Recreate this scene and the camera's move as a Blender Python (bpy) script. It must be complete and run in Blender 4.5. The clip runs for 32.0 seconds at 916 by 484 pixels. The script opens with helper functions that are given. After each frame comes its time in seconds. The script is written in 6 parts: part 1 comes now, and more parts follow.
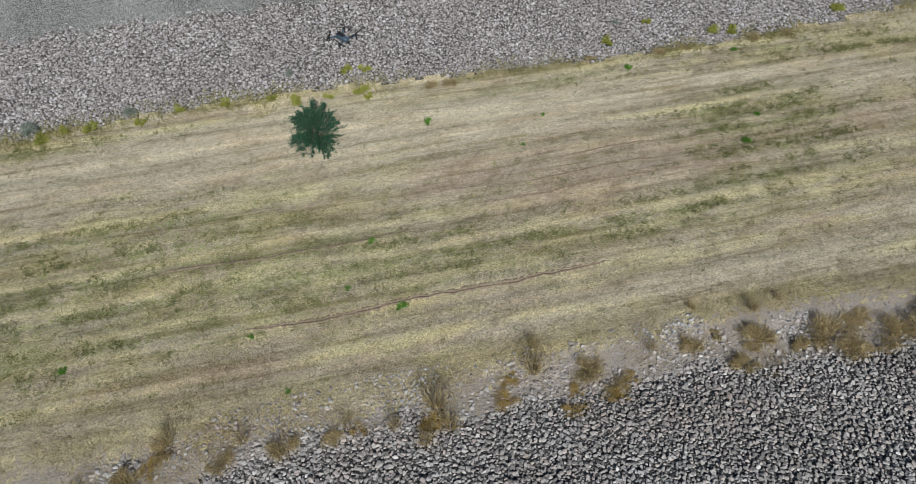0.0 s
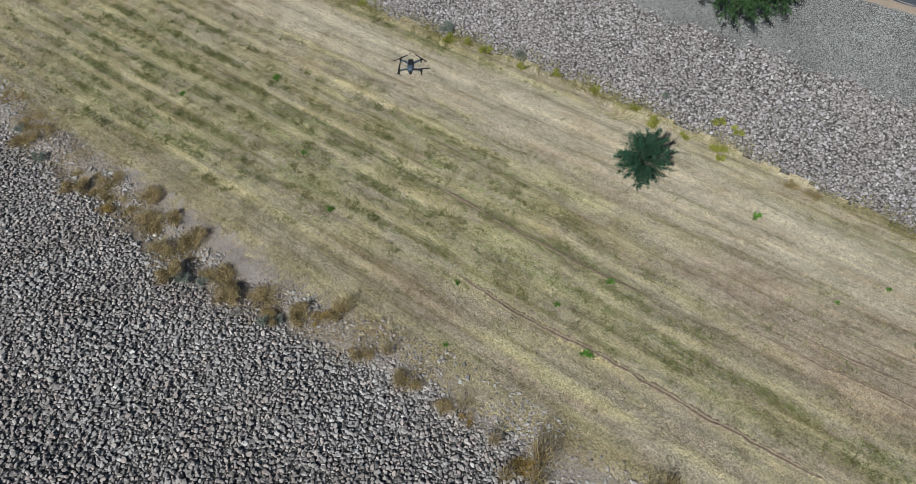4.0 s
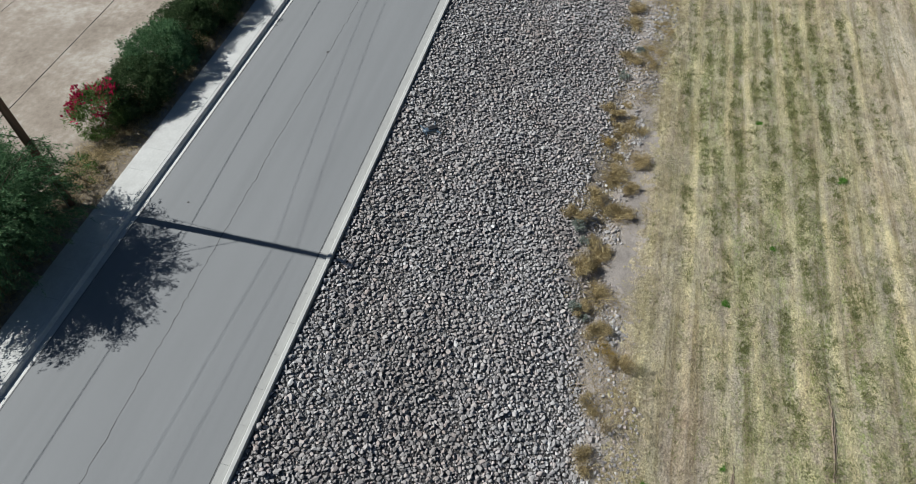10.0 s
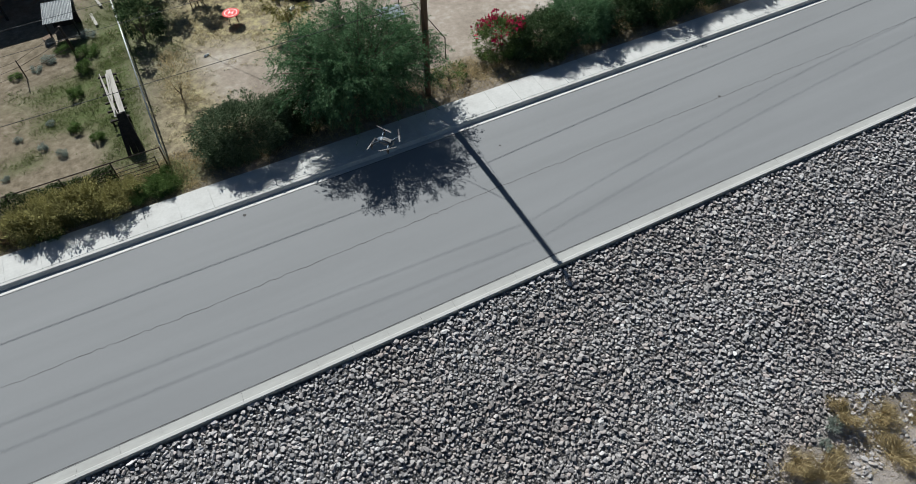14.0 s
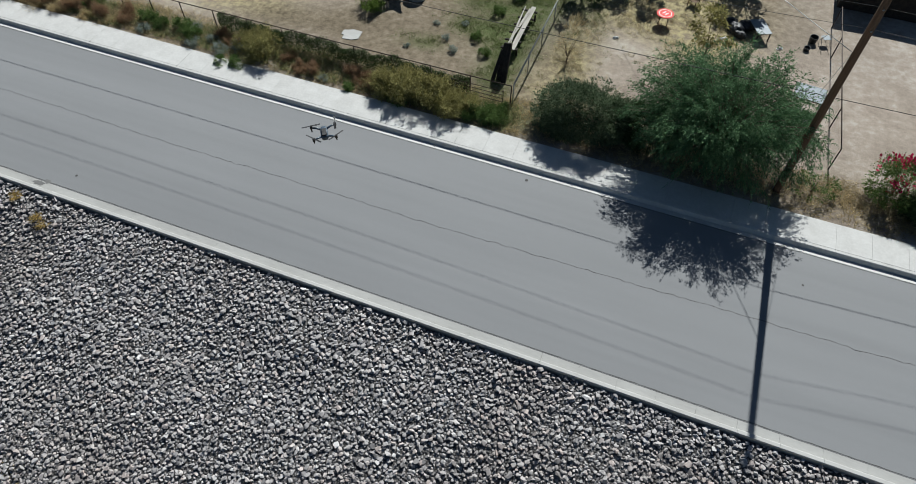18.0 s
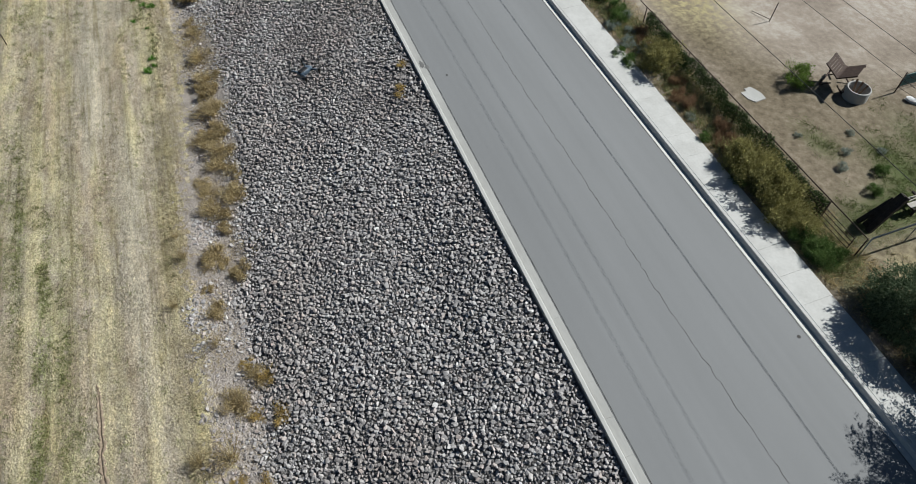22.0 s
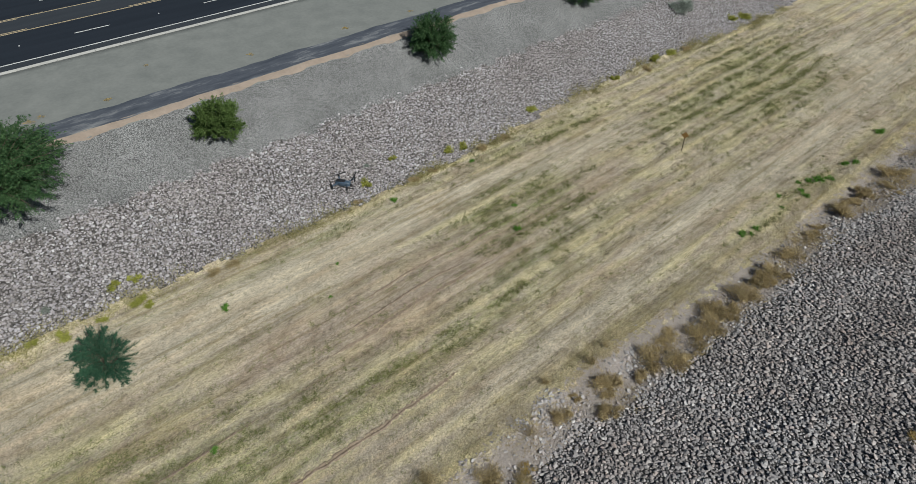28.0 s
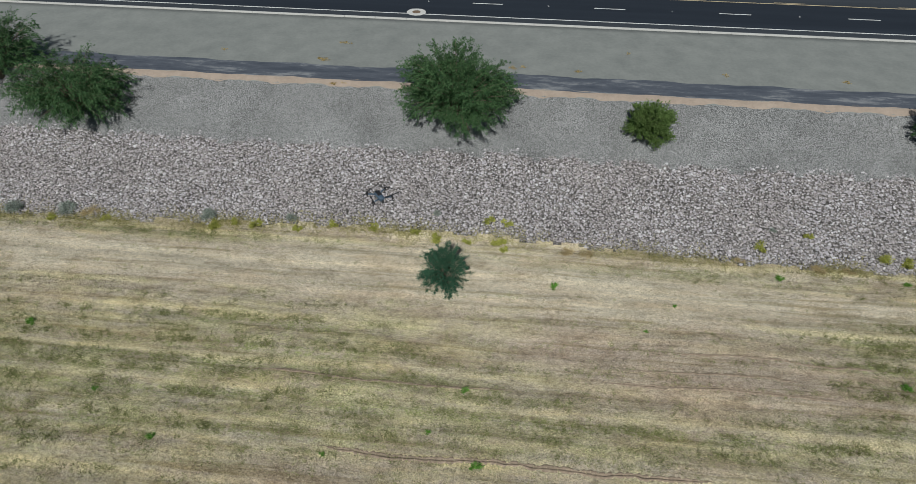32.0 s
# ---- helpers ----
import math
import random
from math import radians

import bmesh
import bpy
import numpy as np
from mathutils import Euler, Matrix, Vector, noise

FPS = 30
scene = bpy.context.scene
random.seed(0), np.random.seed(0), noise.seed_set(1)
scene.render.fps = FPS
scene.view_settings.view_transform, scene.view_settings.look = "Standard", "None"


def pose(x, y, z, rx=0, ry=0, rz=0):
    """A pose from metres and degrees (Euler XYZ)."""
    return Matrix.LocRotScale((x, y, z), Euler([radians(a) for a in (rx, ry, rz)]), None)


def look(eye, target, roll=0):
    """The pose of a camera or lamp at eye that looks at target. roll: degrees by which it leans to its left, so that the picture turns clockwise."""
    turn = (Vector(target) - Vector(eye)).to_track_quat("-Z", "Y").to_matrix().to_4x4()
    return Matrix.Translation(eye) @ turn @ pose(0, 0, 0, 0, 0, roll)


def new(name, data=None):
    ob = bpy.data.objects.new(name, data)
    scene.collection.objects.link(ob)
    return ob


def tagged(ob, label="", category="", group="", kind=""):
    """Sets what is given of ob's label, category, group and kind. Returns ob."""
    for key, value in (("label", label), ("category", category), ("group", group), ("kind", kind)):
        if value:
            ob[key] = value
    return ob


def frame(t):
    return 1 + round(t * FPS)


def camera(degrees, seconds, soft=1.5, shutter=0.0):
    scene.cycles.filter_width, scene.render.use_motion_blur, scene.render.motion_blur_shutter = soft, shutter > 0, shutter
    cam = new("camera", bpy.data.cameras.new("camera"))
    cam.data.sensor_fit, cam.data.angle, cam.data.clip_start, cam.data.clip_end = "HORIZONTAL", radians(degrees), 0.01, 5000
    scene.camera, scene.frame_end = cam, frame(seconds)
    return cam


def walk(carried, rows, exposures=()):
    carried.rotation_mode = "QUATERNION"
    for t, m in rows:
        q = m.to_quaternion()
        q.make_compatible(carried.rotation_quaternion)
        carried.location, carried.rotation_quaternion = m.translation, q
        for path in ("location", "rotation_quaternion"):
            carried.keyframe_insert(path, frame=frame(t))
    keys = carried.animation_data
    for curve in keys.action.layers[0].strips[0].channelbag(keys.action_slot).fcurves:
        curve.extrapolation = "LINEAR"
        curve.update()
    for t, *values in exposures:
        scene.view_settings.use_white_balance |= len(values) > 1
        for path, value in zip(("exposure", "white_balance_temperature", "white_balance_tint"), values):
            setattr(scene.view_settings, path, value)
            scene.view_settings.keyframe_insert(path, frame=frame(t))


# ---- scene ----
# ---- camera: a slow inward-looking circle, about 25 m above the street ----
cam = camera(70.2, 32.0, soft=0.6)
PATH = [
    (0, (0.142, -5.632, 29.388), (0.404, -4.441, 27.803), -0.3),
    (0.5, (0.664, -5.581, 29.401), (0.813, -4.37, 27.816), 0.0),
    (1, (1.195, -5.515, 29.413), (1.227, -4.295, 27.829), 0.1),
    (1.5, (1.76, -5.398, 29.431), (1.67, -4.179, 27.848), 0.3),
    (2, (2.339, -5.218, 29.452), (2.124, -4.015, 27.869), 0.4),
    (2.5, (2.918, -4.966, 29.474), (2.58, -3.791, 27.891), 0.5),
    (3, (3.476, -4.629, 29.498), (3.016, -3.497, 27.914), 0.5),
    (3.5, (3.965, -4.186, 29.522), (3.391, -3.11, 27.937), 0.5),
    (5.5, (5.563, -1.704, 29.577), (4.616, -0.95, 27.985), -0.1),
    (6, (5.837, -1.156, 29.592), (4.818, -0.503, 28.001), -0.1),
    (6.5, (6.059, -0.679, 29.653), (4.979, -0.129, 28.062), 0.1),
    (7, (6.207, -0.197, 29.723), (5.077, 0.244, 28.133), 0.4),
    (7.5, (6.284, 0.313, 29.789), (5.115, 0.642, 28.199), 0.7),
    (8, (6.325, 0.857, 29.852), (5.129, 1.069, 28.263), 0.8),
    (8.5, (6.298, 1.407, 29.908), (5.089, 1.498, 28.317), 1.1),
    (9, (6.221, 2.003, 29.954), (5.01, 1.969, 28.362), 1.0),
    (9.5, (6.092, 2.615, 29.983), (4.891, 2.457, 28.391), 1.0),
    (10, (5.885, 3.227, 29.997), (4.708, 2.942, 28.405), 0.8),
    (10.5, (5.551, 3.805, 29.991), (4.411, 3.401, 28.398), 0.8),
    (11, (5.148, 4.386, 29.981), (4.059, 3.865, 28.386), 0.7),
    (11.5, (4.689, 4.967, 29.962), (3.664, 4.329, 28.367), 0.4),
    (12, (4.172, 5.501, 29.927), (3.225, 4.751, 28.333), -0.2),
    (12.5, (3.65, 5.953, 29.882), (2.788, 5.101, 28.29), -0.4),
    (13, (3.124, 6.296, 29.832), (2.358, 5.356, 28.242), -0.3),
    (13.5, (2.58, 6.558, 29.785), (1.915, 5.541, 28.196), -0.3),
    (14, (2.017, 6.753, 29.744), (1.46, 5.671, 28.157), -0.1),
    (14.5, (1.43, 6.854, 29.709), (0.986, 5.722, 28.122), 0.3),
    (16.5, (-1.194, 6.798, 29.644), (-1.147, 5.586, 28.054), 1.0),
    (17, (-1.859, 6.631, 29.633), (-1.68, 5.433, 28.041), 0.4),
    (17.5, (-2.513, 6.365, 29.622), (-2.202, 5.194, 28.03), 0.7),
    (18, (-3.117, 6.017, 29.605), (-2.681, 4.886, 28.014), 0.4),
    (18.5, (-3.658, 5.631, 29.6), (-3.105, 4.554, 28.008), 0.5),
    (19, (-4.137, 5.245, 29.598), (-3.474, 4.231, 28.007), 0.6),
    (19.5, (-4.56, 4.828, 29.578), (-3.796, 3.888, 27.987), 0.7),
    (20, (-4.936, 4.359, 29.534), (-4.077, 3.503, 27.944), 0.8),
    (20.5, (-5.288, 3.833, 29.471), (-4.341, 3.072, 27.882), 0.8),
    (21, (-5.628, 3.256, 29.395), (-4.603, 2.598, 27.81), 0.7),
    (21.5, (-5.908, 2.626, 29.316), (-4.816, 2.077, 27.732), 0.8),
    (22, (-6.118, 2.009, 29.241), (-4.973, 1.573, 27.66), 0.8),
    (22.5, (-6.229, 1.448, 29.17), (-5.04, 1.12, 27.596), 0.9),
    (23, (-6.29, 0.898, 29.12), (-5.048, 0.679, 27.568), 1.1),
    (23.5, (-6.294, 0.357, 29.088), (-4.983, 0.253, 27.581), 1.3),
    (24, (-6.214, -0.208, 29.064), (-4.853, -0.184, 27.599), 1.3),
    (24.5, (-6.04, -0.794, 29.061), (-4.646, -0.637, 27.635), 1.5),
    (26.5, (-4.842, -3.171, 29.156), (-3.53, -2.405, 27.856), 0.3),
    (27, (-4.39, -3.718, 29.16), (-3.147, -2.808, 27.884), 0.4),
    (27.5, (-3.865, -4.238, 29.179), (-2.717, -3.196, 27.915), 0.5),
    (28, (-3.287, -4.663, 29.197), (-2.251, -3.507, 27.935), 0.6),
    (28.5, (-2.676, -4.992, 29.213), (-1.766, -3.735, 27.951), 0.7),
    (29, (-2.042, -5.217, 29.227), (-1.268, -3.872, 27.964), 0.6),
    (29.5, (-1.393, -5.38, 29.247), (-0.762, -3.964, 27.983), 0.7),
    (30, (-0.754, -5.498, 29.278), (-0.275, -4.024, 28.014), 0.6),
    (30.5, (-0.104, -5.547, 29.319), (0.22, -4.031, 28.054), 0.7),
    (31, (0.57, -5.521, 29.361), (0.736, -3.981, 28.095), 0.7),
    (31.5, (1.26, -5.446, 29.395), (1.27, -3.897, 28.13), 0.5),
    (32, (1.952, -5.348, 29.42), (1.802, -3.804, 28.158), 0.5),
]
walk(cam, [(t, look(eye, target, roll)) for t, eye, target, roll in PATH],
     exposures=[(0.0, -0.14, 6300, 5.0), (3.5, -0.14, 6300, 5.0), (9.0, 0.12, 6250, 5.0), (12.0, 0.31, 6200, 5.0), (18.0, 0.28, 6200, 5.0), (21.0, 0.25, 6250, 5.0), (26.5, -0.13, 6400, 5.0), (31.0, -0.15, 6300, 5.0)])

# ---- light: clear midday sun over the yards ----
SUN_EL = 41.5
SUN_TO = Vector((0.018, -1.0, math.tan(radians(SUN_EL)))).normalized()
world = bpy.data.worlds.new("sky")
scene.world = world
world.use_nodes = True
_n = world.node_tree.nodes
_sky = _n.new("ShaderNodeTexSky")
_sky.sky_type, _sky.sun_disc = "NISHITA", False
_sky.sun_elevation = radians(SUN_EL)
_sky.sun_rotation = math.atan2(SUN_TO.x, SUN_TO.y)
_sky.dust_density, _sky.ozone_density = 0.3, 3.0
world.node_tree.links.new(_sky.outputs[0], _n["Background"].inputs[0])
_n["Background"].inputs[1].default_value = 0.03
_sun = bpy.data.lights.new("sun", "SUN")
_sun.energy, _sun.angle, _sun.color = 5.0, radians(0.53), (1.0, 0.98, 0.945)
sun = new("sun", _sun)
sun.matrix_world = look(SUN_TO * 100, (0, 0, 0))



# ---- materials ----
class Nodes:
    """Small helper to wire a procedural material."""

    def __init__(self, name, rough=0.9, spec=0.3):
        self.m = bpy.data.materials.new(name)
        self.m.use_nodes = True
        self.t = self.m.node_tree
        self.b = self.t.nodes["Principled BSDF"]
        self.b.inputs["Roughness"].default_value = rough
        self.b.inputs["Specular IOR Level"].default_value = spec
        self.pos = self.t.nodes.new("ShaderNodeNewGeometry")

    def add(self, kind, **ins):
        n = self.t.nodes.new(kind)
        for k, v in ins.items():
            self.plug(n, k, v)
        return n

    def plug(self, n, k, v):
        s = n.inputs[int(k[1:])] if k[0] == "i" and k[1:].isdigit() else n.inputs[k]
        if isinstance(v, bpy.types.NodeSocket):
            self.t.links.new(v, s)
        else:
            s.default_value = v

    def where(self, sx=1.0, sy=1.0, sz=1.0, local=False):
        n = self.t.nodes.new("ShaderNodeMapping")
        n.inputs["Scale"].default_value = (sx, sy, sz)
        if local:
            src = self.t.nodes.new("ShaderNodeTexCoord").outputs["Object"]
        else:
            src = self.pos.outputs["Position"]
        self.t.links.new(src, n.inputs["Vector"])
        return n.outputs[0]

    def noise(self, scale, vec=None, detail=4.0, rough=0.6):
        n = self.t.nodes.new("ShaderNodeTexNoise")
        n.inputs["Scale"].default_value = scale
        n.inputs["Detail"].default_value = detail
        n.inputs["Roughness"].default_value = rough
        self.t.links.new(vec if vec is not None else self.pos.outputs["Position"], n.inputs["Vector"])
        return n.outputs["Fac"]

    def voronoi(self, scale, vec=None, out="Distance", feature="F1"):
        n = self.t.nodes.new("ShaderNodeTexVoronoi")
        n.feature = feature
        n.inputs["Scale"].default_value = scale
        self.t.links.new(vec if vec is not None else self.pos.outputs["Position"], n.inputs["Vector"])
        return n.outputs[out]

    def ramp(self, fac, *stops):
        n = self.t.nodes.new("ShaderNodeValToRGB")
        e = n.color_ramp.elements
        while len(e) < len(stops):
            e.new(0.5)
        for k, (p, c) in enumerate(stops):
            e[k].position = p
            e[k].color = (*c, 1) if isinstance(c, tuple) else (c, c, c, 1)
        self.t.links.new(fac, n.inputs[0])
        return n.outputs[0]

    def mix(self, fac, a, b, mode="MIX"):
        n = self.t.nodes.new("ShaderNodeMix")
        n.data_type, n.blend_type = "RGBA", mode
        for s, v in ((n.inputs[0], fac), (n.inputs[6], a), (n.inputs[7], b)):
            if isinstance(v, bpy.types.NodeSocket):
                self.t.links.new(v, s)
            elif isinstance(v, tuple):
                s.default_value = (*v, 1)
            else:
                s.default_value = v
        return n.outputs[2]

    def math(self, op, a, b=0.0):
        n = self.t.nodes.new("ShaderNodeMath")
        n.operation = op
        for s, v in zip(n.inputs, (a, b)):
            if isinstance(v, bpy.types.NodeSocket):
                self.t.links.new(v, s)
            else:
                s.default_value = v
        return n.outputs[0]

    def bump(self, height, strength=0.5, dist=0.05):
        n = self.t.nodes.new("ShaderNodeBump")
        n.inputs["Strength"].default_value = strength
        n.inputs["Distance"].default_value = dist
        self.t.links.new(height, n.inputs["Height"])
        self.t.links.new(n.outputs[0], self.b.inputs["Normal"])

    def colour(self, c):
        self.plug(self.b, "Base Color", c if isinstance(c, bpy.types.NodeSocket) else (*c, 1))
        return self.m

    def attr(self, name):
        n = self.t.nodes.new("ShaderNodeAttribute")
        n.attribute_name = name
        return n.outputs["Fac"]

    def island(self):
        return self.pos.outputs["Random Per Island"]

    def each(self):
        return self.t.nodes.new("ShaderNodeObjectInfo").outputs["Random"]


def simple(name, dark, light, scale=4.0, rough=0.8, spec=0.3, metal=0.0, bump=0.2, local=False, squash=(1, 1, 1)):
    """Two-scale mottled surface."""
    n = Nodes(name, rough, spec)
    v = n.where(*squash, local=local)
    a = n.noise(scale, v, 5)
    b = n.noise(scale * 7, v, 3)
    f = n.math("ADD", n.math("MULTIPLY", a, 0.65), n.math("MULTIPLY", b, 0.35))
    n.b.inputs["Metallic"].default_value = metal
    if bump:
        n.bump(b, bump, 0.02)
    return n.colour(n.ramp(f, (0.3, dark), (0.7, light)))


def m_field():
    n = Nodes("dry_field_soil", 0.95, 0.12)
    n.b.inputs["Diffuse Roughness"].default_value = 0.4
    at = lambda k: n.attr(k)
    sep = n.t.nodes.new("ShaderNodeSeparateXYZ")
    n.t.links.new(n.pos.outputs["Position"], sep.inputs[0])
    warp = n.math("MULTIPLY", n.noise(0.45, n.where(0.25, 1, 1), 4), 1.2)
    yy = n.math("ADD", sep.outputs[1], warp)
    row = n.math("ADD", n.math("MULTIPLY", n.math("SINE", n.math("MULTIPLY", yy, 5.6)), 0.6), n.math("MULTIPLY", n.math("SINE", n.math("ADD", n.math("MULTIPLY", yy, 3.3), 1.0)), 0.55))
    row = n.math("MULTIPLY", row, n.ramp(n.noise(0.13, n.where(0.5, 1, 1), 3), (0.38, 0.1), (0.62, 1.0)))
    fine = n.noise(4.5, n.where(0.8, 1.0, 1), 7, 0.75)
    wisp = n.noise(9.0, n.where(0.85, 1.1, 1), 5, 0.8)
    grit = n.noise(45.0, None, 3, 0.7)
    patch = n.noise(0.6, n.where(0.4, 1, 1), 4, 0.6)
    soil = n.ramp(fine, (0.3, (0.35, 0.302, 0.25)), (0.7, (0.565, 0.50, 0.425)))
    straw = n.ramp(wisp, (0.28, (0.42, 0.376, 0.24)), (0.5, (0.57, 0.516, 0.345)), (0.72, (0.71, 0.648, 0.445)))
    f = n.math("ADD", n.math("MULTIPLY", row, 0.13), n.math("ADD", n.math("MULTIPLY", patch, 0.6), n.math("MULTIPLY", fine, 0.4)))
    f = n.math("SUBTRACT", f, n.math("MULTIPLY", at("bare"), 0.22))
    c = n.mix(n.ramp(f, (0.43, 0.0), (0.62, 1.0)), soil, straw)
    pinkish = n.ramp(fine, (0.3, (0.32, 0.258, 0.218)), (0.7, (0.52, 0.438, 0.38)))
    c = n.mix(n.math("MULTIPLY", at("pink"), 0.85), c, pinkish)
    sandy = n.ramp(fine, (0.3, (0.45, 0.402, 0.325)), (0.7, (0.65, 0.59, 0.49)))
    c = n.mix(n.math("MULTIPLY", at("bare"), 0.75), c, sandy)
    clump = n.ramp(n.noise(1.7, n.where(0.45, 1.2, 1), 5, 0.7), (0.38, 0.2), (0.52, 1.0))
    gmask = n.math("MULTIPLY", n.math("MULTIPLY", n.math("MULTIPLY", at("green"), n.ramp(n.math("ADD", n.math("MULTIPLY", row, 0.5), 0.5), (0.3, 1.0), (0.72, 0.12))), clump), n.ramp(n.math("ADD", n.math("MULTIPLY", fine, 0.72), n.math("MULTIPLY", patch, 0.28)), (0.40, 0.0), (0.5, 0.85)))
    speck = n.ramp(n.noise(6.5, n.where(0.8, 1.0, 1), 6, 0.85), (0.44, 0.3), (0.53, 1.15))
    c = n.mix(n.math("MULTIPLY", gmask, speck), c, n.ramp(wisp, (0.3, (0.165, 0.19, 0.075)), (0.7, (0.39, 0.43, 0.19))))
    tint = n.ramp(n.noise(0.35, n.where(0.35, 1.2, 1), 6, 0.7), (0.38, (0.88, 0.76, 0.62)), (0.52, (1.0, 0.985, 0.95)), (0.64, (1.03, 1.04, 1.0)))
    c = n.mix(0.45, c, tint, "MULTIPLY")
    furrow = n.ramp(n.noise(1.0, n.where(0.2, 2.2, 1), 6, 0.75), (0.34, (0.6, 0.54, 0.46)), (0.43, (1.0, 1.0, 1.0)))
    c = n.mix(0.45, c, furrow, "MULTIPLY")
    mott = n.ramp(n.noise(0.9, n.where(0.6, 1.0, 1), 7, 0.72), (0.36, (0.70, 0.67, 0.60)), (0.48, (1.0, 1.0, 0.98)), (0.62, (1.16, 1.15, 1.12)))
    c = n.mix(0.7, c, mott, "MULTIPLY")
    swath = n.ramp(n.noise(1.0, n.where(0.06, 1.7, 1), 7, 0.68), (0.36, (0.66, 0.63, 0.5)), (0.47, (0.97, 0.97, 0.95)), (0.6, (1.16, 1.14, 1.06)))
    c = n.mix(0.85, c, swath, "MULTIPLY")
    clods = n.ramp(n.noise(3.6, n.where(0.85, 1.2, 1), 6, 0.8), (0.36, 0.5), (0.44, 1.03))
    c = n.mix(0.75, c, clods, "MULTIPLY")
    fibre = n.noise(11.0, None, 5, 0.8)
    c = n.mix(1.0, c, n.ramp(fibre, (0.35, 0.52), (0.48, 1.02), (0.60, 1.38)), "MULTIPLY")
    c = n.mix(0.35, c, n.ramp(grit, (0.3, 0.6), (0.7, 1.22)), "MULTIPLY")
    n.bump(n.math("ADD", n.math("MULTIPLY", row, 0.3), n.math("ADD", n.math("ADD", fine, wisp), fibre)), 1.0, 0.12)
    dirt = n.ramp(n.math("ADD", n.math("MULTIPLY", n.noise(0.9, None, 5), 0.5), n.math("MULTIPLY", n.noise(12, None, 5, 0.7), 0.5)), (0.3, (0.34, 0.295, 0.265)), (0.7, (0.57, 0.505, 0.46)))
    edge = n.math("ADD", at("strip"), n.math("MULTIPLY", n.math("SUBTRACT", n.noise(1.6, None, 4, 0.7), 0.5), 3.6))
    c = n.mix(n.ramp(edge, (0.85, 0.0), (1.1, 1.0)), c, dirt)
    return n.colour(c)


def m_strip():
    n = Nodes("pale_bare_dirt", 0.95, 0.15)
    a, b = n.noise(0.9, None, 5), n.noise(12, None, 5, 0.7)
    c = n.ramp(n.math("ADD", n.math("MULTIPLY", a, 0.5), n.math("MULTIPLY", b, 0.5)), (0.3, (0.22, 0.18, 0.15)), (0.7, (0.44, 0.37, 0.315)))
    n.bump(b, 0.6, 0.05)
    return n.colour(c)


def m_bed(name, dark, light, scale):
    """Packed small stones between and below the loose ones."""
    n = Nodes(name, 0.9, 0.2)
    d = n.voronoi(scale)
    col = n.voronoi(scale, None, "Color")
    g = n.ramp(n.noise(0.25, None, 3), (0.3, 0.8), (0.7, 1.15))
    sep = n.t.nodes.new("ShaderNodeSeparateColor")
    n.t.links.new(col, sep.inputs[0])
    c = n.ramp(sep.outputs[0], (0.0, dark), (1.0, light))
    c = n.mix(1.0, c, g, "MULTIPLY")
    # cell rims darkened in the colour, for shade in the gaps between stones
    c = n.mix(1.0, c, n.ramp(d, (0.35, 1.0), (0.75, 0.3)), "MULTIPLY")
    n.bump(n.math("SUBTRACT", 1.0, d), 0.9, 0.6 / scale)
    return n.colour(c)


def m_stone(name, *stops, gloss=0.78, warm=(0.72, 0.64, 0.59)):
    n = Nodes(name, gloss, 0.5)
    v = n.noise(16, None, 4, 0.7)
    big = n.noise(0.16, None, 4)
    c = n.ramp(n.island(), *stops)
    c = n.mix(0.6, c, n.ramp(v, (0.3, 0.55), (0.7, 1.0)), "MULTIPLY")
    c = n.mix(0.55, c, n.ramp(big, (0.38, warm), (0.56, (1.05, 1.05, 1.06))), "MULTIPLY")
    n.bump(v, 0.3, 0.02)
    return n.colour(c)


def m_asphalt(name, dark, light, streak=0.5, rough=0.85):
    n = Nodes(name, rough, 0.3)
    a = n.noise(0.35, n.where(0.25, 1.0, 1), 4)
    g = n.noise(70, None, 2, 0.8)
    lanes = n.noise(0.8, n.where(0.02, 1.0, 1), 2)
    f = n.math("ADD", n.math("MULTIPLY", a, 1 - streak), n.math("MULTIPLY", lanes, streak))
    c = n.ramp(f, (0.3, dark), (0.7, light))
    c = n.mix(0.35, c, n.ramp(g, (0.3, 0.5), (0.7, 1.0)), "MULTIPLY")
    n.bump(g, 0.25, 0.006)
    return n.colour(c)


def m_foliage(name, dark, light, rough=0.75, through_light=0.35):
    n = Nodes(name, rough, 0.05)
    c = n.ramp(n.island(), (0.0, dark), (1.0, light))
    c = n.mix(0.5, c, n.ramp(n.noise(1.3, None, 3), (0.3, 0.55), (0.7, 1.1)), "MULTIPLY")
    n.colour(c)
    # thin blades let part of the light through
    tr = n.add("ShaderNodeBsdfTranslucent", Color=c)
    mx = n.t.nodes.new("ShaderNodeMixShader")
    mx.inputs[0].default_value = through_light
    n.t.links.new(n.b.outputs[0], mx.inputs[1])
    n.t.links.new(tr.outputs[0], mx.inputs[2])
    n.t.links.new(mx.outputs[0], n.t.nodes["Material Output"].inputs["Surface"])
    return n.m


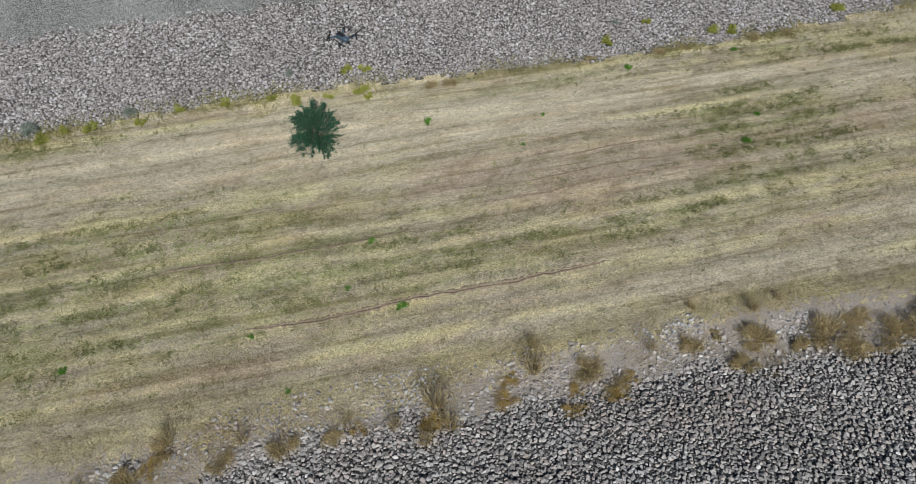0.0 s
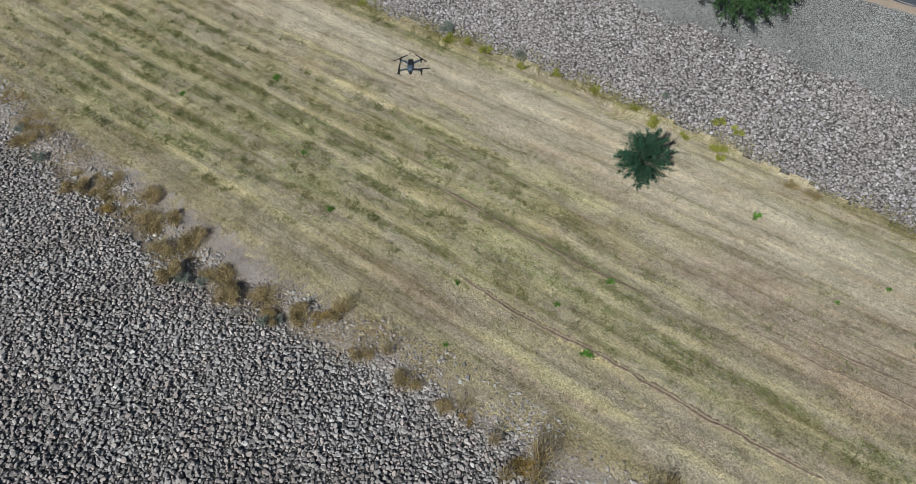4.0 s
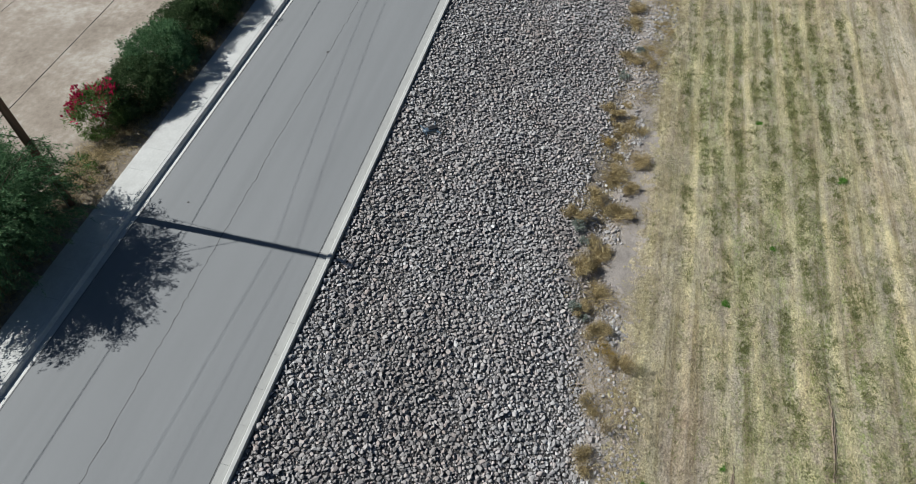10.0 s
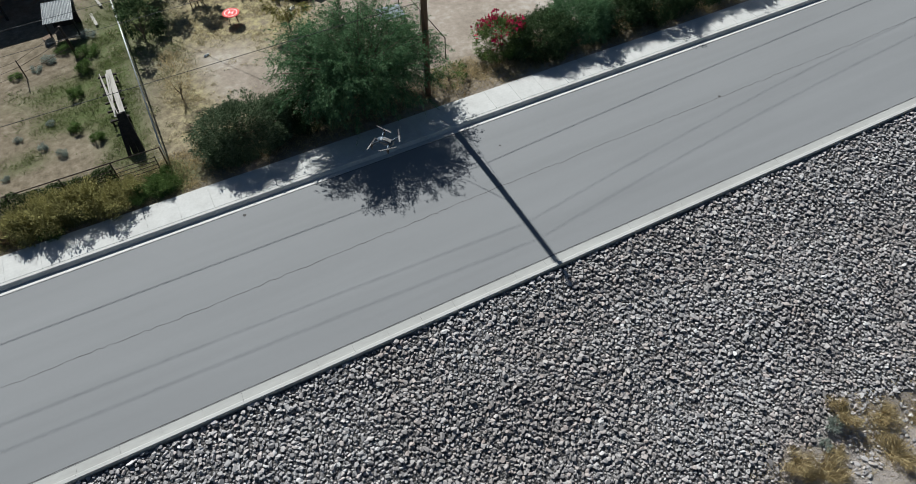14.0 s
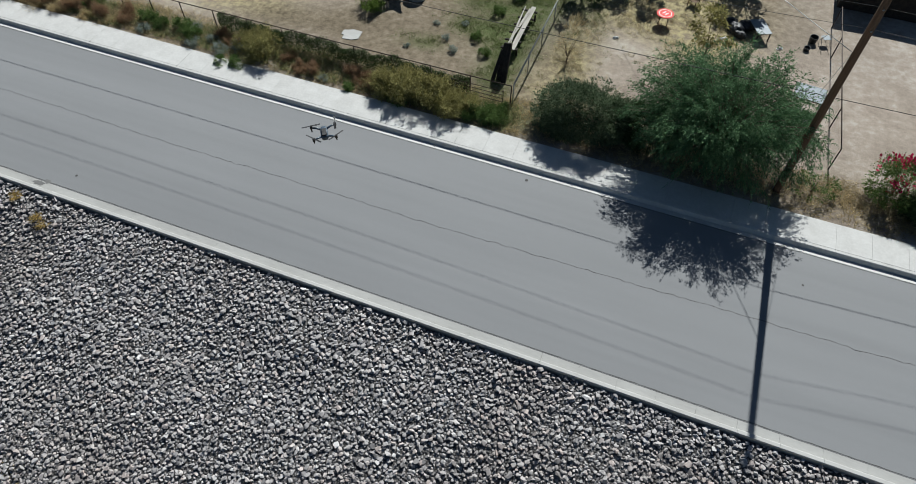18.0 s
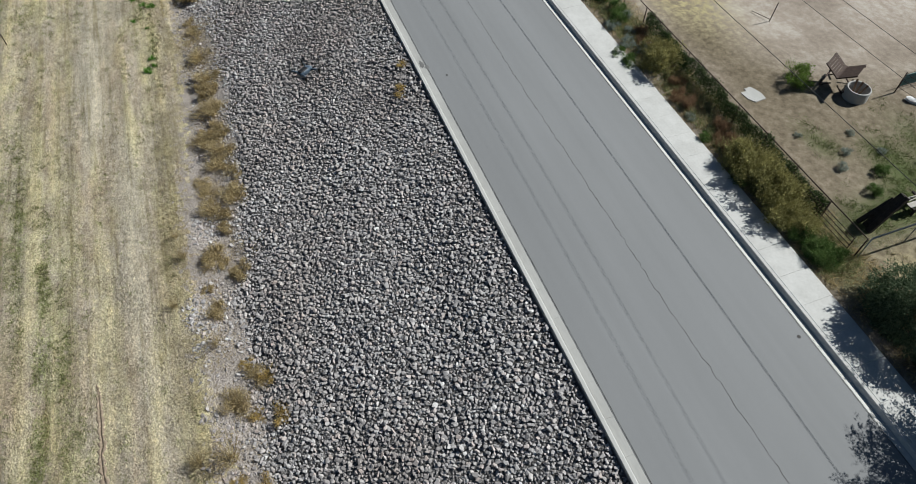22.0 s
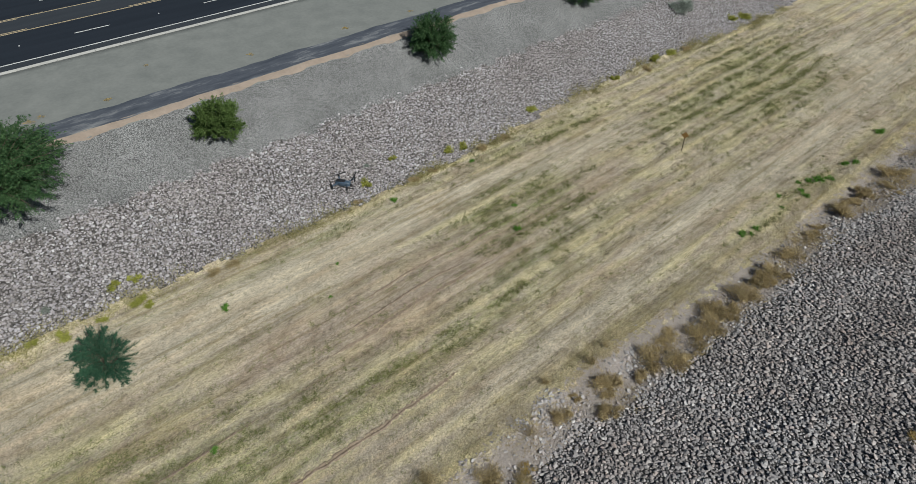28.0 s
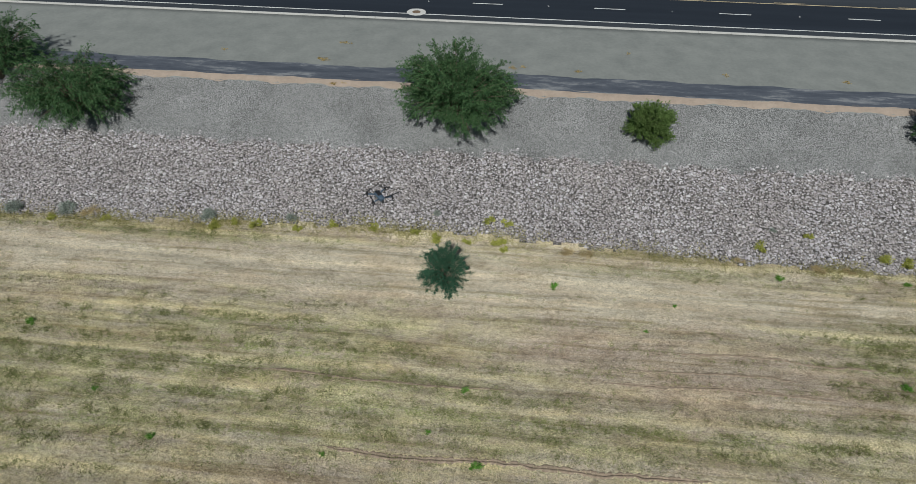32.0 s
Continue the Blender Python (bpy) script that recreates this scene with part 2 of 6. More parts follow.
def m_path():
    n = Nodes("patchy_path_asphalt", 0.85, 0.3)
    a = n.noise(0.9, n.where(0.3, 1.3, 1), 5, 0.7)
    g = n.noise(60, None, 2, 0.8)
    c = n.ramp(a, (0.35, (0.055, 0.064, 0.083)), (0.55, (0.09, 0.10, 0.122)), (0.66, (0.22, 0.228, 0.24)))
    c = n.mix(0.35, c, n.ramp(g, (0.3, 0.5), (0.7, 1.0)), "MULTIPLY")
    n.bump(g, 0.25, 0.006)
    return n.colour(c)


M = {
    "field": m_field(),
    "strip": m_strip(),
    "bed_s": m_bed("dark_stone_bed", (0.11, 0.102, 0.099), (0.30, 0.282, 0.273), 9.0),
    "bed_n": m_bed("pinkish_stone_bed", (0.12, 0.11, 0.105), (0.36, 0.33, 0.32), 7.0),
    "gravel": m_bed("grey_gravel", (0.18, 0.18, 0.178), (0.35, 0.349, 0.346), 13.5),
    "shoulder": simple("decomposed_granite", (0.165, 0.174, 0.166), (0.24, 0.247, 0.233), 0.5, 0.95, 0.15),
    "tan": simple("tan_dirt", (0.25, 0.20, 0.16), (0.37, 0.30, 0.245), 1.2, 0.95, 0.15),
    "yard": None,
    "stone_s": m_stone("grey_field_stone", (0.0, (0.23, 0.218, 0.216)), (0.3, (0.375, 0.354, 0.349)), (0.66, (0.455, 0.43, 0.422)), (0.82, (0.485, 0.415, 0.385)), (0.94, (0.51, 0.486, 0.476)), (1.0, (0.67, 0.65, 0.636)), gloss=0.6),
    "stone_n": m_stone("pinkish_grey_quarry_stone", (0.0, (0.26, 0.245, 0.256)), (0.4, (0.40, 0.374, 0.39)), (0.8, (0.49, 0.463, 0.482)), (1.0, (0.62, 0.605, 0.62)), warm=(0.80, 0.74, 0.71)),
    "asphalt": m_asphalt("worn_grey_street_asphalt", (0.209, 0.211, 0.215), (0.253, 0.255, 0.26), 0.6),
    "asphalt_new": m_asphalt("dark_highway_asphalt", (0.011, 0.016, 0.025), (0.021, 0.028, 0.040), 0.7),
    "asphalt_worn": m_asphalt("greyer_lane_asphalt", (0.03, 0.036, 0.045), (0.045, 0.052, 0.062), 0.6),
    "asphalt_path": m_path(),
    "concrete": simple("pale_concrete", (0.45, 0.44, 0.42), (0.59, 0.58, 0.56), 1.2, 0.85, 0.25),
    "gutter": simple("grey_gutter_concrete", (0.33, 0.325, 0.31), (0.43, 0.425, 0.41), 1.2, 0.85, 0.25, squash=(0.3, 1, 1)),
    "white_paint": simple("white_road_paint", (0.55, 0.55, 0.54), (0.78, 0.78, 0.76), 3, 0.7),
    "yellow_paint": simple("yellow_road_paint", (0.42, 0.33, 0.2), (0.60, 0.49, 0.32), 3, 0.7),
    "crack": simple("dark_crack", (0.045, 0.043, 0.042), (0.10, 0.095, 0.09), 3, 0.95),
    "bark": simple("grey_brown_bark", (0.07, 0.05, 0.035), (0.20, 0.155, 0.115), 6, 0.9, squash=(1, 1, 0.2)),
    "polewood": simple("weathered_brown_pole_wood", (0.075, 0.046, 0.028), (0.19, 0.12, 0.075), 5, 0.9, squash=(1, 1, 0.06)),
    "greywood": simple("weathered_grey_plank", (0.27, 0.25, 0.22), (0.50, 0.475, 0.43), 6, 0.9, local=True, squash=(1, 0.15, 1)),
    "darkwood": simple("dark_burnt_timber", (0.015, 0.013, 0.012), (0.06, 0.05, 0.042), 6, 0.9),
    "brownwood": simple("brown_timber", (0.10, 0.065, 0.045), (0.22, 0.15, 0.10), 6, 0.85),
    "steel": simple("dark_rusted_pipe", (0.03, 0.024, 0.02), (0.09, 0.065, 0.05), 8, 0.7, metal=0.3),
    "galv": simple("galvanised_steel", (0.30, 0.31, 0.31), (0.48, 0.49, 0.49), 8, 0.45, metal=0.7),
    "wire": simple("black_cable", (0.02, 0.02, 0.02), (0.04, 0.04, 0.04), 8, 0.6),
    "red": simple("red_fabric", (0.60, 0.035, 0.03), (0.75, 0.07, 0.05), 5, 0.7),
    "white": simple("white_plastic", (0.62, 0.62, 0.62), (0.8, 0.8, 0.8), 5, 0.5),
    "mesq": m_foliage("mesquite_leaf", (0.05, 0.115, 0.055), (0.185, 0.305, 0.15)),
    "leaf_n": m_foliage("tree_leaf", (0.03, 0.075, 0.032), (0.12, 0.21, 0.09)),
    "leaf_y": m_foliage("light_green_leaf", (0.06, 0.11, 0.03), (0.19, 0.27, 0.09)),
    "leaf_b": m_foliage("bluish_green_leaf", (0.028, 0.085, 0.052), (0.09, 0.19, 0.115)),
    "hedge": m_foliage("dark_hedge_leaf", (0.026, 0.054, 0.02), (0.12, 0.17, 0.08)),
    "sage": m_foliage("grey_green_leaf", (0.19, 0.225, 0.19), (0.40, 0.44, 0.39)),
    "olive": m_foliage("olive_twig", (0.19, 0.18, 0.065), (0.44, 0.40, 0.17)),
    "vine": m_foliage("dull_vine_leaf", (0.03, 0.052, 0.02), (0.10, 0.14, 0.055)),
    "weed": m_foliage("fresh_weed_leaf", (0.098, 0.227, 0.039), (0.241, 0.455, 0.094)),
    "yellow_weed": m_foliage("yellow_green_weed", (0.27, 0.29, 0.065), (0.52, 0.52, 0.14)),
    "flower": m_foliage("crimson_flower", (0.28, 0.012, 0.04), (0.62, 0.045, 0.13)),
    "drytwig": m_foliage("dry_brown_twig", (0.28, 0.215, 0.115), (0.70, 0.575, 0.335), 0.85, 0.4),
    "golden": m_foliage("golden_dead_grass", (0.36, 0.255, 0.085), (0.62, 0.47, 0.2), 0.85, 0.4),
    "redtwig": m_foliage("reddish_dry_twig", (0.19, 0.115, 0.07), (0.42, 0.28, 0.17), 0.85, 0.4),
    "straw": m_foliage("straw_blade", (0.40, 0.345, 0.21), (0.70, 0.62, 0.425), 0.8),
    "dullgreen": m_foliage("dull_green_blade", (0.17, 0.2, 0.085), (0.36, 0.39, 0.19), 0.8),
    "drone": simple("dark_blue_grey_plastic", (0.04, 0.065, 0.095), (0.07, 0.1, 0.14), 20, 0.3, 0.5),
    "black": simple("black_plastic", (0.012, 0.012, 0.014), (0.03, 0.03, 0.032), 20, 0.45),
    "bluegrey": simple("blue_grey_metal_sheet", (0.12, 0.15, 0.17), (0.21, 0.25, 0.28), 6, 0.5),
    "rust": simple("rusted_sign_face", (0.16, 0.085, 0.03), (0.34, 0.20, 0.07), 10, 0.7),
}


def m_yard():
    n = Nodes("packed_yard_dirt", 0.95, 0.15)
    a, b, g = n.noise(0.22, None, 5), n.noise(2.2, None, 6, 0.7), n.noise(25, None, 3, 0.7)
    f = n.math("ADD", n.math("MULTIPLY", a, 0.6), n.math("MULTIPLY", b, 0.4))
    pale = n.ramp(f, (0.36, (0.26, 0.215, 0.175)), (0.5, (0.38, 0.32, 0.265)), (0.60, (0.50, 0.445, 0.39)), (0.7, (0.60, 0.555, 0.51)))
    brown = n.ramp(n.math("ADD", n.math("MULTIPLY", a, 0.35), n.math("MULTIPLY", b, 0.65)), (0.36, (0.125, 0.10, 0.066)), (0.5, (0.21, 0.17, 0.12)), (0.66, (0.34, 0.285, 0.215)))
    straw = n.ramp(b, (0.36, (0.27, 0.225, 0.12)), (0.62, (0.47, 0.405, 0.225)))
    c = n.mix(n.attr("brown"), pale, brown)
    c = n.mix(n.math("MULTIPLY", n.attr("straw"), n.ramp(b, (0.4, 0.2), (0.58, 1.0))), c, straw)
    c = n.mix(n.math("MULTIPLY", n.attr("lush"), n.ramp(b, (0.36, 0.35), (0.5, 0.95))), c, n.ramp(g, (0.3, (0.06, 0.082, 0.028)), (0.7, (0.155, 0.19, 0.07))))
    c = n.mix(0.45, c, n.ramp(g, (0.3, 0.6), (0.7, 1.0)), "MULTIPLY")
    n.bump(n.math("ADD", b, g), 0.6, 0.06)
    return n.colour(c)


M["yard"] = m_yard()


# ---- mesh helpers ----
def mesh_of(name, verts, faces, material, smooth=False):
    me = bpy.data.meshes.new(name)
    verts = np.asarray(verts, np.float32)
    faces = np.asarray(faces, np.int32)
    k = faces.shape[1]
    me.vertices.add(len(verts))
    me.vertices.foreach_set("co", verts.ravel())
    me.loops.add(faces.size)
    me.loops.foreach_set("vertex_index", faces.ravel())
    me.polygons.add(len(faces))
    me.polygons.foreach_set("loop_start", np.arange(0, faces.size, k, dtype=np.int32))
    me.polygons.foreach_set("use_smooth", np.full(len(faces), smooth))
    me.materials.append(material)
    me.update(calc_edges=True)
    me.validate()
    return me


def part(name, data, material, parent, label=""):
    """Links a bmesh or mesh as one object under a thing or a part."""
    if isinstance(data, bmesh.types.BMesh):
        me = bpy.data.meshes.new(name)
        data.to_mesh(me)
        data.free()
        me.materials.append(material)
    else:
        me = data
    ob = new(name, me)
    if parent is not None:
        ob.parent = parent
    if label:
        ob["label"] = label
    return ob


def empty(name, m, label, category, group="", kind=""):
    ob = new(name)
    ob.empty_display_size = 0.2
    ob.matrix_basis = m
    return tagged(ob, label, category, group, kind)


def box(bm, x0, y0, z0, x1, y1, z1, m=None, bevel=0.0):
    r = bmesh.ops.create_cube(bm, size=1.0)
    mm = Matrix.Translation(((x0 + x1) / 2, (y0 + y1) / 2, (z0 + z1) / 2)) @ Matrix.Diagonal((x1 - x0, y1 - y0, z1 - z0, 1))
    bmesh.ops.transform(bm, matrix=(m @ mm) if m is not None else mm, verts=r["verts"])
    if bevel:
        es = list({e for v in r["verts"] for e in v.link_edges})
        bmesh.ops.bevel(bm, geom=es, offset=bevel, segments=1, affect="EDGES")
    return bm


def boxed(x0, y0, z0, x1, y1, z1, m=None, bevel=0.0):
    return box(bmesh.new(), x0, y0, z0, x1, y1, z1, m, bevel)


def tube(bm, pts, radii, sides=8, caps=True):
    """A tapered tube along points."""
    pts = [Vector(p) for p in pts]
    rings = []
    for i, p in enumerate(pts):
        d = (pts[min(i + 1, len(pts) - 1)] - pts[max(i - 1, 0)]).normalized()
        a = d.orthogonal().normalized()
        b = d.cross(a)
        r = radii[i] if hasattr(radii, "__len__") else radii
        rings.append([bm.verts.new(p + (a * math.cos(2 * math.pi * k / sides) + b * math.sin(2 * math.pi * k / sides)) * r) for k in range(sides)])
    for r0, r1 in zip(rings, rings[1:]):
        # keep the twist small between rings
        s = min(range(sides), key=lambda k: (r1[k].co - r0[0].co).length)
        for k in range(sides):
            f = bm.faces.new((r0[k], r0[(k + 1) % sides], r1[(k + 1 + s) % sides], r1[(k + s) % sides]))
            f.smooth = True
    if caps:
        bm.faces.new(rings[0][::-1])
        bm.faces.new(rings[-1])
    return bm


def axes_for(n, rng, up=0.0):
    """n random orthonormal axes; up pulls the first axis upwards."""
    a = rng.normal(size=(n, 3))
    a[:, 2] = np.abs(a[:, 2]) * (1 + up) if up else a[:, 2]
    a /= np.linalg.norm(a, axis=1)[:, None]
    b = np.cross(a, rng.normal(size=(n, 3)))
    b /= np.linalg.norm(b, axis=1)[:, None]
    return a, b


def leaves(points, along, across, length, width):
    """Diamond leaves, each its own island, at points; returns verts, faces."""
    n = len(points)
    L = (along * np.reshape(length, (-1, 1)))
    Wd = (across * np.reshape(width, (-1, 1)))
    v = np.stack([points, points + 0.45 * L + 0.5 * Wd, points + L, points + 0.45 * L - 0.5 * Wd], 1).reshape(-1, 3)
    f = np.arange(4 * n).reshape(n, 4)
    return v, f


def spikes(points, along, across, length, width):
    n = len(points)
    L = along * np.reshape(length, (-1, 1))
    Wd = across * np.reshape(width, (-1, 1))
    v = np.stack([points - 0.5 * Wd, points + 0.5 * Wd, points + L], 1).reshape(-1, 3)
    return v, np.arange(3 * n).reshape(n, 3)

# ---- ground profile across the valley (y), the same along it (x) ----
PROFILE = [(-1500, 4.5), (-19.75, 4.5), (-19.55, 4.38), (-18.4, 4.05), (-7.0, 4.05), (-6.93, 4.37), (6.0, 0.0), (30.6, 0.0), (31.4, 0.25), (37.3, 3.3), (42.3, 5.9),
           (43.0, 6.12), (45.5, 6.2), (55.9, 6.42), (56.05, 6.2), (84.0, 6.2), (84.3, 6.5), (1500, 6.5)]
_py, _pz = np.array(PROFILE).T


def ground_z(x, y):
    x, y = np.asarray(x, float), np.asarray(y, float)
    z = np.interp(y, _py, _pz)
    inside = np.clip((y - 5.0) / 2, 0, 1) * np.clip((31 - y) / 2, 0, 1)
    z = z + inside * (0.05 * np.sin(y * 2.3 + 0.05 * x) + 0.06 * np.sin(x * 0.21 + y * 0.5) + 0.03 * np.sin(x * 1.1 - y * 1.7))
    slope = np.clip((y + 6.5) / 2, 0, 1) * np.clip((6 - y) / 2, 0, 1) + np.clip((y - 31) / 2, 0, 1) * np.clip((42 - y) / 2, 0, 1)
    z = z + slope * 0.08 * np.sin(x * 0.33 + y * 0.8) * np.cos(x * 0.17 - y * 0.41)
    yard = np.clip((-21 - y) / 3, 0, 1) * np.clip((y + 60) / 5, 0, 1)
    return z + yard * 0.06 * np.sin(x * 0.5) * np.cos(y * 0.6)


TOE_X = [-80, -46, -40, -30, -20, -14.6, -10, -5.5, 0.6, 4, 10, 15, 18, 21, 27, 33, 41, 51, 90]
TOE_Y = [6.5, 6.4, 6.6, 5.2, 4.2, 4.7, 5.8, 6.9, 7.1, 6.4, 6.3, 6.5, 5.6, 5.3, 4.8, 4.6, 4.6, 3.2, 4.5]
EDGE_X = [-80, -36, -22, -10, -1, 3.5, 13, 22, 28, 38, 60, 90]
EDGE_Y = [8.7, 8.7, 8.9, 8.4, 7.9, 8.7, 9.1, 9.2, 8.4, 7.6, 7.4, 7.4]


def wob(x, a=0.35):
    x = np.asarray(x, float)
    return a * (np.sin(x * 1.3) + 0.6 * np.sin(x * 2.9 + 1) + 0.4 * np.sin(x * 6.1 + 2))


def toe(x):
    return np.interp(x, TOE_X, TOE_Y) + wob(x, 0.25)


def north_edge(x):
    return 30.9 + 0.5 * np.sin(np.asarray(x) * 0.11 + 2.2) + wob(x, 0.18)


def blobs(x, y, spots):
    g = np.zeros(np.shape(x))
    for px, py, rx, ry in spots:
        g = g + np.exp(-((x - px) / rx) ** 2 - ((y - py) / ry) ** 2)
    return np.clip(g, 0, 1)


GREEN = ((27.5, 20.5, 4.5, 2.6), (36, 28.0, 7, .8), (12, 15.3, 9, .8), (24, 17, 6, .7), (64, 20.5, 6, 2.5), (29, 23.4, 4, 1.6), (14, 15.6, 8, .7), (8, 14.6, 7, .5), (-22, 15.6, 12, 3.3), (-11, 17.5, 11, 3.4), (-2, 15.5, 8, 2.0), (-31, 13, 9, 3), (26, 22.3, 4.5, 2.4), (60, 20, 9, 4.0), (66, 24, 7, 4), (36, 28.8, 6, .6), (51, 22.5, 7, 2), (-12, 21.0, 7, 1.3), (-38, 17, 9, 6), (46, 9, 6, .8), (-24, 29.5, 9, .7), (12, 28.8, 9, .6))
PINK = ((14, 20.2, 9, 2.9), (24, 20.2, 6, 2.3), (6, 21.5, 4, 1.4), (-8, 11.2, 3.5, 1.2), (33, 21, 5, 1.6), (-14, 19.3, 5, .6))
BARE = ((0, 27.0, 14, 2.0), (10, 25.6, 10, 1.6), (-17, 26.5, 9, 1.3), (-27, 26.8, 9, 1.7), (-38, 26, 8, 2), (-18.4, 23.8, 1.6, .5), (15, 11.4, 5, .45), (24, 11.2, 7, .6), (36, 13, 8, 1.0), (52, 12, 9, 1.6), (68, 14, 8, 2.5), (2, 28.5, 12, 1.3), (24, 26.3, 8, 1.2), (38, 24.5, 7, 1.0), (78, 18, 7, 6))


YARD_BROWN = ((11, -27.5, 6.5, 5), (10, -36, 5, 8), (-3, -36, 6, 4.5), (2.6, -28, 1.5, 5), (14.5, -27, 3.5, 2.2), (8, -24.5, 6, 2), (24, -21.3, 30, 1.3), (-4, -21.5, 10, 1.4), (-30, -22, 20, 1.4), (-4, -40, 8, 5), (22, -25, 5, 2.0))
YARD_LUSH = ((6.2, -26, 1.2, 4), (5.8, -34, 1.3, 6), (8.8, -31.3, 2.6, 1.0), (9.3, -28.6, 1.5, 1.0), (7.4, -28.4, 1.1, 1.5), (11.5, -25.9, 1.3, .5), (4.9, -21.2, 2.5, .9), (3.2, -37, 1.6, 5))
YARD_STRAW = ((2.4, -27, 1.4, 3.2), (-5, -31.8, 2.6, 3), (-1.2, -33.8, 4, 2.2), (0.6, -24, 3.2, 1.0), (-3, -36, 4, 2.4), (26, -27, 4, 2.2), (30, -26, 5, 2.0))


def stubble_rows(x, y):
    """Pale mown rows, one to two metres apart."""
    yy = y + 0.45 + 0.22 * np.sin(x * 0.13) + 0.1 * np.sin(x * 0.41 + 1)
    yy = yy + 0.14 * np.sin(x * 0.31 + 1.7 * np.sin(y * 0.4))
    return 0.5 * np.sin(yy * 5.6) + 0.45 * np.sin(yy * 3.3 + 1.0 + 0.6 * np.sin(x * 0.5))


def build_ground():
    xs = np.unique(np.concatenate([[-1500, -700, -300, -160, -110], np.arange(-80, 100.1, 0.6), [120, 170, 300, 700, 1500]]))
    ys = np.unique(np.round(np.concatenate([_py, [-600, -250, -120, -80], np.arange(-60, -20, 0.8), np.arange(-6.8, 6, 0.5), np.arange(6.2, 31.6, 0.25), np.arange(32, 42, 0.5), np.arange(42, 43.4, 0.14), np.arange(44.6, 46.4, 0.14), np.arange(47, 56, 2.0), [100, 140, 250, 600]]), 3))
    X, Y = np.meshgrid(xs, ys)
    Z = ground_z(X, Y)
    ny, nx = X.shape
    idx = np.arange(nx * ny).reshape(ny, nx)
    f = np.stack([idx[:-1, :-1], idx[:-1, 1:], idx[1:, 1:], idx[1:, :-1]], -1).reshape(-1, 4)
    me = mesh_of("ground", np.stack([X, Y, Z], -1).reshape(-1, 3), f, M["yard"], True)
    for k in ("bed_s", "strip", "field", "bed_n", "gravel", "tan", "asphalt_path", "shoulder"):
        me.materials.append(M[k])
    cx = (X[:-1, :-1] + X[1:, 1:]) / 2
    cy = (Y[:-1, :-1] + Y[1:, 1:]) / 2
    edge = np.interp(cx, EDGE_X, EDGE_Y) + wob(cx * 0.7, 0.3)
    s = np.zeros(cx.shape, np.int32)
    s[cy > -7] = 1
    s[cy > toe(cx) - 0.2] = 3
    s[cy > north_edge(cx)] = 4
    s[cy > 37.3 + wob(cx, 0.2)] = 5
    s[cy > 42.35] = 8
    me.polygons.foreach_set("material_index", s.ravel())
    ed = np.interp(X, EDGE_X, EDGE_Y)
    for key, val in (("green", blobs(X, Y, GREEN)), ("pink", blobs(X, Y, PINK)), ("bare", blobs(X, Y, BARE)), ("strip", np.clip((ed - Y) / 1.6 + 0.5, -1.5, 2.5)),
                     ("brown", blobs(X, Y, YARD_BROWN)), ("lush", blobs(X, Y, YARD_LUSH)), ("straw", blobs(X, Y, YARD_STRAW))):
        me.attributes.new(key, "FLOAT", "POINT").data.foreach_set("value", val.astype(np.float32).ravel())
    tagged(new("ground", me), "dry mown channel floor between two stone-covered banks", "ground", kind="structure")


build_ground()


# ---- loose stones on both banks ----
def stone_shapes(count, seed, pts=10, flat=(0.42, 0.66)):
    rng = np.random.default_rng(seed)
    out = []
    for _ in range(count):
        bm = bmesh.new()
        p = rng.normal(size=(pts, 3))
        p /= np.linalg.norm(p, axis=1)[:, None]
        p *= rng.uniform(0.86, 1.05, (pts, 1))
        p *= np.array([rng.uniform(0.85, 1.2), rng.uniform(0.62, 0.95), rng.uniform(*flat)]) * 0.5
        for q in p:
            bm.verts.new(q)
        r = bmesh.ops.convex_hull(bm, input=bm.verts)
        bmesh.ops.delete(bm, geom=list({g for g in r["geom_interior"] + r["geom_unused"] if isinstance(g, bmesh.types.BMVert)}), context="VERTS")
        bmesh.ops.triangulate(bm, faces=bm.faces)
        bm.verts.index_update()
        out.append((np.array([v.co[:] for v in bm.verts]), np.array([[v.index for v in f.verts] for f in bm.faces])))
        bm.free()
    return out


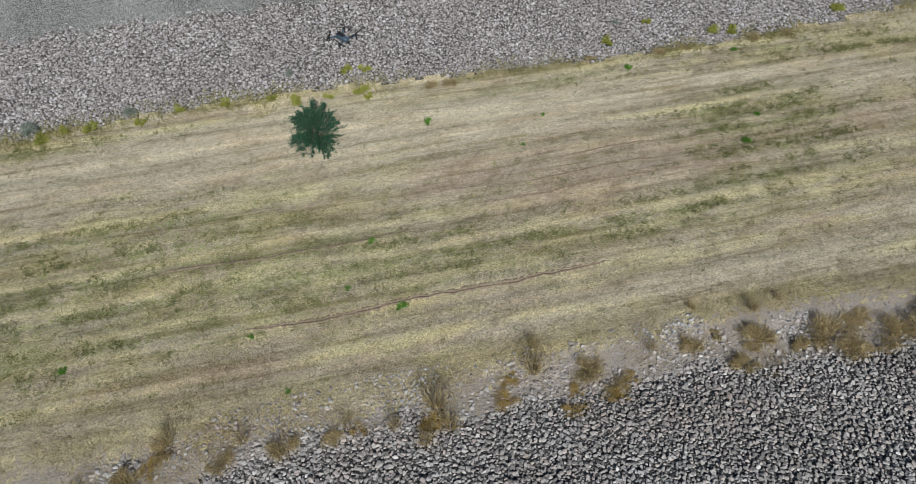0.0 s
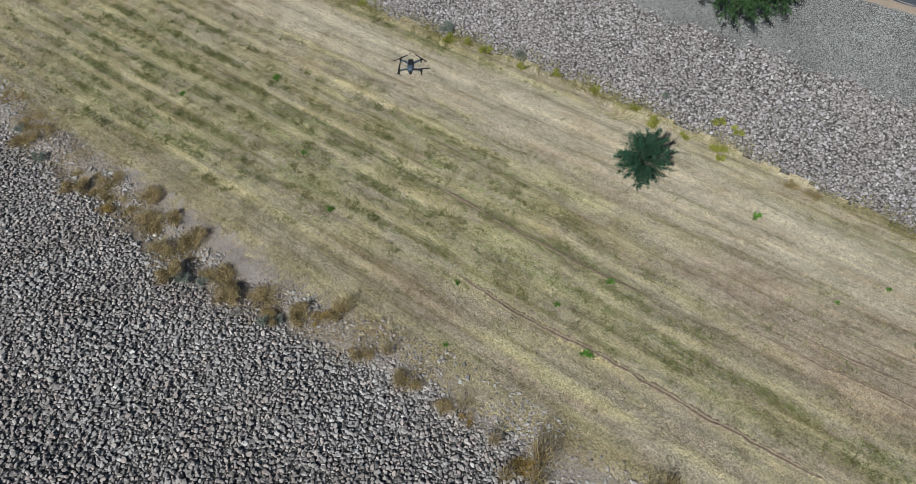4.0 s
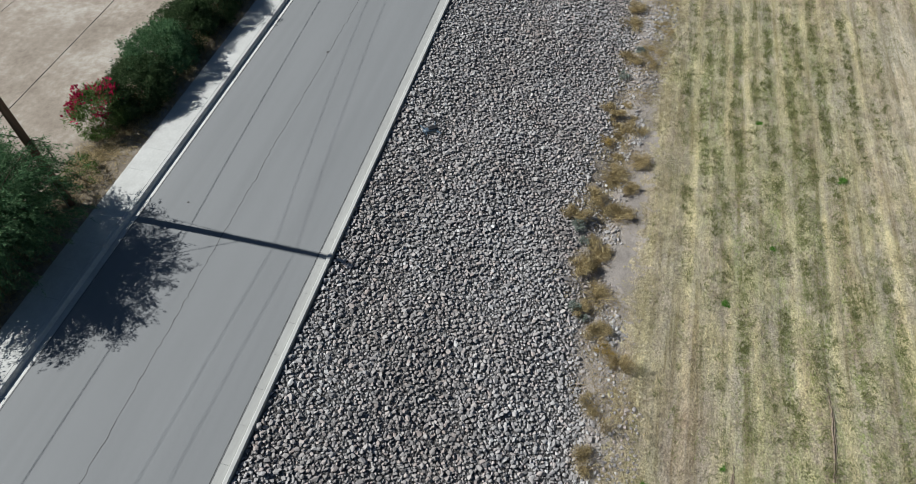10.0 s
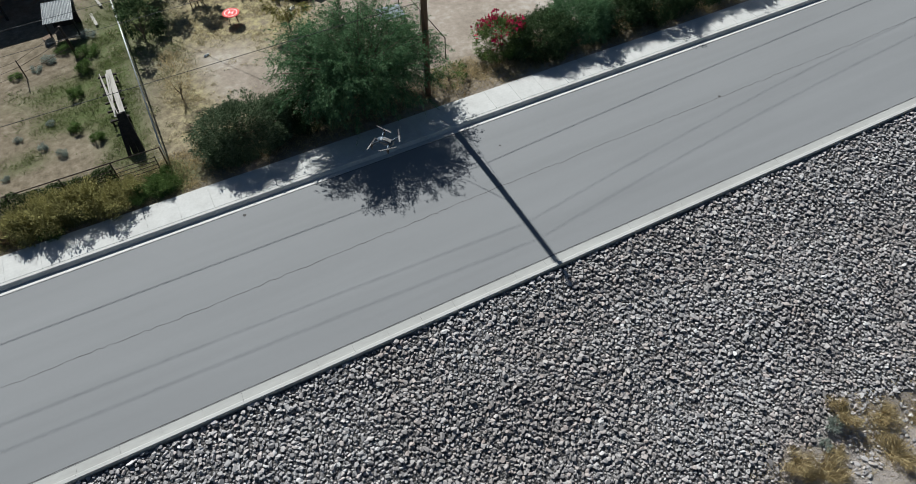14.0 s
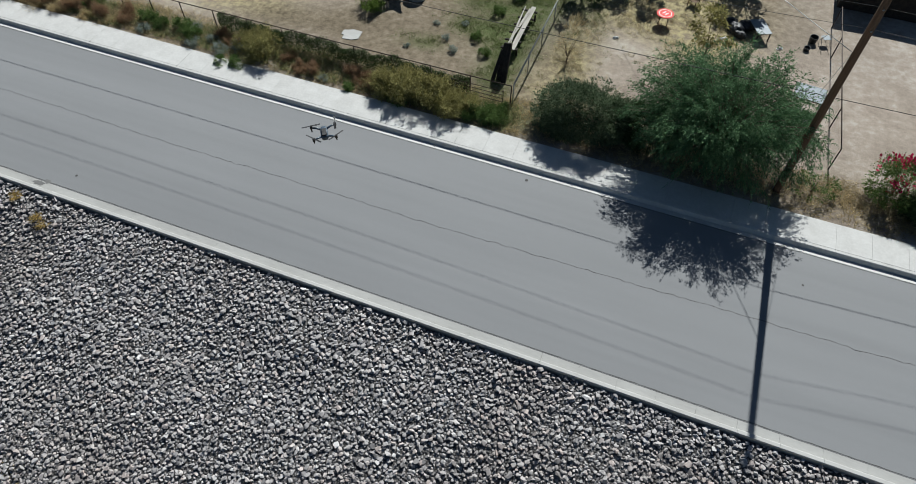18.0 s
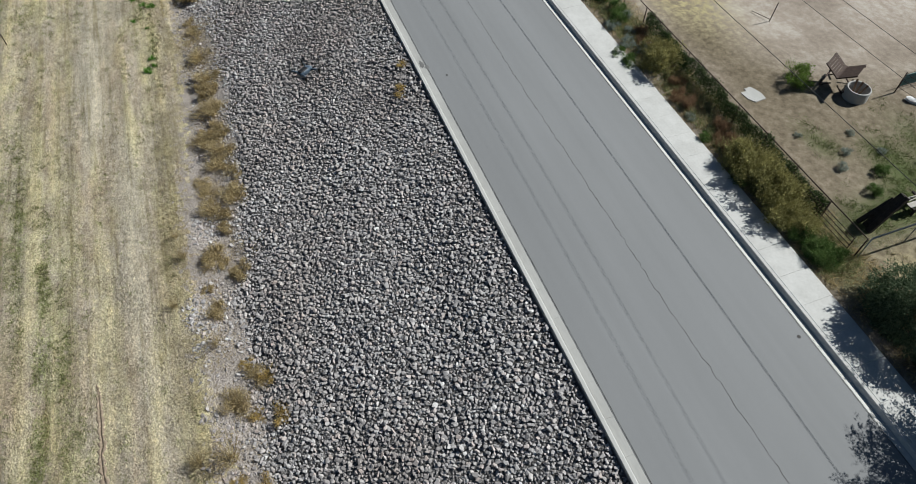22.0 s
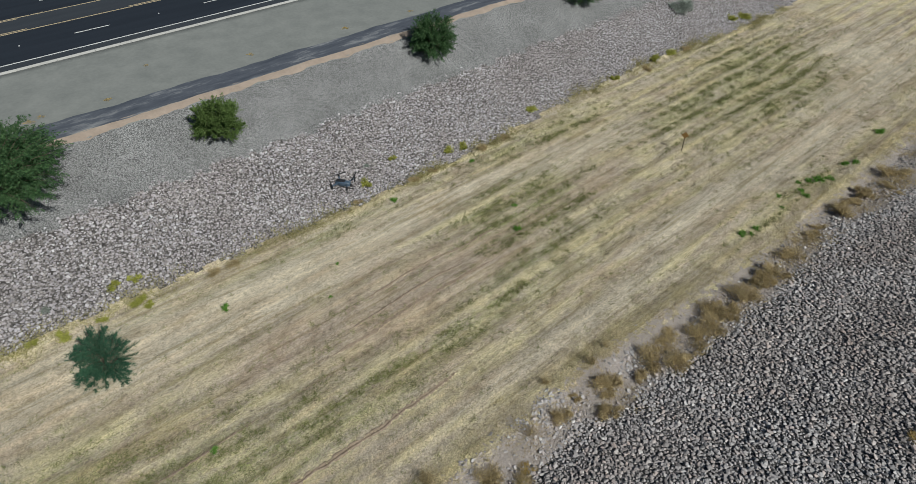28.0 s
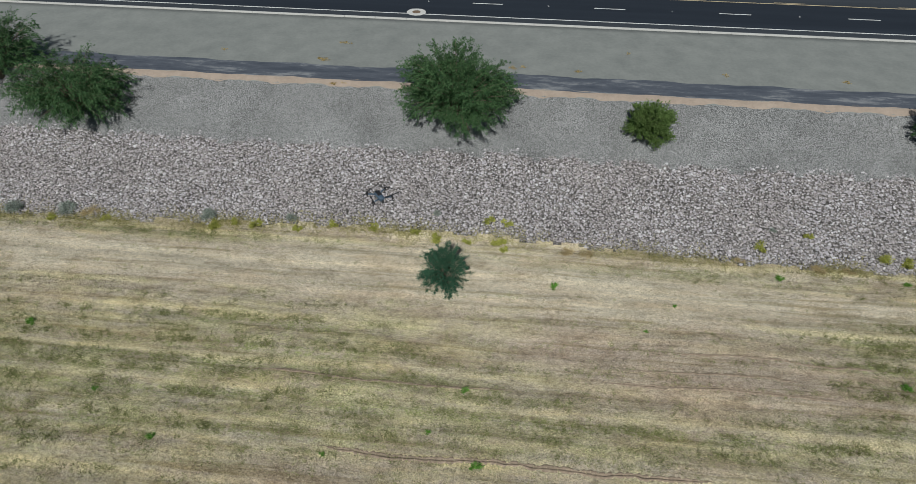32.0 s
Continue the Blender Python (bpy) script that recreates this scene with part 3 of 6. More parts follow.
def scatter(name, shapes, pos, size, material, seed, flat=0.27, smooth=False):
    """Joins one stone a place into a single mesh."""
    rng = np.random.default_rng(seed)
    n = len(pos)
    kind = rng.integers(0, len(shapes), n)
    yaw = rng.uniform(0, 2 * np.pi, n)
    tx, ty = rng.normal(0, flat, n), rng.normal(0, flat, n)
    cz, sz, cx, sx, cy, sy = np.cos(yaw), np.sin(yaw), np.cos(tx), np.sin(tx), np.cos(ty), np.sin(ty)
    V, F, base = [], [], 0
    for k, (v, f) in enumerate(shapes):
        i = np.where(kind == k)[0]
        if not len(i):
            continue
        p = v[None] * size[i][:, None, None]
        y1 = p[..., 1] * cx[i, None] - p[..., 2] * sx[i, None]
        z1 = p[..., 1] * sx[i, None] + p[..., 2] * cx[i, None]
        x2 = p[..., 0] * cy[i, None] + z1 * sy[i, None]
        z2 = -p[..., 0] * sy[i, None] + z1 * cy[i, None]
        q = np.stack([x2 * cz[i, None] - y1 * sz[i, None], x2 * sz[i, None] + y1 * cz[i, None], z2], -1) + pos[i][:, None]
        V.append(q.reshape(-1, 3))
        F.append((f[None] + (np.arange(len(i)) * len(v))[:, None, None] + base).reshape(-1, 3))
        base += len(i) * len(v)
    return mesh_of(name, np.concatenate(V), np.concatenate(F), material, smooth)


SHAPES = stone_shapes(26, 3)
COBBLES = stone_shapes(40, 5, 13, (0.36, 0.54))


def bank(name, label, y0, y1, step, lo, hi, material, seed, keep, x0=-54.0, x1=88.0, near=None, shapes=None, smooth=False, flat=0.27):
    shapes = shapes or SHAPES
    rng = np.random.default_rng(seed)
    gx, gy = np.meshgrid(np.arange(x0, x1, step), np.arange(y0, y1, step * 0.95))
    x = gx.ravel() + rng.uniform(-0.55, 0.55, gx.size) * step
    y = gy.ravel() + rng.uniform(-0.55, 0.55, gx.size) * step
    ok = keep(x, y, rng)
    x, y = x[ok], y[ok]
    s = lo + (hi - lo) * rng.beta(1.5, 3.2, len(x))
    z = ground_z(x, y) + s * rng.uniform(0.02, 0.24, len(x))
    pos = np.stack([x, y, z], -1)
    thing = empty(name, pose(0, 0, 0), label, "rip-rap", kind="structure")
    pick = np.where((np.abs(x - near[0]) < near[2]) & (np.abs(y - near[1]) < near[3]))[0]
    pick = rng.permutation(pick)[:300]
    rest = np.setdiff1d(np.arange(len(x)), pick)
    tagged(part("loose_stones", scatter("loose_stones", shapes, pos[rest], s[rest], material, seed, flat, smooth), material, thing), kind="stuff")
    shared = [mesh_of("stone", v, f, material, smooth) for v, f in shapes]
    for i in pick:
        ob = part("stone", shared[int(rng.integers(len(shared)))], material, thing)
        ob.matrix_basis = pose(*pos[i], *rng.normal(0, 15, 2), rng.uniform(0, 360)) @ Matrix.Scale(s[i], 4)
    return thing


bank("rip_rap_bank_south", "dark grey loose stones covering the bank below the street", -6.85, 9.2, 0.16, 0.11, 0.41, M["stone_s"], 11,
     lambda x, y, r: (y < toe(x)) | ((y < toe(x) + 2.5) & (r.uniform(size=len(x)) < (0.5 * (0.5 + 0.5 * np.sin(x * 0.9 + 1)) + 0.12) * np.where(x < -8, 1.35, 1.0))), near=(1.0, -4.5, 6.0, 1.3), shapes=COBBLES, flat=0.18)
bank("rip_rap_bank_north", "pinkish grey broken stones covering the bank below the highway", 30.3, 38.0, 0.18, 0.115, 0.41, M["stone_n"], 12,
     lambda x, y, r: (y > north_edge(x)) & (y < 37.3 + wob(x, 0.2) + r.normal(0, 0.25, len(x))), near=(-1.0, 33.0, 6.0, 1.3))


def gravel_bank():
    rng = np.random.default_rng(21)
    n = 15000
    x, y = rng.uniform(-52, 84, n), rng.uniform(37.2, 42.4, n)
    s = rng.uniform(0.05, 0.12, n)
    small = stone_shapes(6, 9, 7)
    ob = new("gravel_bank", scatter("gravel_bank", small, np.stack([x, y, ground_z(x, y) + s * 0.2], -1), s,
             m_stone("loose_grey_gravel", (0.0, (0.19, 0.19, 0.188)), (0.6, (0.28, 0.279, 0.276)), (1.0, (0.44, 0.438, 0.434))), 5))
    tagged(ob, "grey gravel on the upper bank beside the path", "gravel", kind="stuff")


gravel_bank()


# ---- street: asphalt, kerb and gutter pieces, sidewalk slabs ----
def strip_mesh(name, section, x0, x1, material, step=None):
    """Extrudes a closed or open (y, z) section along x."""
    xs = np.linspace(x0, x1, 2 if not step else max(2, int((x1 - x0) / step)))
    k = len(section)
    v = np.array([(x, y, z) for x in xs for y, z in section])
    f = [(i * k + j, (i + 1) * k + j, (i + 1) * k + (j + 1) % k, i * k + (j + 1) % k) for i in range(len(xs) - 1) for j in range(k)]
    bm = bmesh.new()
    vs = [bm.verts.new(p) for p in v]
    for q in f:
        bm.faces.new([vs[i] for i in q])
    bm.faces.new(vs[:k][::-1])
    bm.faces.new(vs[-k:])
    bmesh.ops.recalc_face_normals(bm, faces=bm.faces)
    me = bpy.data.meshes.new(name)
    bm.to_mesh(me)
    bm.free()
    me.materials.append(material)
    return me


road = new("road", strip_mesh("road", [(-17.42, 4.40), (-15, 4.45), (-12.6, 4.475), (-10, 4.45), (-7.68, 4.40), (-7.68, 4.1), (-17.42, 4.1)], -600, 600, M["asphalt"]))
tagged(road, "worn grey asphalt street with a long wandering crack", "road", kind="structure")


def wavy_strip(name, y, amp, width, z, x0, x1, seed, material, parent, sharp=1.0):
    rng = np.random.default_rng(seed)
    xs = np.arange(x0, x1, 0.25)
    off = np.cumsum(rng.normal(0, 0.05 * sharp, len(xs)))
    off -= np.linspace(0, off[-1], len(xs))
    off = off * amp + 0.05 * sharp * rng.normal(size=len(xs))
    w = width * rng.uniform(0.4, 1.3, len(xs)) / 2
    yc = (y(xs) if callable(y) else y) + off
    zz = z(yc) if callable(z) else np.full(len(xs), z)
    v = np.concatenate([np.stack([xs, yc - w, zz], -1), np.stack([xs, yc + w, zz], -1)])
    n = len(xs)
    i = np.arange(n - 1)
    part(name, mesh_of(name, v, np.stack([i, i + 1, n + i + 1, n + i], -1), material), material, parent)


def road_z(y):
    return np.interp(y, [-17.42, -15, -12.6, -10, -7.68], [4.40, 4.45, 4.475, 4.45, 4.40]) + 0.004


wavy_strip("crack", lambda x: -12.6 - 0.02 * (x * 0 + 1) - 0.012 * (5 - x) * (x < 5), 0.3, 0.022, road_z, -70, 100, 4, M["crack"], road, 0.5)
wavy_strip("edge_joint", -7.72, 0.02, 0.03, 4.406, -70, 100, 5, M["crack"], road, 0.1)
wavy_strip("edge_joint", -17.38, 0.02, 0.02, 4.406, -70, 100, 6, M["crack"], road, 0.1)
for _x, _y, _r in ((1.93, -17.0, 0.09), (-25.5, -13.0, 0.09), (24.0, -8.6, 0.07), (-12.0, -15.4, 0.06)):
    bm = bmesh.new()
    bmesh.ops.create_circle(bm, cap_ends=True, radius=_r, segments=9, matrix=pose(_x, _y, float(road_z(_y)) + 0.002))
    part("tar_spot", bm, M["crack"], road)

for _x, _y in ((64.4, -10.5),):
    _m = empty("manhole", pose(_x, _y, float(road_z(_y))), "round iron manhole cover with a pale concrete collar", "manhole")
    bm = bmesh.new()
    bmesh.ops.create_cone(bm, cap_ends=True, segments=24, radius1=0.52, radius2=0.51, depth=0.012)
    part("collar", bm, M["concrete"], _m)
    bm = bmesh.new()
    bmesh.ops.create_cone(bm, cap_ends=True, segments=24, radius1=0.34, radius2=0.33, depth=0.02, matrix=pose(0, 0, 0.004))
    part("cover", bm, M["steel"], _m, "dark iron cover")


def stain(x, y, rx, ry, seed):
    rng = np.random.default_rng(seed)
    bm = bmesh.new()
    ring = []
    for k in range(18):
        a, w = 2 * math.pi * k / 18, rng.uniform(0.6, 1.15)
        yy = y + ry * w * math.sin(a)
        ring.append(bm.verts.new((x + rx * w * math.cos(a), yy, 0.006 + float(np.interp(yy, [-9, -7.68, -7.66, -7.28], [4.432, 4.408, 4.408, 4.388])))))
    bm.faces.new(ring)
    part("oil_stain", bm, M["stain"], road, "dark grey stain beside the kerb")


M["stain"] = simple("dark_stain", (0.13, 0.128, 0.125), (0.2, 0.197, 0.192), 3, 0.85)
stain(25.5, -7.5, 0.4, 0.15, 1)
stain(25.1, -7.72, 0.22, 0.14, 2)
SEG = 1.64
M["pan"] = simple("stained_gutter_concrete", (0.33, 0.323, 0.308), (0.43, 0.423, 0.405), 1.2, 0.85, 0.25, squash=(0.3, 1, 1))
M["kerbtop"] = simple("pale_kerb_concrete", (0.37, 0.362, 0.345), (0.49, 0.482, 0.462), 1.2, 0.85, 0.25, squash=(0.3, 1, 1))


def street_pieces():
    """Kerb-and-gutter lengths and sidewalk slabs, jointed every few feet."""
    gap = 0.006
    a = SEG - gap
    near = strip_mesh("kerb_piece", [(-7.27, 4.2), (-7.265, 4.40), (-7.22, 4.43), (-7.20, 4.53), (-7.17, 4.555), (-7.02, 4.555), (-7.0, 4.53), (-6.98, 3.95), (-7.2, 3.95)], 0, a, M["kerbtop"])
    pan = strip_mesh("gutter_piece", [(-7.66, 4.2), (-7.66, 4.408), (-7.28, 4.385), (-7.28, 4.2)], 0, a, M["pan"])
    far = strip_mesh("kerb_piece", [(-17.43, 4.2), (-17.43, 4.405), (-17.63, 4.375), (-17.74, 4.355), (-17.80, 4.575), (-17.83, 4.598), (-17.98, 4.605), (-17.98, 4.2)], 0, a, M["concrete"])
    slab = strip_mesh("sidewalk_slab", [(-17.99, 4.3), (-17.99, 4.597), (-18.0, 4.606), (-19.63, 4.63), (-19.65, 4.62), (-19.65, 4.3)], 0, a, M["concrete"])
    things = [empty("kerb_south", pose(0, 0, 0), "pale concrete kerb and gutter along the stone bank", "kerb", kind="structure"),
              empty("kerb_north", pose(0, 0, 0), "pale concrete kerb and gutter along the sidewalk", "kerb", kind="structure"),
              empty("sidewalk", pose(0, 0, 0), "pale concrete sidewalk slabs beside overgrown shrubs", "sidewalk", kind="structure")]
    for thing, me, nm in zip([things[0]] + things, (pan, near, far, slab), ("gutter_piece", "kerb_piece", "kerb_piece", "sidewalk_slab")):
        for k in range(-34, 56):
            ob = part(nm, me, None, thing)
            ob.location = (-0.15 + k * SEG, 0, 0.002 * math.sin(k * 12.9))
    for thing, sec, mat in ((things[0], [(-7.66, 4.2), (-7.66, 4.408), (-7.28, 4.385), (-7.2, 4.54), (-7.0, 4.54), (-6.98, 3.95)], M["gutter"]),
                            (things[1], [(-17.43, 4.2), (-17.43, 4.405), (-17.74, 4.355), (-17.80, 4.575), (-17.98, 4.6), (-17.98, 4.2)], M["concrete"]),
                            (things[2], [(-17.99, 4.3), (-17.99, 4.6), (-19.65, 4.626), (-19.65, 4.3)], M["concrete"])):
        part("far_length", strip_mesh("far_length", sec, -600, -0.15 - 34 * SEG - gap, mat), None, thing)
        part("far_length", strip_mesh("far_length", sec, -0.15 + 56 * SEG, 600, mat), None, thing)


street_pieces()


# ---- path on top of the bank ----
def ribbon(name, label, category, low, high, lift, material):
    """A thin sheet between two wavering edges."""
    xs = np.concatenate([[-600, -200], np.arange(-70, 110, 0.4), [200, 600]])
    rows = [np.stack([xs, y, ground_z(xs, y) + lift], -1) for y in (low(xs), 0.5 * (low(xs) + high(xs)), high(xs))]
    low_rows = [rows[0] - (0, 0, 0.05), rows[2] - (0, 0, 0.05)]
    v = np.concatenate([low_rows[0]] + rows + [low_rows[1]])
    n = len(xs)
    i = np.arange(n - 1)
    f = np.concatenate([np.stack([k * n + i, k * n + i + 1, (k + 1) * n + i + 1, (k + 1) * n + i], -1) for k in range(4)])
    tagged(new(name, mesh_of(name, v, f, material)), label, category, kind="structure")


ribbon("dirt_verge", "narrow tan dirt verge between gravel and path", "ground", lambda x: 42.3 + wob(x * 0.9, 0.1), lambda x: 43.1 + 0 * x, 0.02, M["tan"])
ribbon("asphalt_path", "patchy blue-grey sealed path with scalloped edges", "path", lambda x: 43.0 + wob(x * 0.5, 0.05), lambda x: 45.4 + wob(x * 0.5, 0.09), 0.032, M["asphalt_path"])


# ---- highway beyond the north bank ----
def highway():
    z = 6.5
    hw = new("highway", strip_mesh("highway", [(56.25, z - 0.02), (70, z + 0.1), (84, z - 0.02), (84, z - 0.3), (56.25, z - 0.3)], -900, 900, M["asphalt_new"]))
    tagged(hw, "dark multi-lane highway with white and yellow lane lines", "road", kind="structure")
    hz = lambda y: z - 0.02 + 0.12 * (1 - abs(y - 70) / 14) + 0.006
    kb = empty("highway_kerb", pose(0, 0, 0), "pale concrete kerb edging the highway", "kerb", kind="structure")
    me = strip_mesh("kerb_piece", [(55.98, z - 0.2), (55.98, z + 0.03), (56.05, z + 0.05), (56.25, z - 0.0), (56.25, z - 0.2)], 0, 3.03, M["kerbtop"])
    for k in range(-22, 34):
        part("kerb_piece", me, None, kb).location = (k * 3.048, 0, 0)

    def stripe(name, x0, x1, y, w, mat):
        part(name, strip_mesh(name, [(y - w / 2, hz(y) - 0.01), (y - w / 2, hz(y)), (y + w / 2, hz(y)), (y + w / 2, hz(y) - 0.01)], x0, x1, mat), None, hw)

    stripe("edge_line", -300, 300, 57.45, 0.14, M["white_paint"])
    stripe("edge_line", -300, 300, 82.5, 0.14, M["white_paint"])
    for y in (64.45, 68.2):
        stripe("centre_line", -300, 300, y, 0.13, M["yellow_paint"])
    for y, inner in ((64.75, 1), (67.9, 1)):
        for k in range(-8, 10):
            stripe("centre_dash", 3 + 12.19 * k, 6.05 + 12.19 * k, y, 0.13, M["yellow_paint"])
    for y in (61.0, 71.9, 75.5):
        for k in range(-8, 10):
            stripe("lane_dash", 9.0 + 12.19 * k, 12.05 + 12.19 * k, y, 0.13, M["white_paint"])
    part("turn_lane", strip_mesh("turn_lane", [(64.6, hz(64.6) - 0.012), (64.6, hz(64.6) - 0.003), (68.1, hz(68.1) - 0.003), (68.1, hz(68.1) - 0.012)], -300, 300, M["asphalt_worn"]), None, hw, "greyer turning lane")
    part("paved_edge", strip_mesh("paved_edge", [(56.26, hz(56.3) - 0.012), (56.26, hz(56.3) - 0.002), (57.3, hz(57.3) - 0.002), (57.3, hz(57.3) - 0.012)], -300, 300, M["asphalt_worn"]), None, hw, "greyer paved edge")
    for k in range(-8, 10):
        part("reflector", boxed(4.4 + 12.19 * k, 60.95, hz(61) - 0.01, 4.52 + 12.19 * k, 61.06, hz(61) + 0.02, None, 0.008), M["white"], hw, "small white lane reflector")
    mh = empty("manhole", pose(-8.5, 57.9, hz(57.9)), "round iron manhole cover in a concrete collar", "manhole")
    bm = bmesh.new()
    bmesh.ops.create_cone(bm, cap_ends=True, segments=28, radius1=0.95, radius2=0.93, depth=0.02)
    part("collar", bm, M["concrete"], mh)
    bm = bmesh.new()
    bmesh.ops.create_cone(bm, cap_ends=True, segments=28, radius1=0.42, radius2=0.40, depth=0.03, matrix=pose(0, 0, 0.006))
    part("cover", bm, M["brownwood"], mh, "brown iron cover")


highway()


# ---- plants ----
def place(mesh_or_thing, x, y, yaw=0.0, s=1.0, dz=0.0):
    return pose(x, y, float(ground_z(x, y)) + dz, 0, 0, yaw) @ Matrix.Scale(s, 4)


def limbs(bm, rng, base, top, n, spread, r0, droop=0.0, sides=6):
    """A short trunk that forks into n limbs; returns the limb points."""
    tips = []
    base, top = Vector(base), Vector(top)
    fork = base.lerp(top, 0.25)
    tube(bm, [base, base.lerp(fork, 0.5) + Vector((0.04, 0.02, 0)), fork], [r0 * 1.25, r0, r0 * 0.9], 9)
    for k in range(n):
        a = 2 * math.pi * (k + rng.uniform(-0.3, 0.3)) / n
        reach = spread * rng.uniform(0.55, 1.0)
        end = fork + Vector((math.cos(a) * reach, math.sin(a) * reach, (top.z - fork.z) * rng.uniform(0.35, 1.0)))
        mid = fork.lerp(end, 0.5) + Vector((0, 0, 0.18 * spread)) + Vector(rng.normal(0, 0.08 * spread, 3))
        end.z -= droop * reach
        pts = [fork, fork.lerp(mid, 0.55), mid, mid.lerp(end, 0.55), end]
        tube(bm, pts, [r0 * 0.55, r0 * 0.42, r0 * 0.3, r0 * 0.18, r0 * 0.07], sides)
        tips.append(pts)
    return tips


def crown_cloud(rng, n_clump, per, centre, radii, leaf, size, droop=0.35, shell=0.55, low=-0.9, lump=0.25):
    """Leaf sprays on rounded boughs that make up an uneven dome with gaps."""
    centre, radii = np.array(centre, float), np.array(radii, float)
    n_bough = int(np.clip(n_clump / (26 if lump > 0.17 else 15), 14, 110))
    d = rng.normal(size=(n_bough * 2, 3))
    d /= np.linalg.norm(d, axis=1)[:, None]
    d = d[d[:, 2] > low][:n_bough]
    reach = rng.uniform(shell, 0.86, (len(d), 1)) * (1 + lump * 0.55 * rng.normal(size=(len(d), 1)))
    bc = centre + d * reach * radii
    br = radii * (rng.uniform(0.2, 0.36, (len(d), 1)) if lump > 0.17 else rng.uniform(0.3, 0.46, (len(d), 1)))
    k = rng.integers(0, len(d), n_clump)
    e = rng.normal(size=(n_clump, 3)) + 0.7 * d[k]
    e /= np.linalg.norm(e, axis=1)[:, None]
    c = bc[k] + e * br[k] * rng.uniform(0.55, 1.08, (n_clump, 1))
    P = np.repeat(c, per, 0)
    D = np.repeat(0.5 * e + 0.6 * d[k], per, 0)
    out = D + rng.normal(0, 0.5, P.shape)
    out[:, 2] -= droop
    out /= np.linalg.norm(out, axis=1)[:, None]
    P = P + rng.normal(0, 0.8, P.shape) * leaf
    across = np.cross(out, rng.normal(size=P.shape))
    across /= np.linalg.norm(across, axis=1)[:, None]
    L = size[0] * rng.uniform(0.6, 1.5, len(P))
    return leaves(P, out, across, L, L * size[1])


def feather_crown(rng, fork, centre, radii, n_main, n_sub, n_leaf, sub_len, leaf, droop, low=-0.35):
    """Arching branches with side sprays of small leaflets: returns the branch lines and the leaf mesh."""
    fork, centre, radii = (np.array(q, float) for q in (fork, centre, radii))
    d = rng.normal(size=(n_main * 4, 3))
    d /= np.linalg.norm(d, axis=1)[:, None]
    d = d[d[:, 2] > low][:n_main]
    n = len(d)
    end = centre + d * radii * rng.uniform(0.68, 1.1, (n, 1))
    span = np.linalg.norm(end - fork, axis=1)
    mid = 0.5 * (fork + end)
    mid[:, 2] += 0.2 * span
    s = rng.uniform(0.12, 1, (n, n_sub, 1)) ** 0.62
    F, A, B = fork[None, None], mid[:, None], end[:, None]
    q = (1 - s) ** 2 * F + 2 * s * (1 - s) * A + s * s * B
    tan = 2 * (1 - s) * (A - F) + 2 * s * (B - A)
    tan /= np.linalg.norm(tan, axis=-1, keepdims=True)
    sd = 0.7 * tan + 0.4 * d[:, None] + rng.normal(0, 0.5, q.shape)
    sd[..., 2] -= droop
    sd /= np.linalg.norm(sd, axis=-1, keepdims=True)
    ln = sub_len * rng.uniform(0.5, 1.35, s.shape) * (1.2 - 0.45 * s)
    u = rng.uniform(0.05, 1, (n, n_sub, n_leaf, 1))
    P = q[:, :, None] + sd[:, :, None] * u * ln[:, :, None] + rng.normal(0, 0.25 * leaf[0], (n, n_sub, n_leaf, 3))
    P[..., 2] -= (max(droop, 0) * 0.45 * u * u * ln[:, :, None])[..., 0]
    out = sd[:, :, None] + rng.normal(0, 0.5, P.shape)
    out[..., 2] -= droop * 0.8
    P, out = P.reshape(-1, 3), out.reshape(-1, 3)
    out /= np.linalg.norm(out, axis=1)[:, None]
    ac = np.cross(out, rng.normal(size=P.shape))
    ac /= np.linalg.norm(ac, axis=1)[:, None]
    L = leaf[0] * rng.uniform(0.6, 1.4, len(P))
    lines = [[(1 - t) ** 2 * fork + 2 * t * (1 - t) * mid[k] + t * t * end[k] for t in (0, 0.35, 0.7, 1.0)] for k in range(n)]
    return lines, leaves(P, out, ac, L, L * leaf[1])


def feather_tree(name, label, x, y, fork_h, centre_h, radii, material, seed, counts, sub_len, leaf, droop, trunk=0.1, group="", low=-0.35, bottom=0.15, off=(0, 0)):
    """A tree or tall bush of arching, feathery branches."""
    rng = np.random.default_rng(seed)
    t = empty(name, place(None, x, y), label, "tree", group)
    lines, (v, f) = feather_crown(rng, (0, 0, fork_h), (off[0], off[1], centre_h), radii, *counts, sub_len, leaf, droop, low)
    bm = bmesh.new()
    tube(bm, [(0, 0, -0.15), (0.03, 0.02, fork_h * 0.6), (0, 0, fork_h + 0.1)], [trunk * 1.3, trunk, trunk * 0.85], 9)
    for k, pts in enumerate(lines):
        w = trunk * (0.42 if k % 6 == 0 else 0.16)
        tube(bm, pts, [w, w * 0.7, w * 0.4, w * 0.12], 4, False)
    part("trunk", bm, M["bark"], t, "brown trunk and arching branches")
    v[:, 2] = np.maximum(v[:, 2], bottom * rng.uniform(0.3, 1.3, len(v)))
    part("crown", mesh_of("crown", v, f, material), material, t)
    return t


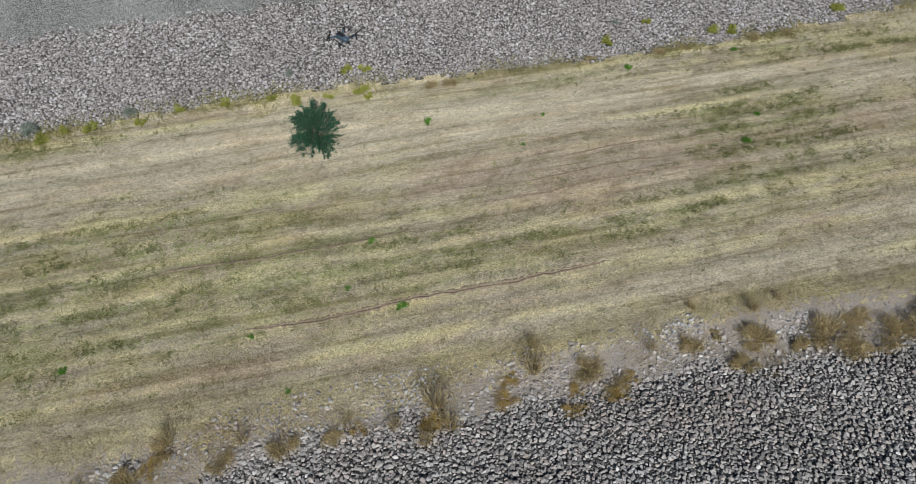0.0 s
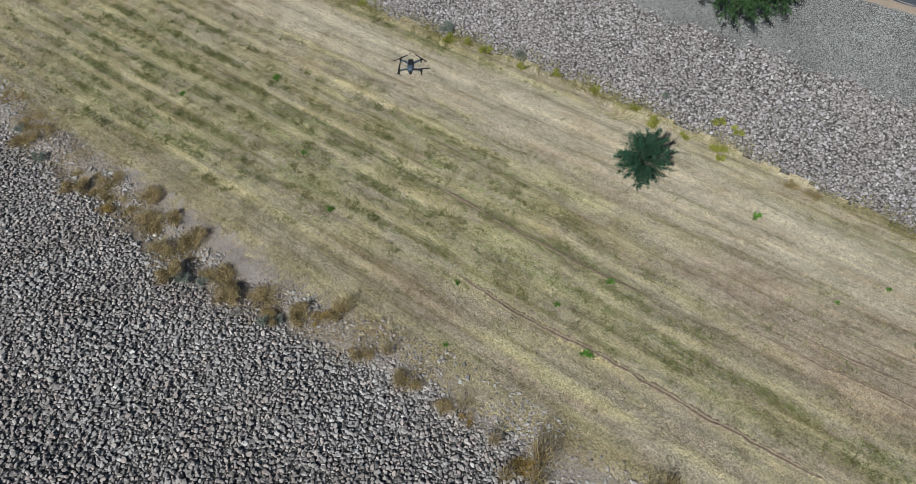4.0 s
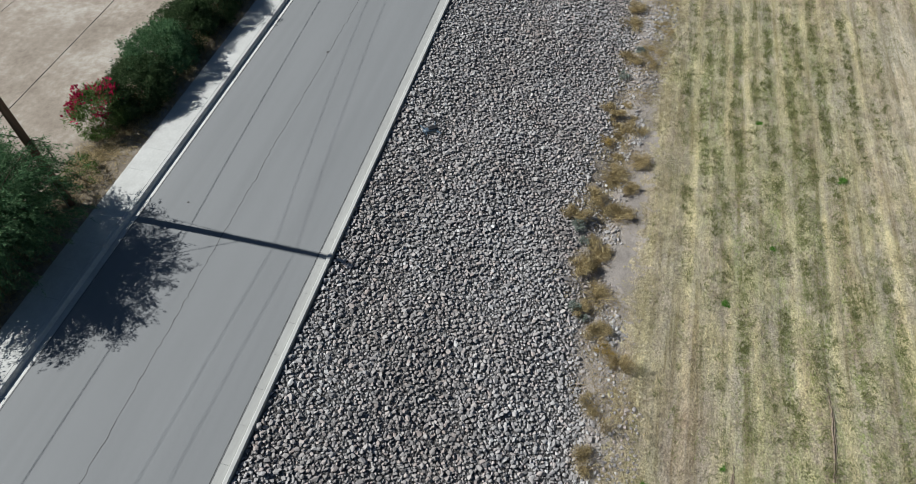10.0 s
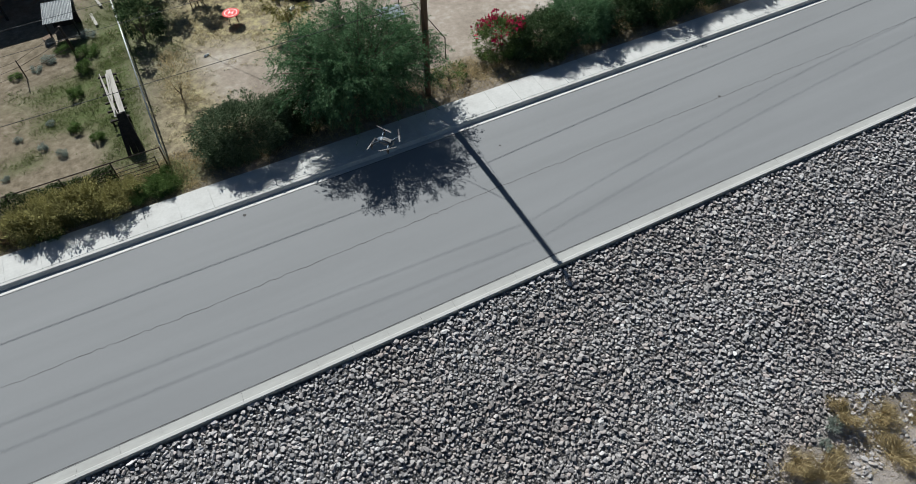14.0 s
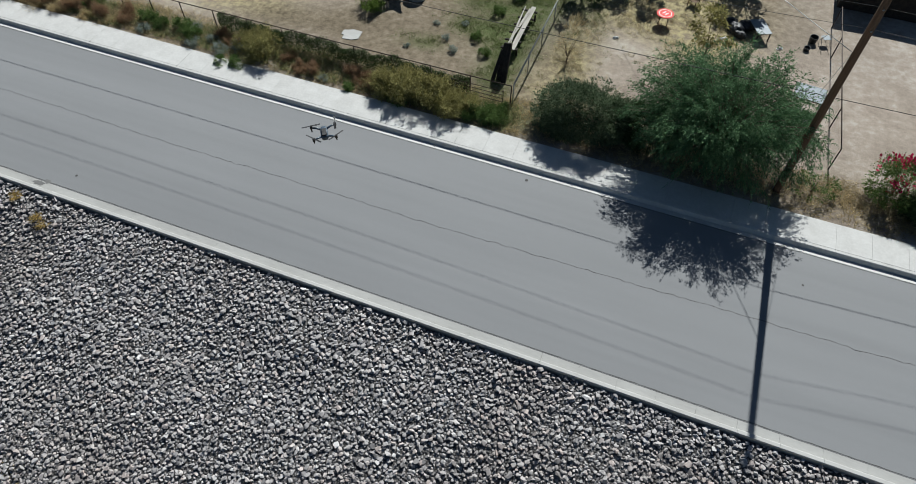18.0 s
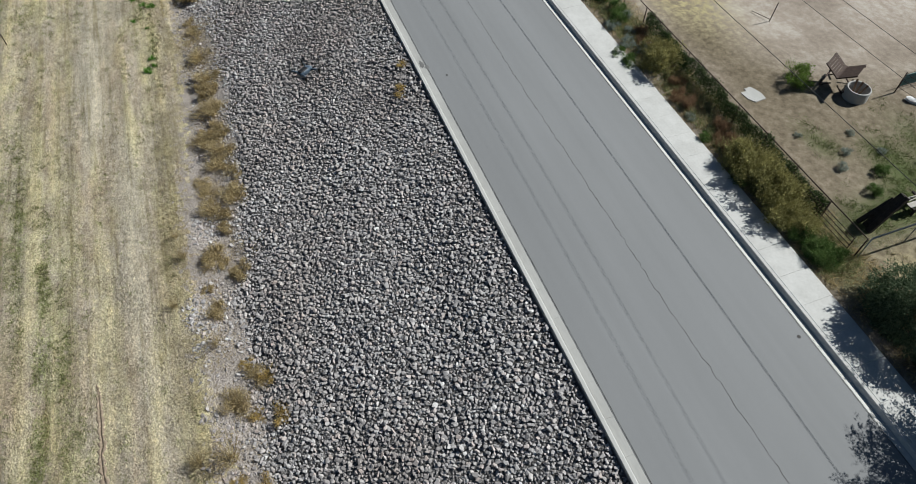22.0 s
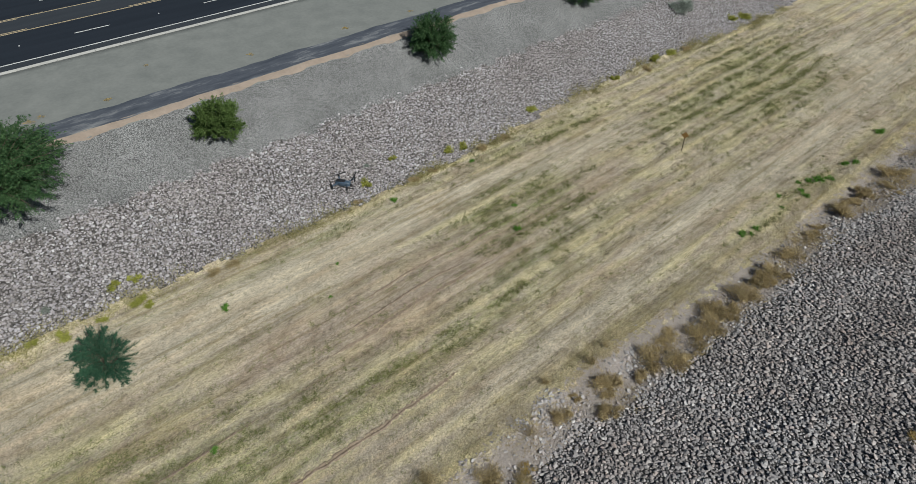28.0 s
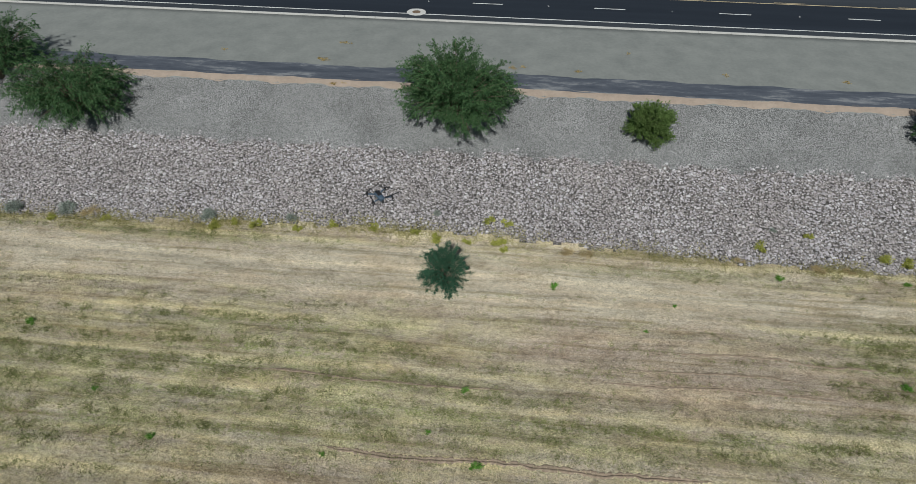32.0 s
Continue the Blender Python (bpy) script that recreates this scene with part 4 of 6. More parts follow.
def tree(name, label, category, x, y, centre_h, radii, material, seed, n_clump, per, leaf, size, trunk=0.14, n_limbs=7, group="", bottom=0.3, **kw):
    rng = np.random.default_rng(seed)
    t = empty(name, place(None, x, y), label, category, group)
    bm = bmesh.new()
    limbs(bm, rng, (0, 0, -0.15), (0.1, 0, centre_h + radii[2] * 0.5), n_limbs, radii[0] * 0.75, trunk, 0.1)
    part("trunk", bm, M["bark"], t, "grey-brown trunk and limbs")
    v, f = crown_cloud(rng, n_clump, per, (0, 0, centre_h), radii, leaf, size, **kw)
    v[:, 2] = np.maximum(v[:, 2], bottom * rng.uniform(0.3, 1.3, len(v)))
    part("crown", mesh_of("crown", v, f, material), material, t)
    return t


def twig_bush(rng, n, radius, height, spread=1.0, width=0.02, curve=0.25):
    """A bush of thin tangled sprays in uneven lumps: returns verts, faces."""
    m = 7
    a = rng.uniform(0, 2 * np.pi, m)
    r = np.sqrt(rng.uniform(size=m)) * radius * 0.62
    lump = np.stack([np.cos(a) * r, np.sin(a) * r, rng.uniform(0.15, 0.5, m) * height], -1)
    size = rng.uniform(0.25, 0.55, m)
    k = rng.integers(0, m, n)
    e = rng.normal(size=(n, 3))
    e /= np.linalg.norm(e, axis=1)[:, None]
    c = lump[k] + e * (size[k] * rng.uniform(0.2, 1.0, n))[:, None] * np.array([radius, radius, height])
    d = (c - np.array([0, 0, -0.3 * height])) * np.array([spread, spread, 1.6])
    d /= np.linalg.norm(d, axis=1)[:, None] + 1e-6
    d = d + rng.normal(0, curve + 0.4, (n, 3))
    d /= np.linalg.norm(d, axis=1)[:, None]
    ac = np.cross(d, rng.normal(size=d.shape))
    ac /= np.linalg.norm(ac, axis=1)[:, None]
    L = height * rng.uniform(0.25, 0.7, n)
    v2, f2 = spikes(c - d * (L * 0.4)[:, None], d, ac, L, np.full(n, width))
    w = n // 5
    base = np.stack([rng.normal(0, 0.12, w) * radius, rng.normal(0, 0.12, w) * radius, np.zeros(w)], -1)
    u = c[:w] * 1.12 - base
    ln = np.linalg.norm(u, axis=1)
    u /= ln[:, None]
    v1, f1 = spikes(base, u, np.cross(u, rng.normal(size=u.shape)), ln, np.full(w, width * 0.9))
    v = np.concatenate([v1, v2])
    v[:, 2] = np.maximum(v[:, 2], 0.0)
    return v, np.concatenate([f1, f2 + len(v1)])


def weed_stalks(rng, n, radius, height, spread=1.0, width=0.02, curve=0.25):
    """Upright stalks with short side twigs."""
    a = rng.uniform(0, 2 * np.pi, n)
    r = np.sqrt(rng.uniform(size=n)) * radius * 0.3
    base = np.stack([np.cos(a) * r, np.sin(a) * r, np.zeros(n)], -1)
    lean = rng.uniform(0.05, 1.0, n) * spread
    d = np.stack([np.cos(a) * lean, np.sin(a) * lean, np.ones(n)], -1) + rng.normal(0, 0.15, (n, 3))
    d /= np.linalg.norm(d, axis=1)[:, None]
    L = height * rng.uniform(0.45, 1.15, n)
    p0 = base + d * (L * rng.uniform(0.3, 0.95, n))[:, None]
    q = d + rng.normal(0, 0.5, d.shape)
    q /= np.linalg.norm(q, axis=1)[:, None]
    ac = np.cross(q, rng.normal(size=q.shape))
    ac /= np.linalg.norm(ac, axis=1)[:, None]
    m = n // 4
    v1, f1 = spikes(base[:m], d[:m], ac[:m], L[:m], np.full(m, width * 1.5))
    v2, f2 = spikes(p0, q, ac, L * 0.24, np.full(n, width))
    v = np.concatenate([v1, v2])
    v[:, 2] = np.maximum(v[:, 2], 0.0)
    return v, np.concatenate([f1, f2 + len(v1)])


def bush_kind(name, label, category, material, seed, n, radius, height, spread=1.0, width=0.022, variants=3, group="", leafy=None, shape=twig_bush):
    out = []
    for k in range(variants):
        rng = np.random.default_rng(seed + k)
        v, f = shape(rng, n, radius * rng.uniform(0.85, 1.15), height * rng.uniform(0.85, 1.15), spread, width)
        me = mesh_of(name, v, f, material)
        if leafy:
            # small leaf clumps on the sprays
            lv, lf = crown_cloud(rng, leafy[0], 8, (0, 0, height * 0.42), (radius * 0.8, radius * 0.8, height * 0.55), leafy[1], (leafy[1], 0.5), droop=0.0, shell=0.5, low=-0.3, lump=0.3)
            lv[:, 2] = np.maximum(lv[:, 2], 0.02)
            nv = len(lv)
            tris = np.concatenate([lf[:, [0, 1, 2]], lf[:, [0, 2, 3]]])
            me = mesh_of(name, np.concatenate([v, lv]), np.concatenate([f, tris + len(v)]), material)
        out.append(me)
    return name, label, category, group, out


def plant(kind, k, x, y, s=1.0, yaw=None, sz=None):
    name, label, category, group, meshes = kind
    ob = new(name, meshes[k % len(meshes)])
    ob.matrix_basis = pose(x, y, float(ground_z(x, y)) - 0.02, 0, 0, (k * 77) % 360 if yaw is None else yaw) @ Matrix.Diagonal((s, s, s if sz is None else sz, 1))
    return tagged(ob, label, category, group)


DRY = bush_kind("dry_shrub", "dry tan-brown tumbleweed shrub at the foot of the stones", "shrub", M["drytwig"], 100, 1000, 1.0, 0.62, 1.2, 0.019, 5, group="dry shrubs along the stones")
HEAP = bush_kind("dead_grass_tuft", "flattened golden tuft of dead grass among stones", "grass", M["golden"], 120, 1100, 0.8, 0.4, 1.9, 0.014, 3, group="dead grass tufts")
TALL = bush_kind("tall_dry_weed", "tall sparse dry brown weed at the edge of the stones", "weed", M["drytwig"], 130, 260, 0.6, 1.3, 0.55, 0.018, 3, shape=weed_stalks, group="tall dry weeds")
WEED = bush_kind("green_weed", "small bright green weed growing in dry soil", "weed", M["weed"], 140, 260, 0.4, 0.3, 1.3, 0.035, 4, group="green weeds in the field")
YWEED = bush_kind("yellow_green_weed", "low yellow-green weed at the foot of the pinkish stones", "weed", M["yellow_weed"], 150, 520, 0.6, 0.42, 1.4, 0.035, 4, group="yellow-green weeds along the bank")
BLUE = bush_kind("grey_green_bush", "low silvery grey-green bush", "shrub", M["sage"], 160, 260, 0.65, 0.55, 1.2, 0.02, 3, leafy=(110, 0.075), group="grey-green bushes")
OLIVE = bush_kind("olive_shrub", "rough olive-coloured shrub leaning over the sidewalk", "shrub", M["olive"], 170, 900, 1.15, 1.05, 1.3, 0.02, 4, leafy=(150, 0.09), group="roadside shrubs")
GREENB = bush_kind("green_shrub", "bushy mid-green shrub by the fence", "shrub", M["leaf_y"], 180, 500, 0.85, 0.85, 1.1, 0.02, 4, leafy=(170, 0.085), group="roadside shrubs")
REDB = bush_kind("reddish_shrub", "dead reddish-brown shrub by the fence", "shrub", M["redtwig"], 190, 1300, 0.8, 0.9, 1.0, 0.018, 3, group="roadside shrubs")

DRY_A = [(9.4, 7.3, 1.0), (10.6, 5.9, .8), (18.5, 7.0, 1.1), (17.1, 5.8, 1.0), (22.0, 6.4, 1.2), (22.3, 5.3, 1.0), (25.5, 5.6, 1.2), (15.0, 7.2, .8), (28.7, 5.7, 1.2),
         (26.9, 5.4, 1.1), (27.8, 6.3, 1.0), (23.6, 6.7, .8), (20.4, 6.1, .7), (32.9, 5.9, 1.3), (34.4, 5.4, 1.1), (30.6, 5.5, 1.2), (37.0, 5.6, 1.1), (44.8, 5.5, 1.3), (48.2, 5.6, 1.3), (53.1, 5.3, 1.3)]
DRY_B = [(-42.3, 5.7, 1.0), (-40.1, 5.7, 1.1), (-35.6, 6.0, 1.1), (-29.6, 5.3, 1.2), (-27.7, 6.2, .8), (-25.4, 7.4, .9), (-23.9, 6.1, 1.1), (-20.6, 6.6, 1.2), (-19.6, 4.1, 1.15),
         (-17.0, 5.8, 1.2), (-16.0, 4.8, .9), (-14.6, 6.1, 1.1), (-12.2, 6.4, 1.0), (-10.9, 7.5, .8), (-5.4, 6.6, .8), (-3.1, 6.4, .6), (-21.5, 5.0, .9), (-22.8, 7.2, .8), (-13.4, 5.2, .8), (-8.2, 6.5, .7)]
for k, (x, y, s) in enumerate(DRY_A + DRY_B):
    plant(DRY, k, x, y, s * 1.12)
_r = np.random.default_rng(55)
for k in range(46):
    x = float(_r.uniform(-48, -8) if k % 2 else _r.uniform(15, 58))
    y = float(np.interp(x, TOE_X, TOE_Y) + _r.uniform(-0.3, 2.2))
    plant(DRY, k, x, y, float(_r.uniform(0.45, 0.95)), sz=float(_r.uniform(0.35, 0.7)))
for k, (x, y, s) in enumerate([(5.2, 6.5, 1.1), (8.1, 5.3, 1.0), (10.4, 5.4, .9), (8.5, 6.3, .8), (1.6, 6.0, 1.2), (5.6, 7.6, .8), (-1.9, 6.7, .8), (-26.6, 5.2, .9), (-11.3, 6.9, .9), (11.4, 6.3, .8), (26.2, -6.4, .75), (24.3, -5.9, .7), (23.7, -5.6, .7), (58.0, -6.6, .8)]):
    plant(HEAP, k, x, y, s)
for k, (x, y, s) in enumerate([(1.9, 6.9, 1.5), (2.3, 5.9, 1.2), (6.9, 7.8, 1.35), (1.0, 5.3, 1.0), (-7.2, 7.3, .9), (-10.6, 8.0, 1.0), (-5.7, 6.4, .8), (-0.3, 6.4, .8), (13.0, 7.6, .7), (14.8, 7.7, .6), (16.0, 9.4, .6), (19.1, 8.6, .7), (7.2, 9.2, .9), (-2.4, 7.0, .7), (20.7, 8.9, .5)]):
    plant(TALL, k, x, y, s)
for k, (x, y, s) in enumerate([(5.3, 26.7, 1.1), (-15.8, 12.9, .8), (0.2, 17.5, .9), (-1.5, 14.6, .6), (1.2, 12.9, 1.1), (20.4, 29.1, 1.0), (28.6, 29.3, .9), (24.9, 20.4, 1.0), (-6.7, 12.8, .6), (-27.0, 19.9, 1.0), (26.9, 22.6, .8),
                               (47.9, 8.9, 1.5), (48.6, 8.3, 1.2), (47.2, 9.3, 1.0), (44.9, 8.5, 1.2), (45.4, 9.1, .9), (43.3, 9.9, .8), (36.8, 9.3, 1.1), (37.3, 8.8, .8), (46.3, 9.8, .8), (52.1, 8.6, 1.3), (52.8, 8.1, 1.1), (60.1, 8.9, 1.6), (38.2, 8.9, .9), (42.2, 9.0, .6), (-5.0, 9.4, .6), (-31.0, 15.0, .8), (10.8, 23.2, .5), (12.9, 25.6, .6), (-20.3, 15.5, .6)]):
    plant(WEED, k, x, y, s)
YW = [(-3.1, 30.6, 1.2), (0.6, 32.4, 1.1), (1.8, 32.2, 1.0), (1.4, 30.7, 1.1), (1.8, 30.0, .8), (-4.6, 31.2, .9), (-7.8, 31.3, 1.0), (-0.9, 30.6, .8), (-13.3, 30.7, .9), (-10.7, 31.3, 1.0), (-16.5, 30.9, 1.1), (-19.5, 30.5, 1.2),
      (-18.1, 30.9, .9), (19.7, 31.7, 1.3), (23.0, 32.8, .8), (27.9, 31.5, 1.1), (29.3, 31.2, 1.2), (-27.9, 30.4, .9), (-31.8, 30.1, .9), (38.3, 31.8, 1.1), (57.0, 31.3, 1.5), (59.8, 31.2, 1.4), (73.8, 31.9, 1.6), (75.9, 31.6, 1.6), (50.1, 31.2, 1.2)]
for k, (x, y, s) in enumerate(YW):
    plant(YWEED, k, x, y, s)
for k, (x, y, s) in enumerate([(-20.1, 31.3, 1.2), (-31.0, 30.9, 1.3), (-35.0, 30.8, 1.3), (-13.9, 31.5, .8), (66.9, 35.0, 2.6), (-33.5, 5.6, .8), (-37.0, 6.6, .7), (-18.7, 4.4, .8), (-17.9, 4.9, .6), (-13.3, 5.0, .7), (-12.9, 5.5, .5), (-3.2, 32.6, .6), (20.6, 33.0, .5)]):
    plant(BLUE, k, x, y, s)
for k, (x, y, s) in enumerate([(6.1, 30.3, .9), (7.6, 30.2, .9), (23.1, 30.1, 1.0), (25.2, 30.3, .9), (-29.2, 30.9, 1.2), (30.5, 30.2, 1.0), (33.4, 30.3, 1.0), (18.0, 30.6, .8), (62.5, 31.0, 1.3), (55.0, 30.6, 1.2)]):
    plant(DRY, k, x, y, s * 0.7)

for k, (x, y, s) in enumerate([(-14.6, 46.4, .7), (-15.1, 46.7, .5), (1.4, 46.6, .6), (2.2, 46.9, .5), (6.9, 46.5, .5), (-13.9, 50.1, .6), (-13.2, 50.0, .4), (11.3, 50.6, .4), (-12.9, 42.6, .6), (-12.1, 42.7, .5), (-0.6, 42.8, .5), (19.0, 47.2, .5), (28.5, 47.0, .6), (36.0, 46.5, .5), (-24.0, 47.5, .5)]):
    plant(HEAP, k, x, y, s, sz=s * 0.45)

# shrubs between the sidewalk and the fence
for k, (x, y, s) in enumerate([(20.1, -20.8, 1.15), (10.9, -20.8, 1.25), (9.6, -20.3, 1.15), (8.2, -20.7, 1.2), (12.0, -20.9, 1.0), (7.0, -20.9, .9), (20.6, -21.4, 1.0), (11.4, -20.3, .9), (9.0, -21.3, 1.1), (7.6, -20.2, .9), (21.6, -21.2, .8)]):
    plant(OLIVE, k, x, y, s * 1.12, sz=s * 1.35)
for k, (x, y, s) in enumerate([(21.2, -19.5, .8), (5.6, -20.8, .95), (25.4, -20.9, .9), (26.4, -21.4, .9), (4.7, -21.2, .8), (29.0, -21.3, 1.0), (33.5, -21.5, .9), (36.2, -21.3, 1.0), (27.8, -21.0, .8), (13.9, -20.0, .55), (10.6, -19.9, .7), (6.3, -20.4, .9), (5.2, -20.2, .85), (4.6, -20.6, .7), (22.2, -19.3, .75), (20.9, -19.0, .6)]):
    plant(GREENB, k, x, y, s)
for k, (x, y, s) in enumerate([(13.4, -20.9, .95), (17.4, -20.4, .75), (14.3, -21.3, .8), (18.6, -21.2, .8), (22.6, -21.3, .8), (23.6, -21.6, .7), (37.6, -20.3, .9), (33.8, -21.0, .9), (16.6, -20.6, .8), (12.9, -20.4, .9), (30.5, -20.9, 1.0), (32.2, -20.7, 1.0), (34.6, -20.8, 1.1), (36.8, -20.6, 1.1), (39.2, -20.6, 1.2), (41.5, -20.8, 1.2), (44.0, -20.9, 1.2), (47.0, -20.8, 1.2), (31.2, -21.8, .8)]):
    plant(REDB, k, x, y, s, sz=s * 1.2)
for k, (x, y, s) in enumerate([(22.9, -20.1, 1.0), (24.9, -20.2, .9), (22.0, -20.8, 1.0), (25.6, -21.6, .9), (15.6, -20.2, .6), (28.7, -20.4, .9), (23.9, -21.0, .8)]):
    plant(BLUE, k, x, y, s)
plant(DRY, 3, 62.3, -3.2, 0.8)
for x, y, s in ((38.9, -18.15, .75), (40.6, -18.2, .8), (36.9, -20.0, .9), (35.4, -20.2, .9), (33.0, -20.1, .85), (31.6, -20.3, .8), (38.6, -20.3, 1.0), (43.0, -20.2, 1.0)):
    plant(DRY, int(x), x, y, s, sz=s * 1.3)

# trees
G = "trees on the gravel bank"
feather_tree("mesquite_tree", "large dark green mesquite with drooping feathery branches by the street", -6.7, -22.15, 0.9, 2.65, (4.6, 3.65, 3.5), M["mesq"], 31, (370, 18, 22), 1.05, (0.135, 0.26), 0.5, 0.2, low=-0.3, bottom=0.4)
feather_tree("shade_tree", "broad green tree standing on the gravel bank", -2.6, 39.9, 0.8, 2.4, (4.5, 4.25, 3.6), M["leaf_n"], 41, (270, 16, 18), 0.85, (0.17, 0.3), 0.35, 0.16, G)
feather_tree("shade_tree", "broad green tree with long drooping branches on the gravel bank", -33.0, 38.6, 0.8, 2.3, (4.6, 4.0, 3.0), M["leaf_n"], 42, (190, 14, 15), 1.0, (0.18, 0.3), 0.6, 0.16, G)
feather_tree("shade_tree", "broad green tree standing on the gravel bank", -41.0, 41.5, 0.8, 2.4, (4.1, 3.7, 2.9), M["leaf_n"], 43, (160, 12, 14), 0.9, (0.19, 0.32), 0.35, 0.16, G)
G = "young trees on the gravel bank"
feather_tree("young_tree", "small light green bushy tree on the gravel bank", 11.95, 39.25, 0.3, 1.1, (1.6, 1.6, 1.75), M["leaf_y"], 44, (110, 11, 24), 0.58, (0.14, 0.32), -0.15, 0.06, G, low=-0.45)
feather_tree("young_tree", "small dark green rounded tree on the gravel bank", 33.3, 39.85, 0.4, 1.6, (2.05, 1.95, 2.1), M["leaf_n"], 45, (170, 13, 20), 0.62, (0.13, 0.3), 0.12, 0.08, G, low=-0.55)
feather_tree("young_tree", "small dark green rounded tree on the gravel bank", 54.5, 40.0, 0.4, 1.6, (1.95, 1.85, 1.9), M["leaf_n"], 46, (170, 13, 20), 0.62, (0.13, 0.3), 0.12, 0.08, G, low=-0.55)
feather_tree("young_tree", "small bluish-green spiky tree standing in the dry field", -1.98, 26.35, 0.25, 0.95, (1.62, 1.6, 1.95), M["leaf_b"], 47, (150, 10, 20), 0.34, (0.10, 0.26), -0.1, 0.06, low=-0.45, bottom=0.08)


def rounded_bush(name, label, x, y, radii, material, seed, n, per, group="", extra=None):
    rng = np.random.default_rng(seed)
    t = empty(name, place(None, x, y), label, "shrub", group)
    v, f = crown_cloud(rng, n, per, (0, 0, radii[2] * 0.75), radii, 0.1, (0.1, 0.45), droop=0.1, shell=0.72, low=-0.75, lump=0.16)
    v[:, 2] = np.maximum(v[:, 2], rng.uniform(0, 0.1, len(v)))
    part("crown", mesh_of("crown", v, f, material), material, t)
    bm = bmesh.new()
    limbs(bm, rng, (0, 0, -0.1), (0, 0, radii[2] * 1.2), 6, radii[0] * 0.6, 0.06)
    part("stems", bm, M["bark"], t, "brown woody stems")
    if extra:
        v, f = crown_cloud(rng, extra[0], 6, (extra[3], extra[4], radii[2] * 0.75), np.array(radii) * extra[2], 0.16, (0.17, 0.7), droop=-0.2, shell=0.85, low=0.45, lump=0.2)
        part("blossom", mesh_of("blossom", v, f, extra[1]), extra[1], t, "crimson blossom")
    return t


M["hedge_top"] = m_foliage("greyish_hedge_leaf", (0.036, 0.064, 0.03), (0.185, 0.235, 0.14))
rounded_bush("hedge_bush", "large rounded dark green bush beside the sidewalk", 0.3, -21.8, (2.35, 1.65, 1.42), M["hedge_top"], 51, 3000, 17)
rounded_bush("hedge_bush", "dark green trimmed bush in the hedge row", -3.2, -22.3, (1.6, 1.3, 1.05), M["hedge"], 52, 1300, 16)
rounded_bush("flowering_bush", "bush with crimson blossom at the end of the hedge", -16.2, -22.6, (1.7, 1.3, 1.2), M["leaf_y"], 53, 1000, 14, extra=(95, M["flower"], 1.05, 0.0, -0.2))
for k, (x, rx, mat) in enumerate(((-18.6, 1.9, "hedge"), (-21.4, 2.0, "sage"), (-24.4, 2.2, "hedge"), (-27.6, 2.2, "hedge"), (-30.8, 2.2, "hedge"), (-34.0, 2.2, "hedge"), (-37.5, 2.4, "hedge"), (-41.0, 2.4, "hedge"))):
    rounded_bush("hedge_bush", "dark green bush in the hedge along the sidewalk", x, -21.8 - 0.15 * (k % 3), (rx * 1.08, 1.6, 1.2 + 0.2 * (k % 2)), M[mat] if mat != "sage" else M["mesq"], 60 + k, 2100 if k < 4 else 1200, 16, "hedge row")
rounded_bush("hedge_bush", "small green bush at the foot of the pole", -12.0, -21.6, (1.0, .8, .6), M["leaf_y"], 71, 120, 9)


# ---- utility pole and cables ----
def pole_post(x, y, z0, top, label):
    t = empty("utility_pole", pose(x, y, z0), label, "pole", "utility poles")
    bm = bmesh.new()
    tube(bm, [(0, 0, -0.4), (0, 0, 3), (0, 0, 8), (0, 0, top - z0)], [0.2, 0.19, 0.165, 0.14], 14)
    part("post", bm, M["polewood"], t)
    for h in (9.65, 10.6):
        bm = bmesh.new()
        tube(bm, [(0, 0.1, h - 0.06), (0, 0.26, h), (0, 0.3, h + 0.05)], [0.02, 0.02, 0.035], 6)
        part("insulator", bm, M["galv"], t, "steel bracket and insulator")
    bm = bmesh.new()
    tube(bm, [(0.19, 0.02, 0), (0.18, 0.02, 2.4)], 0.03, 6)
    part("conduit", bm, M["galv"], t, "grey conduit")


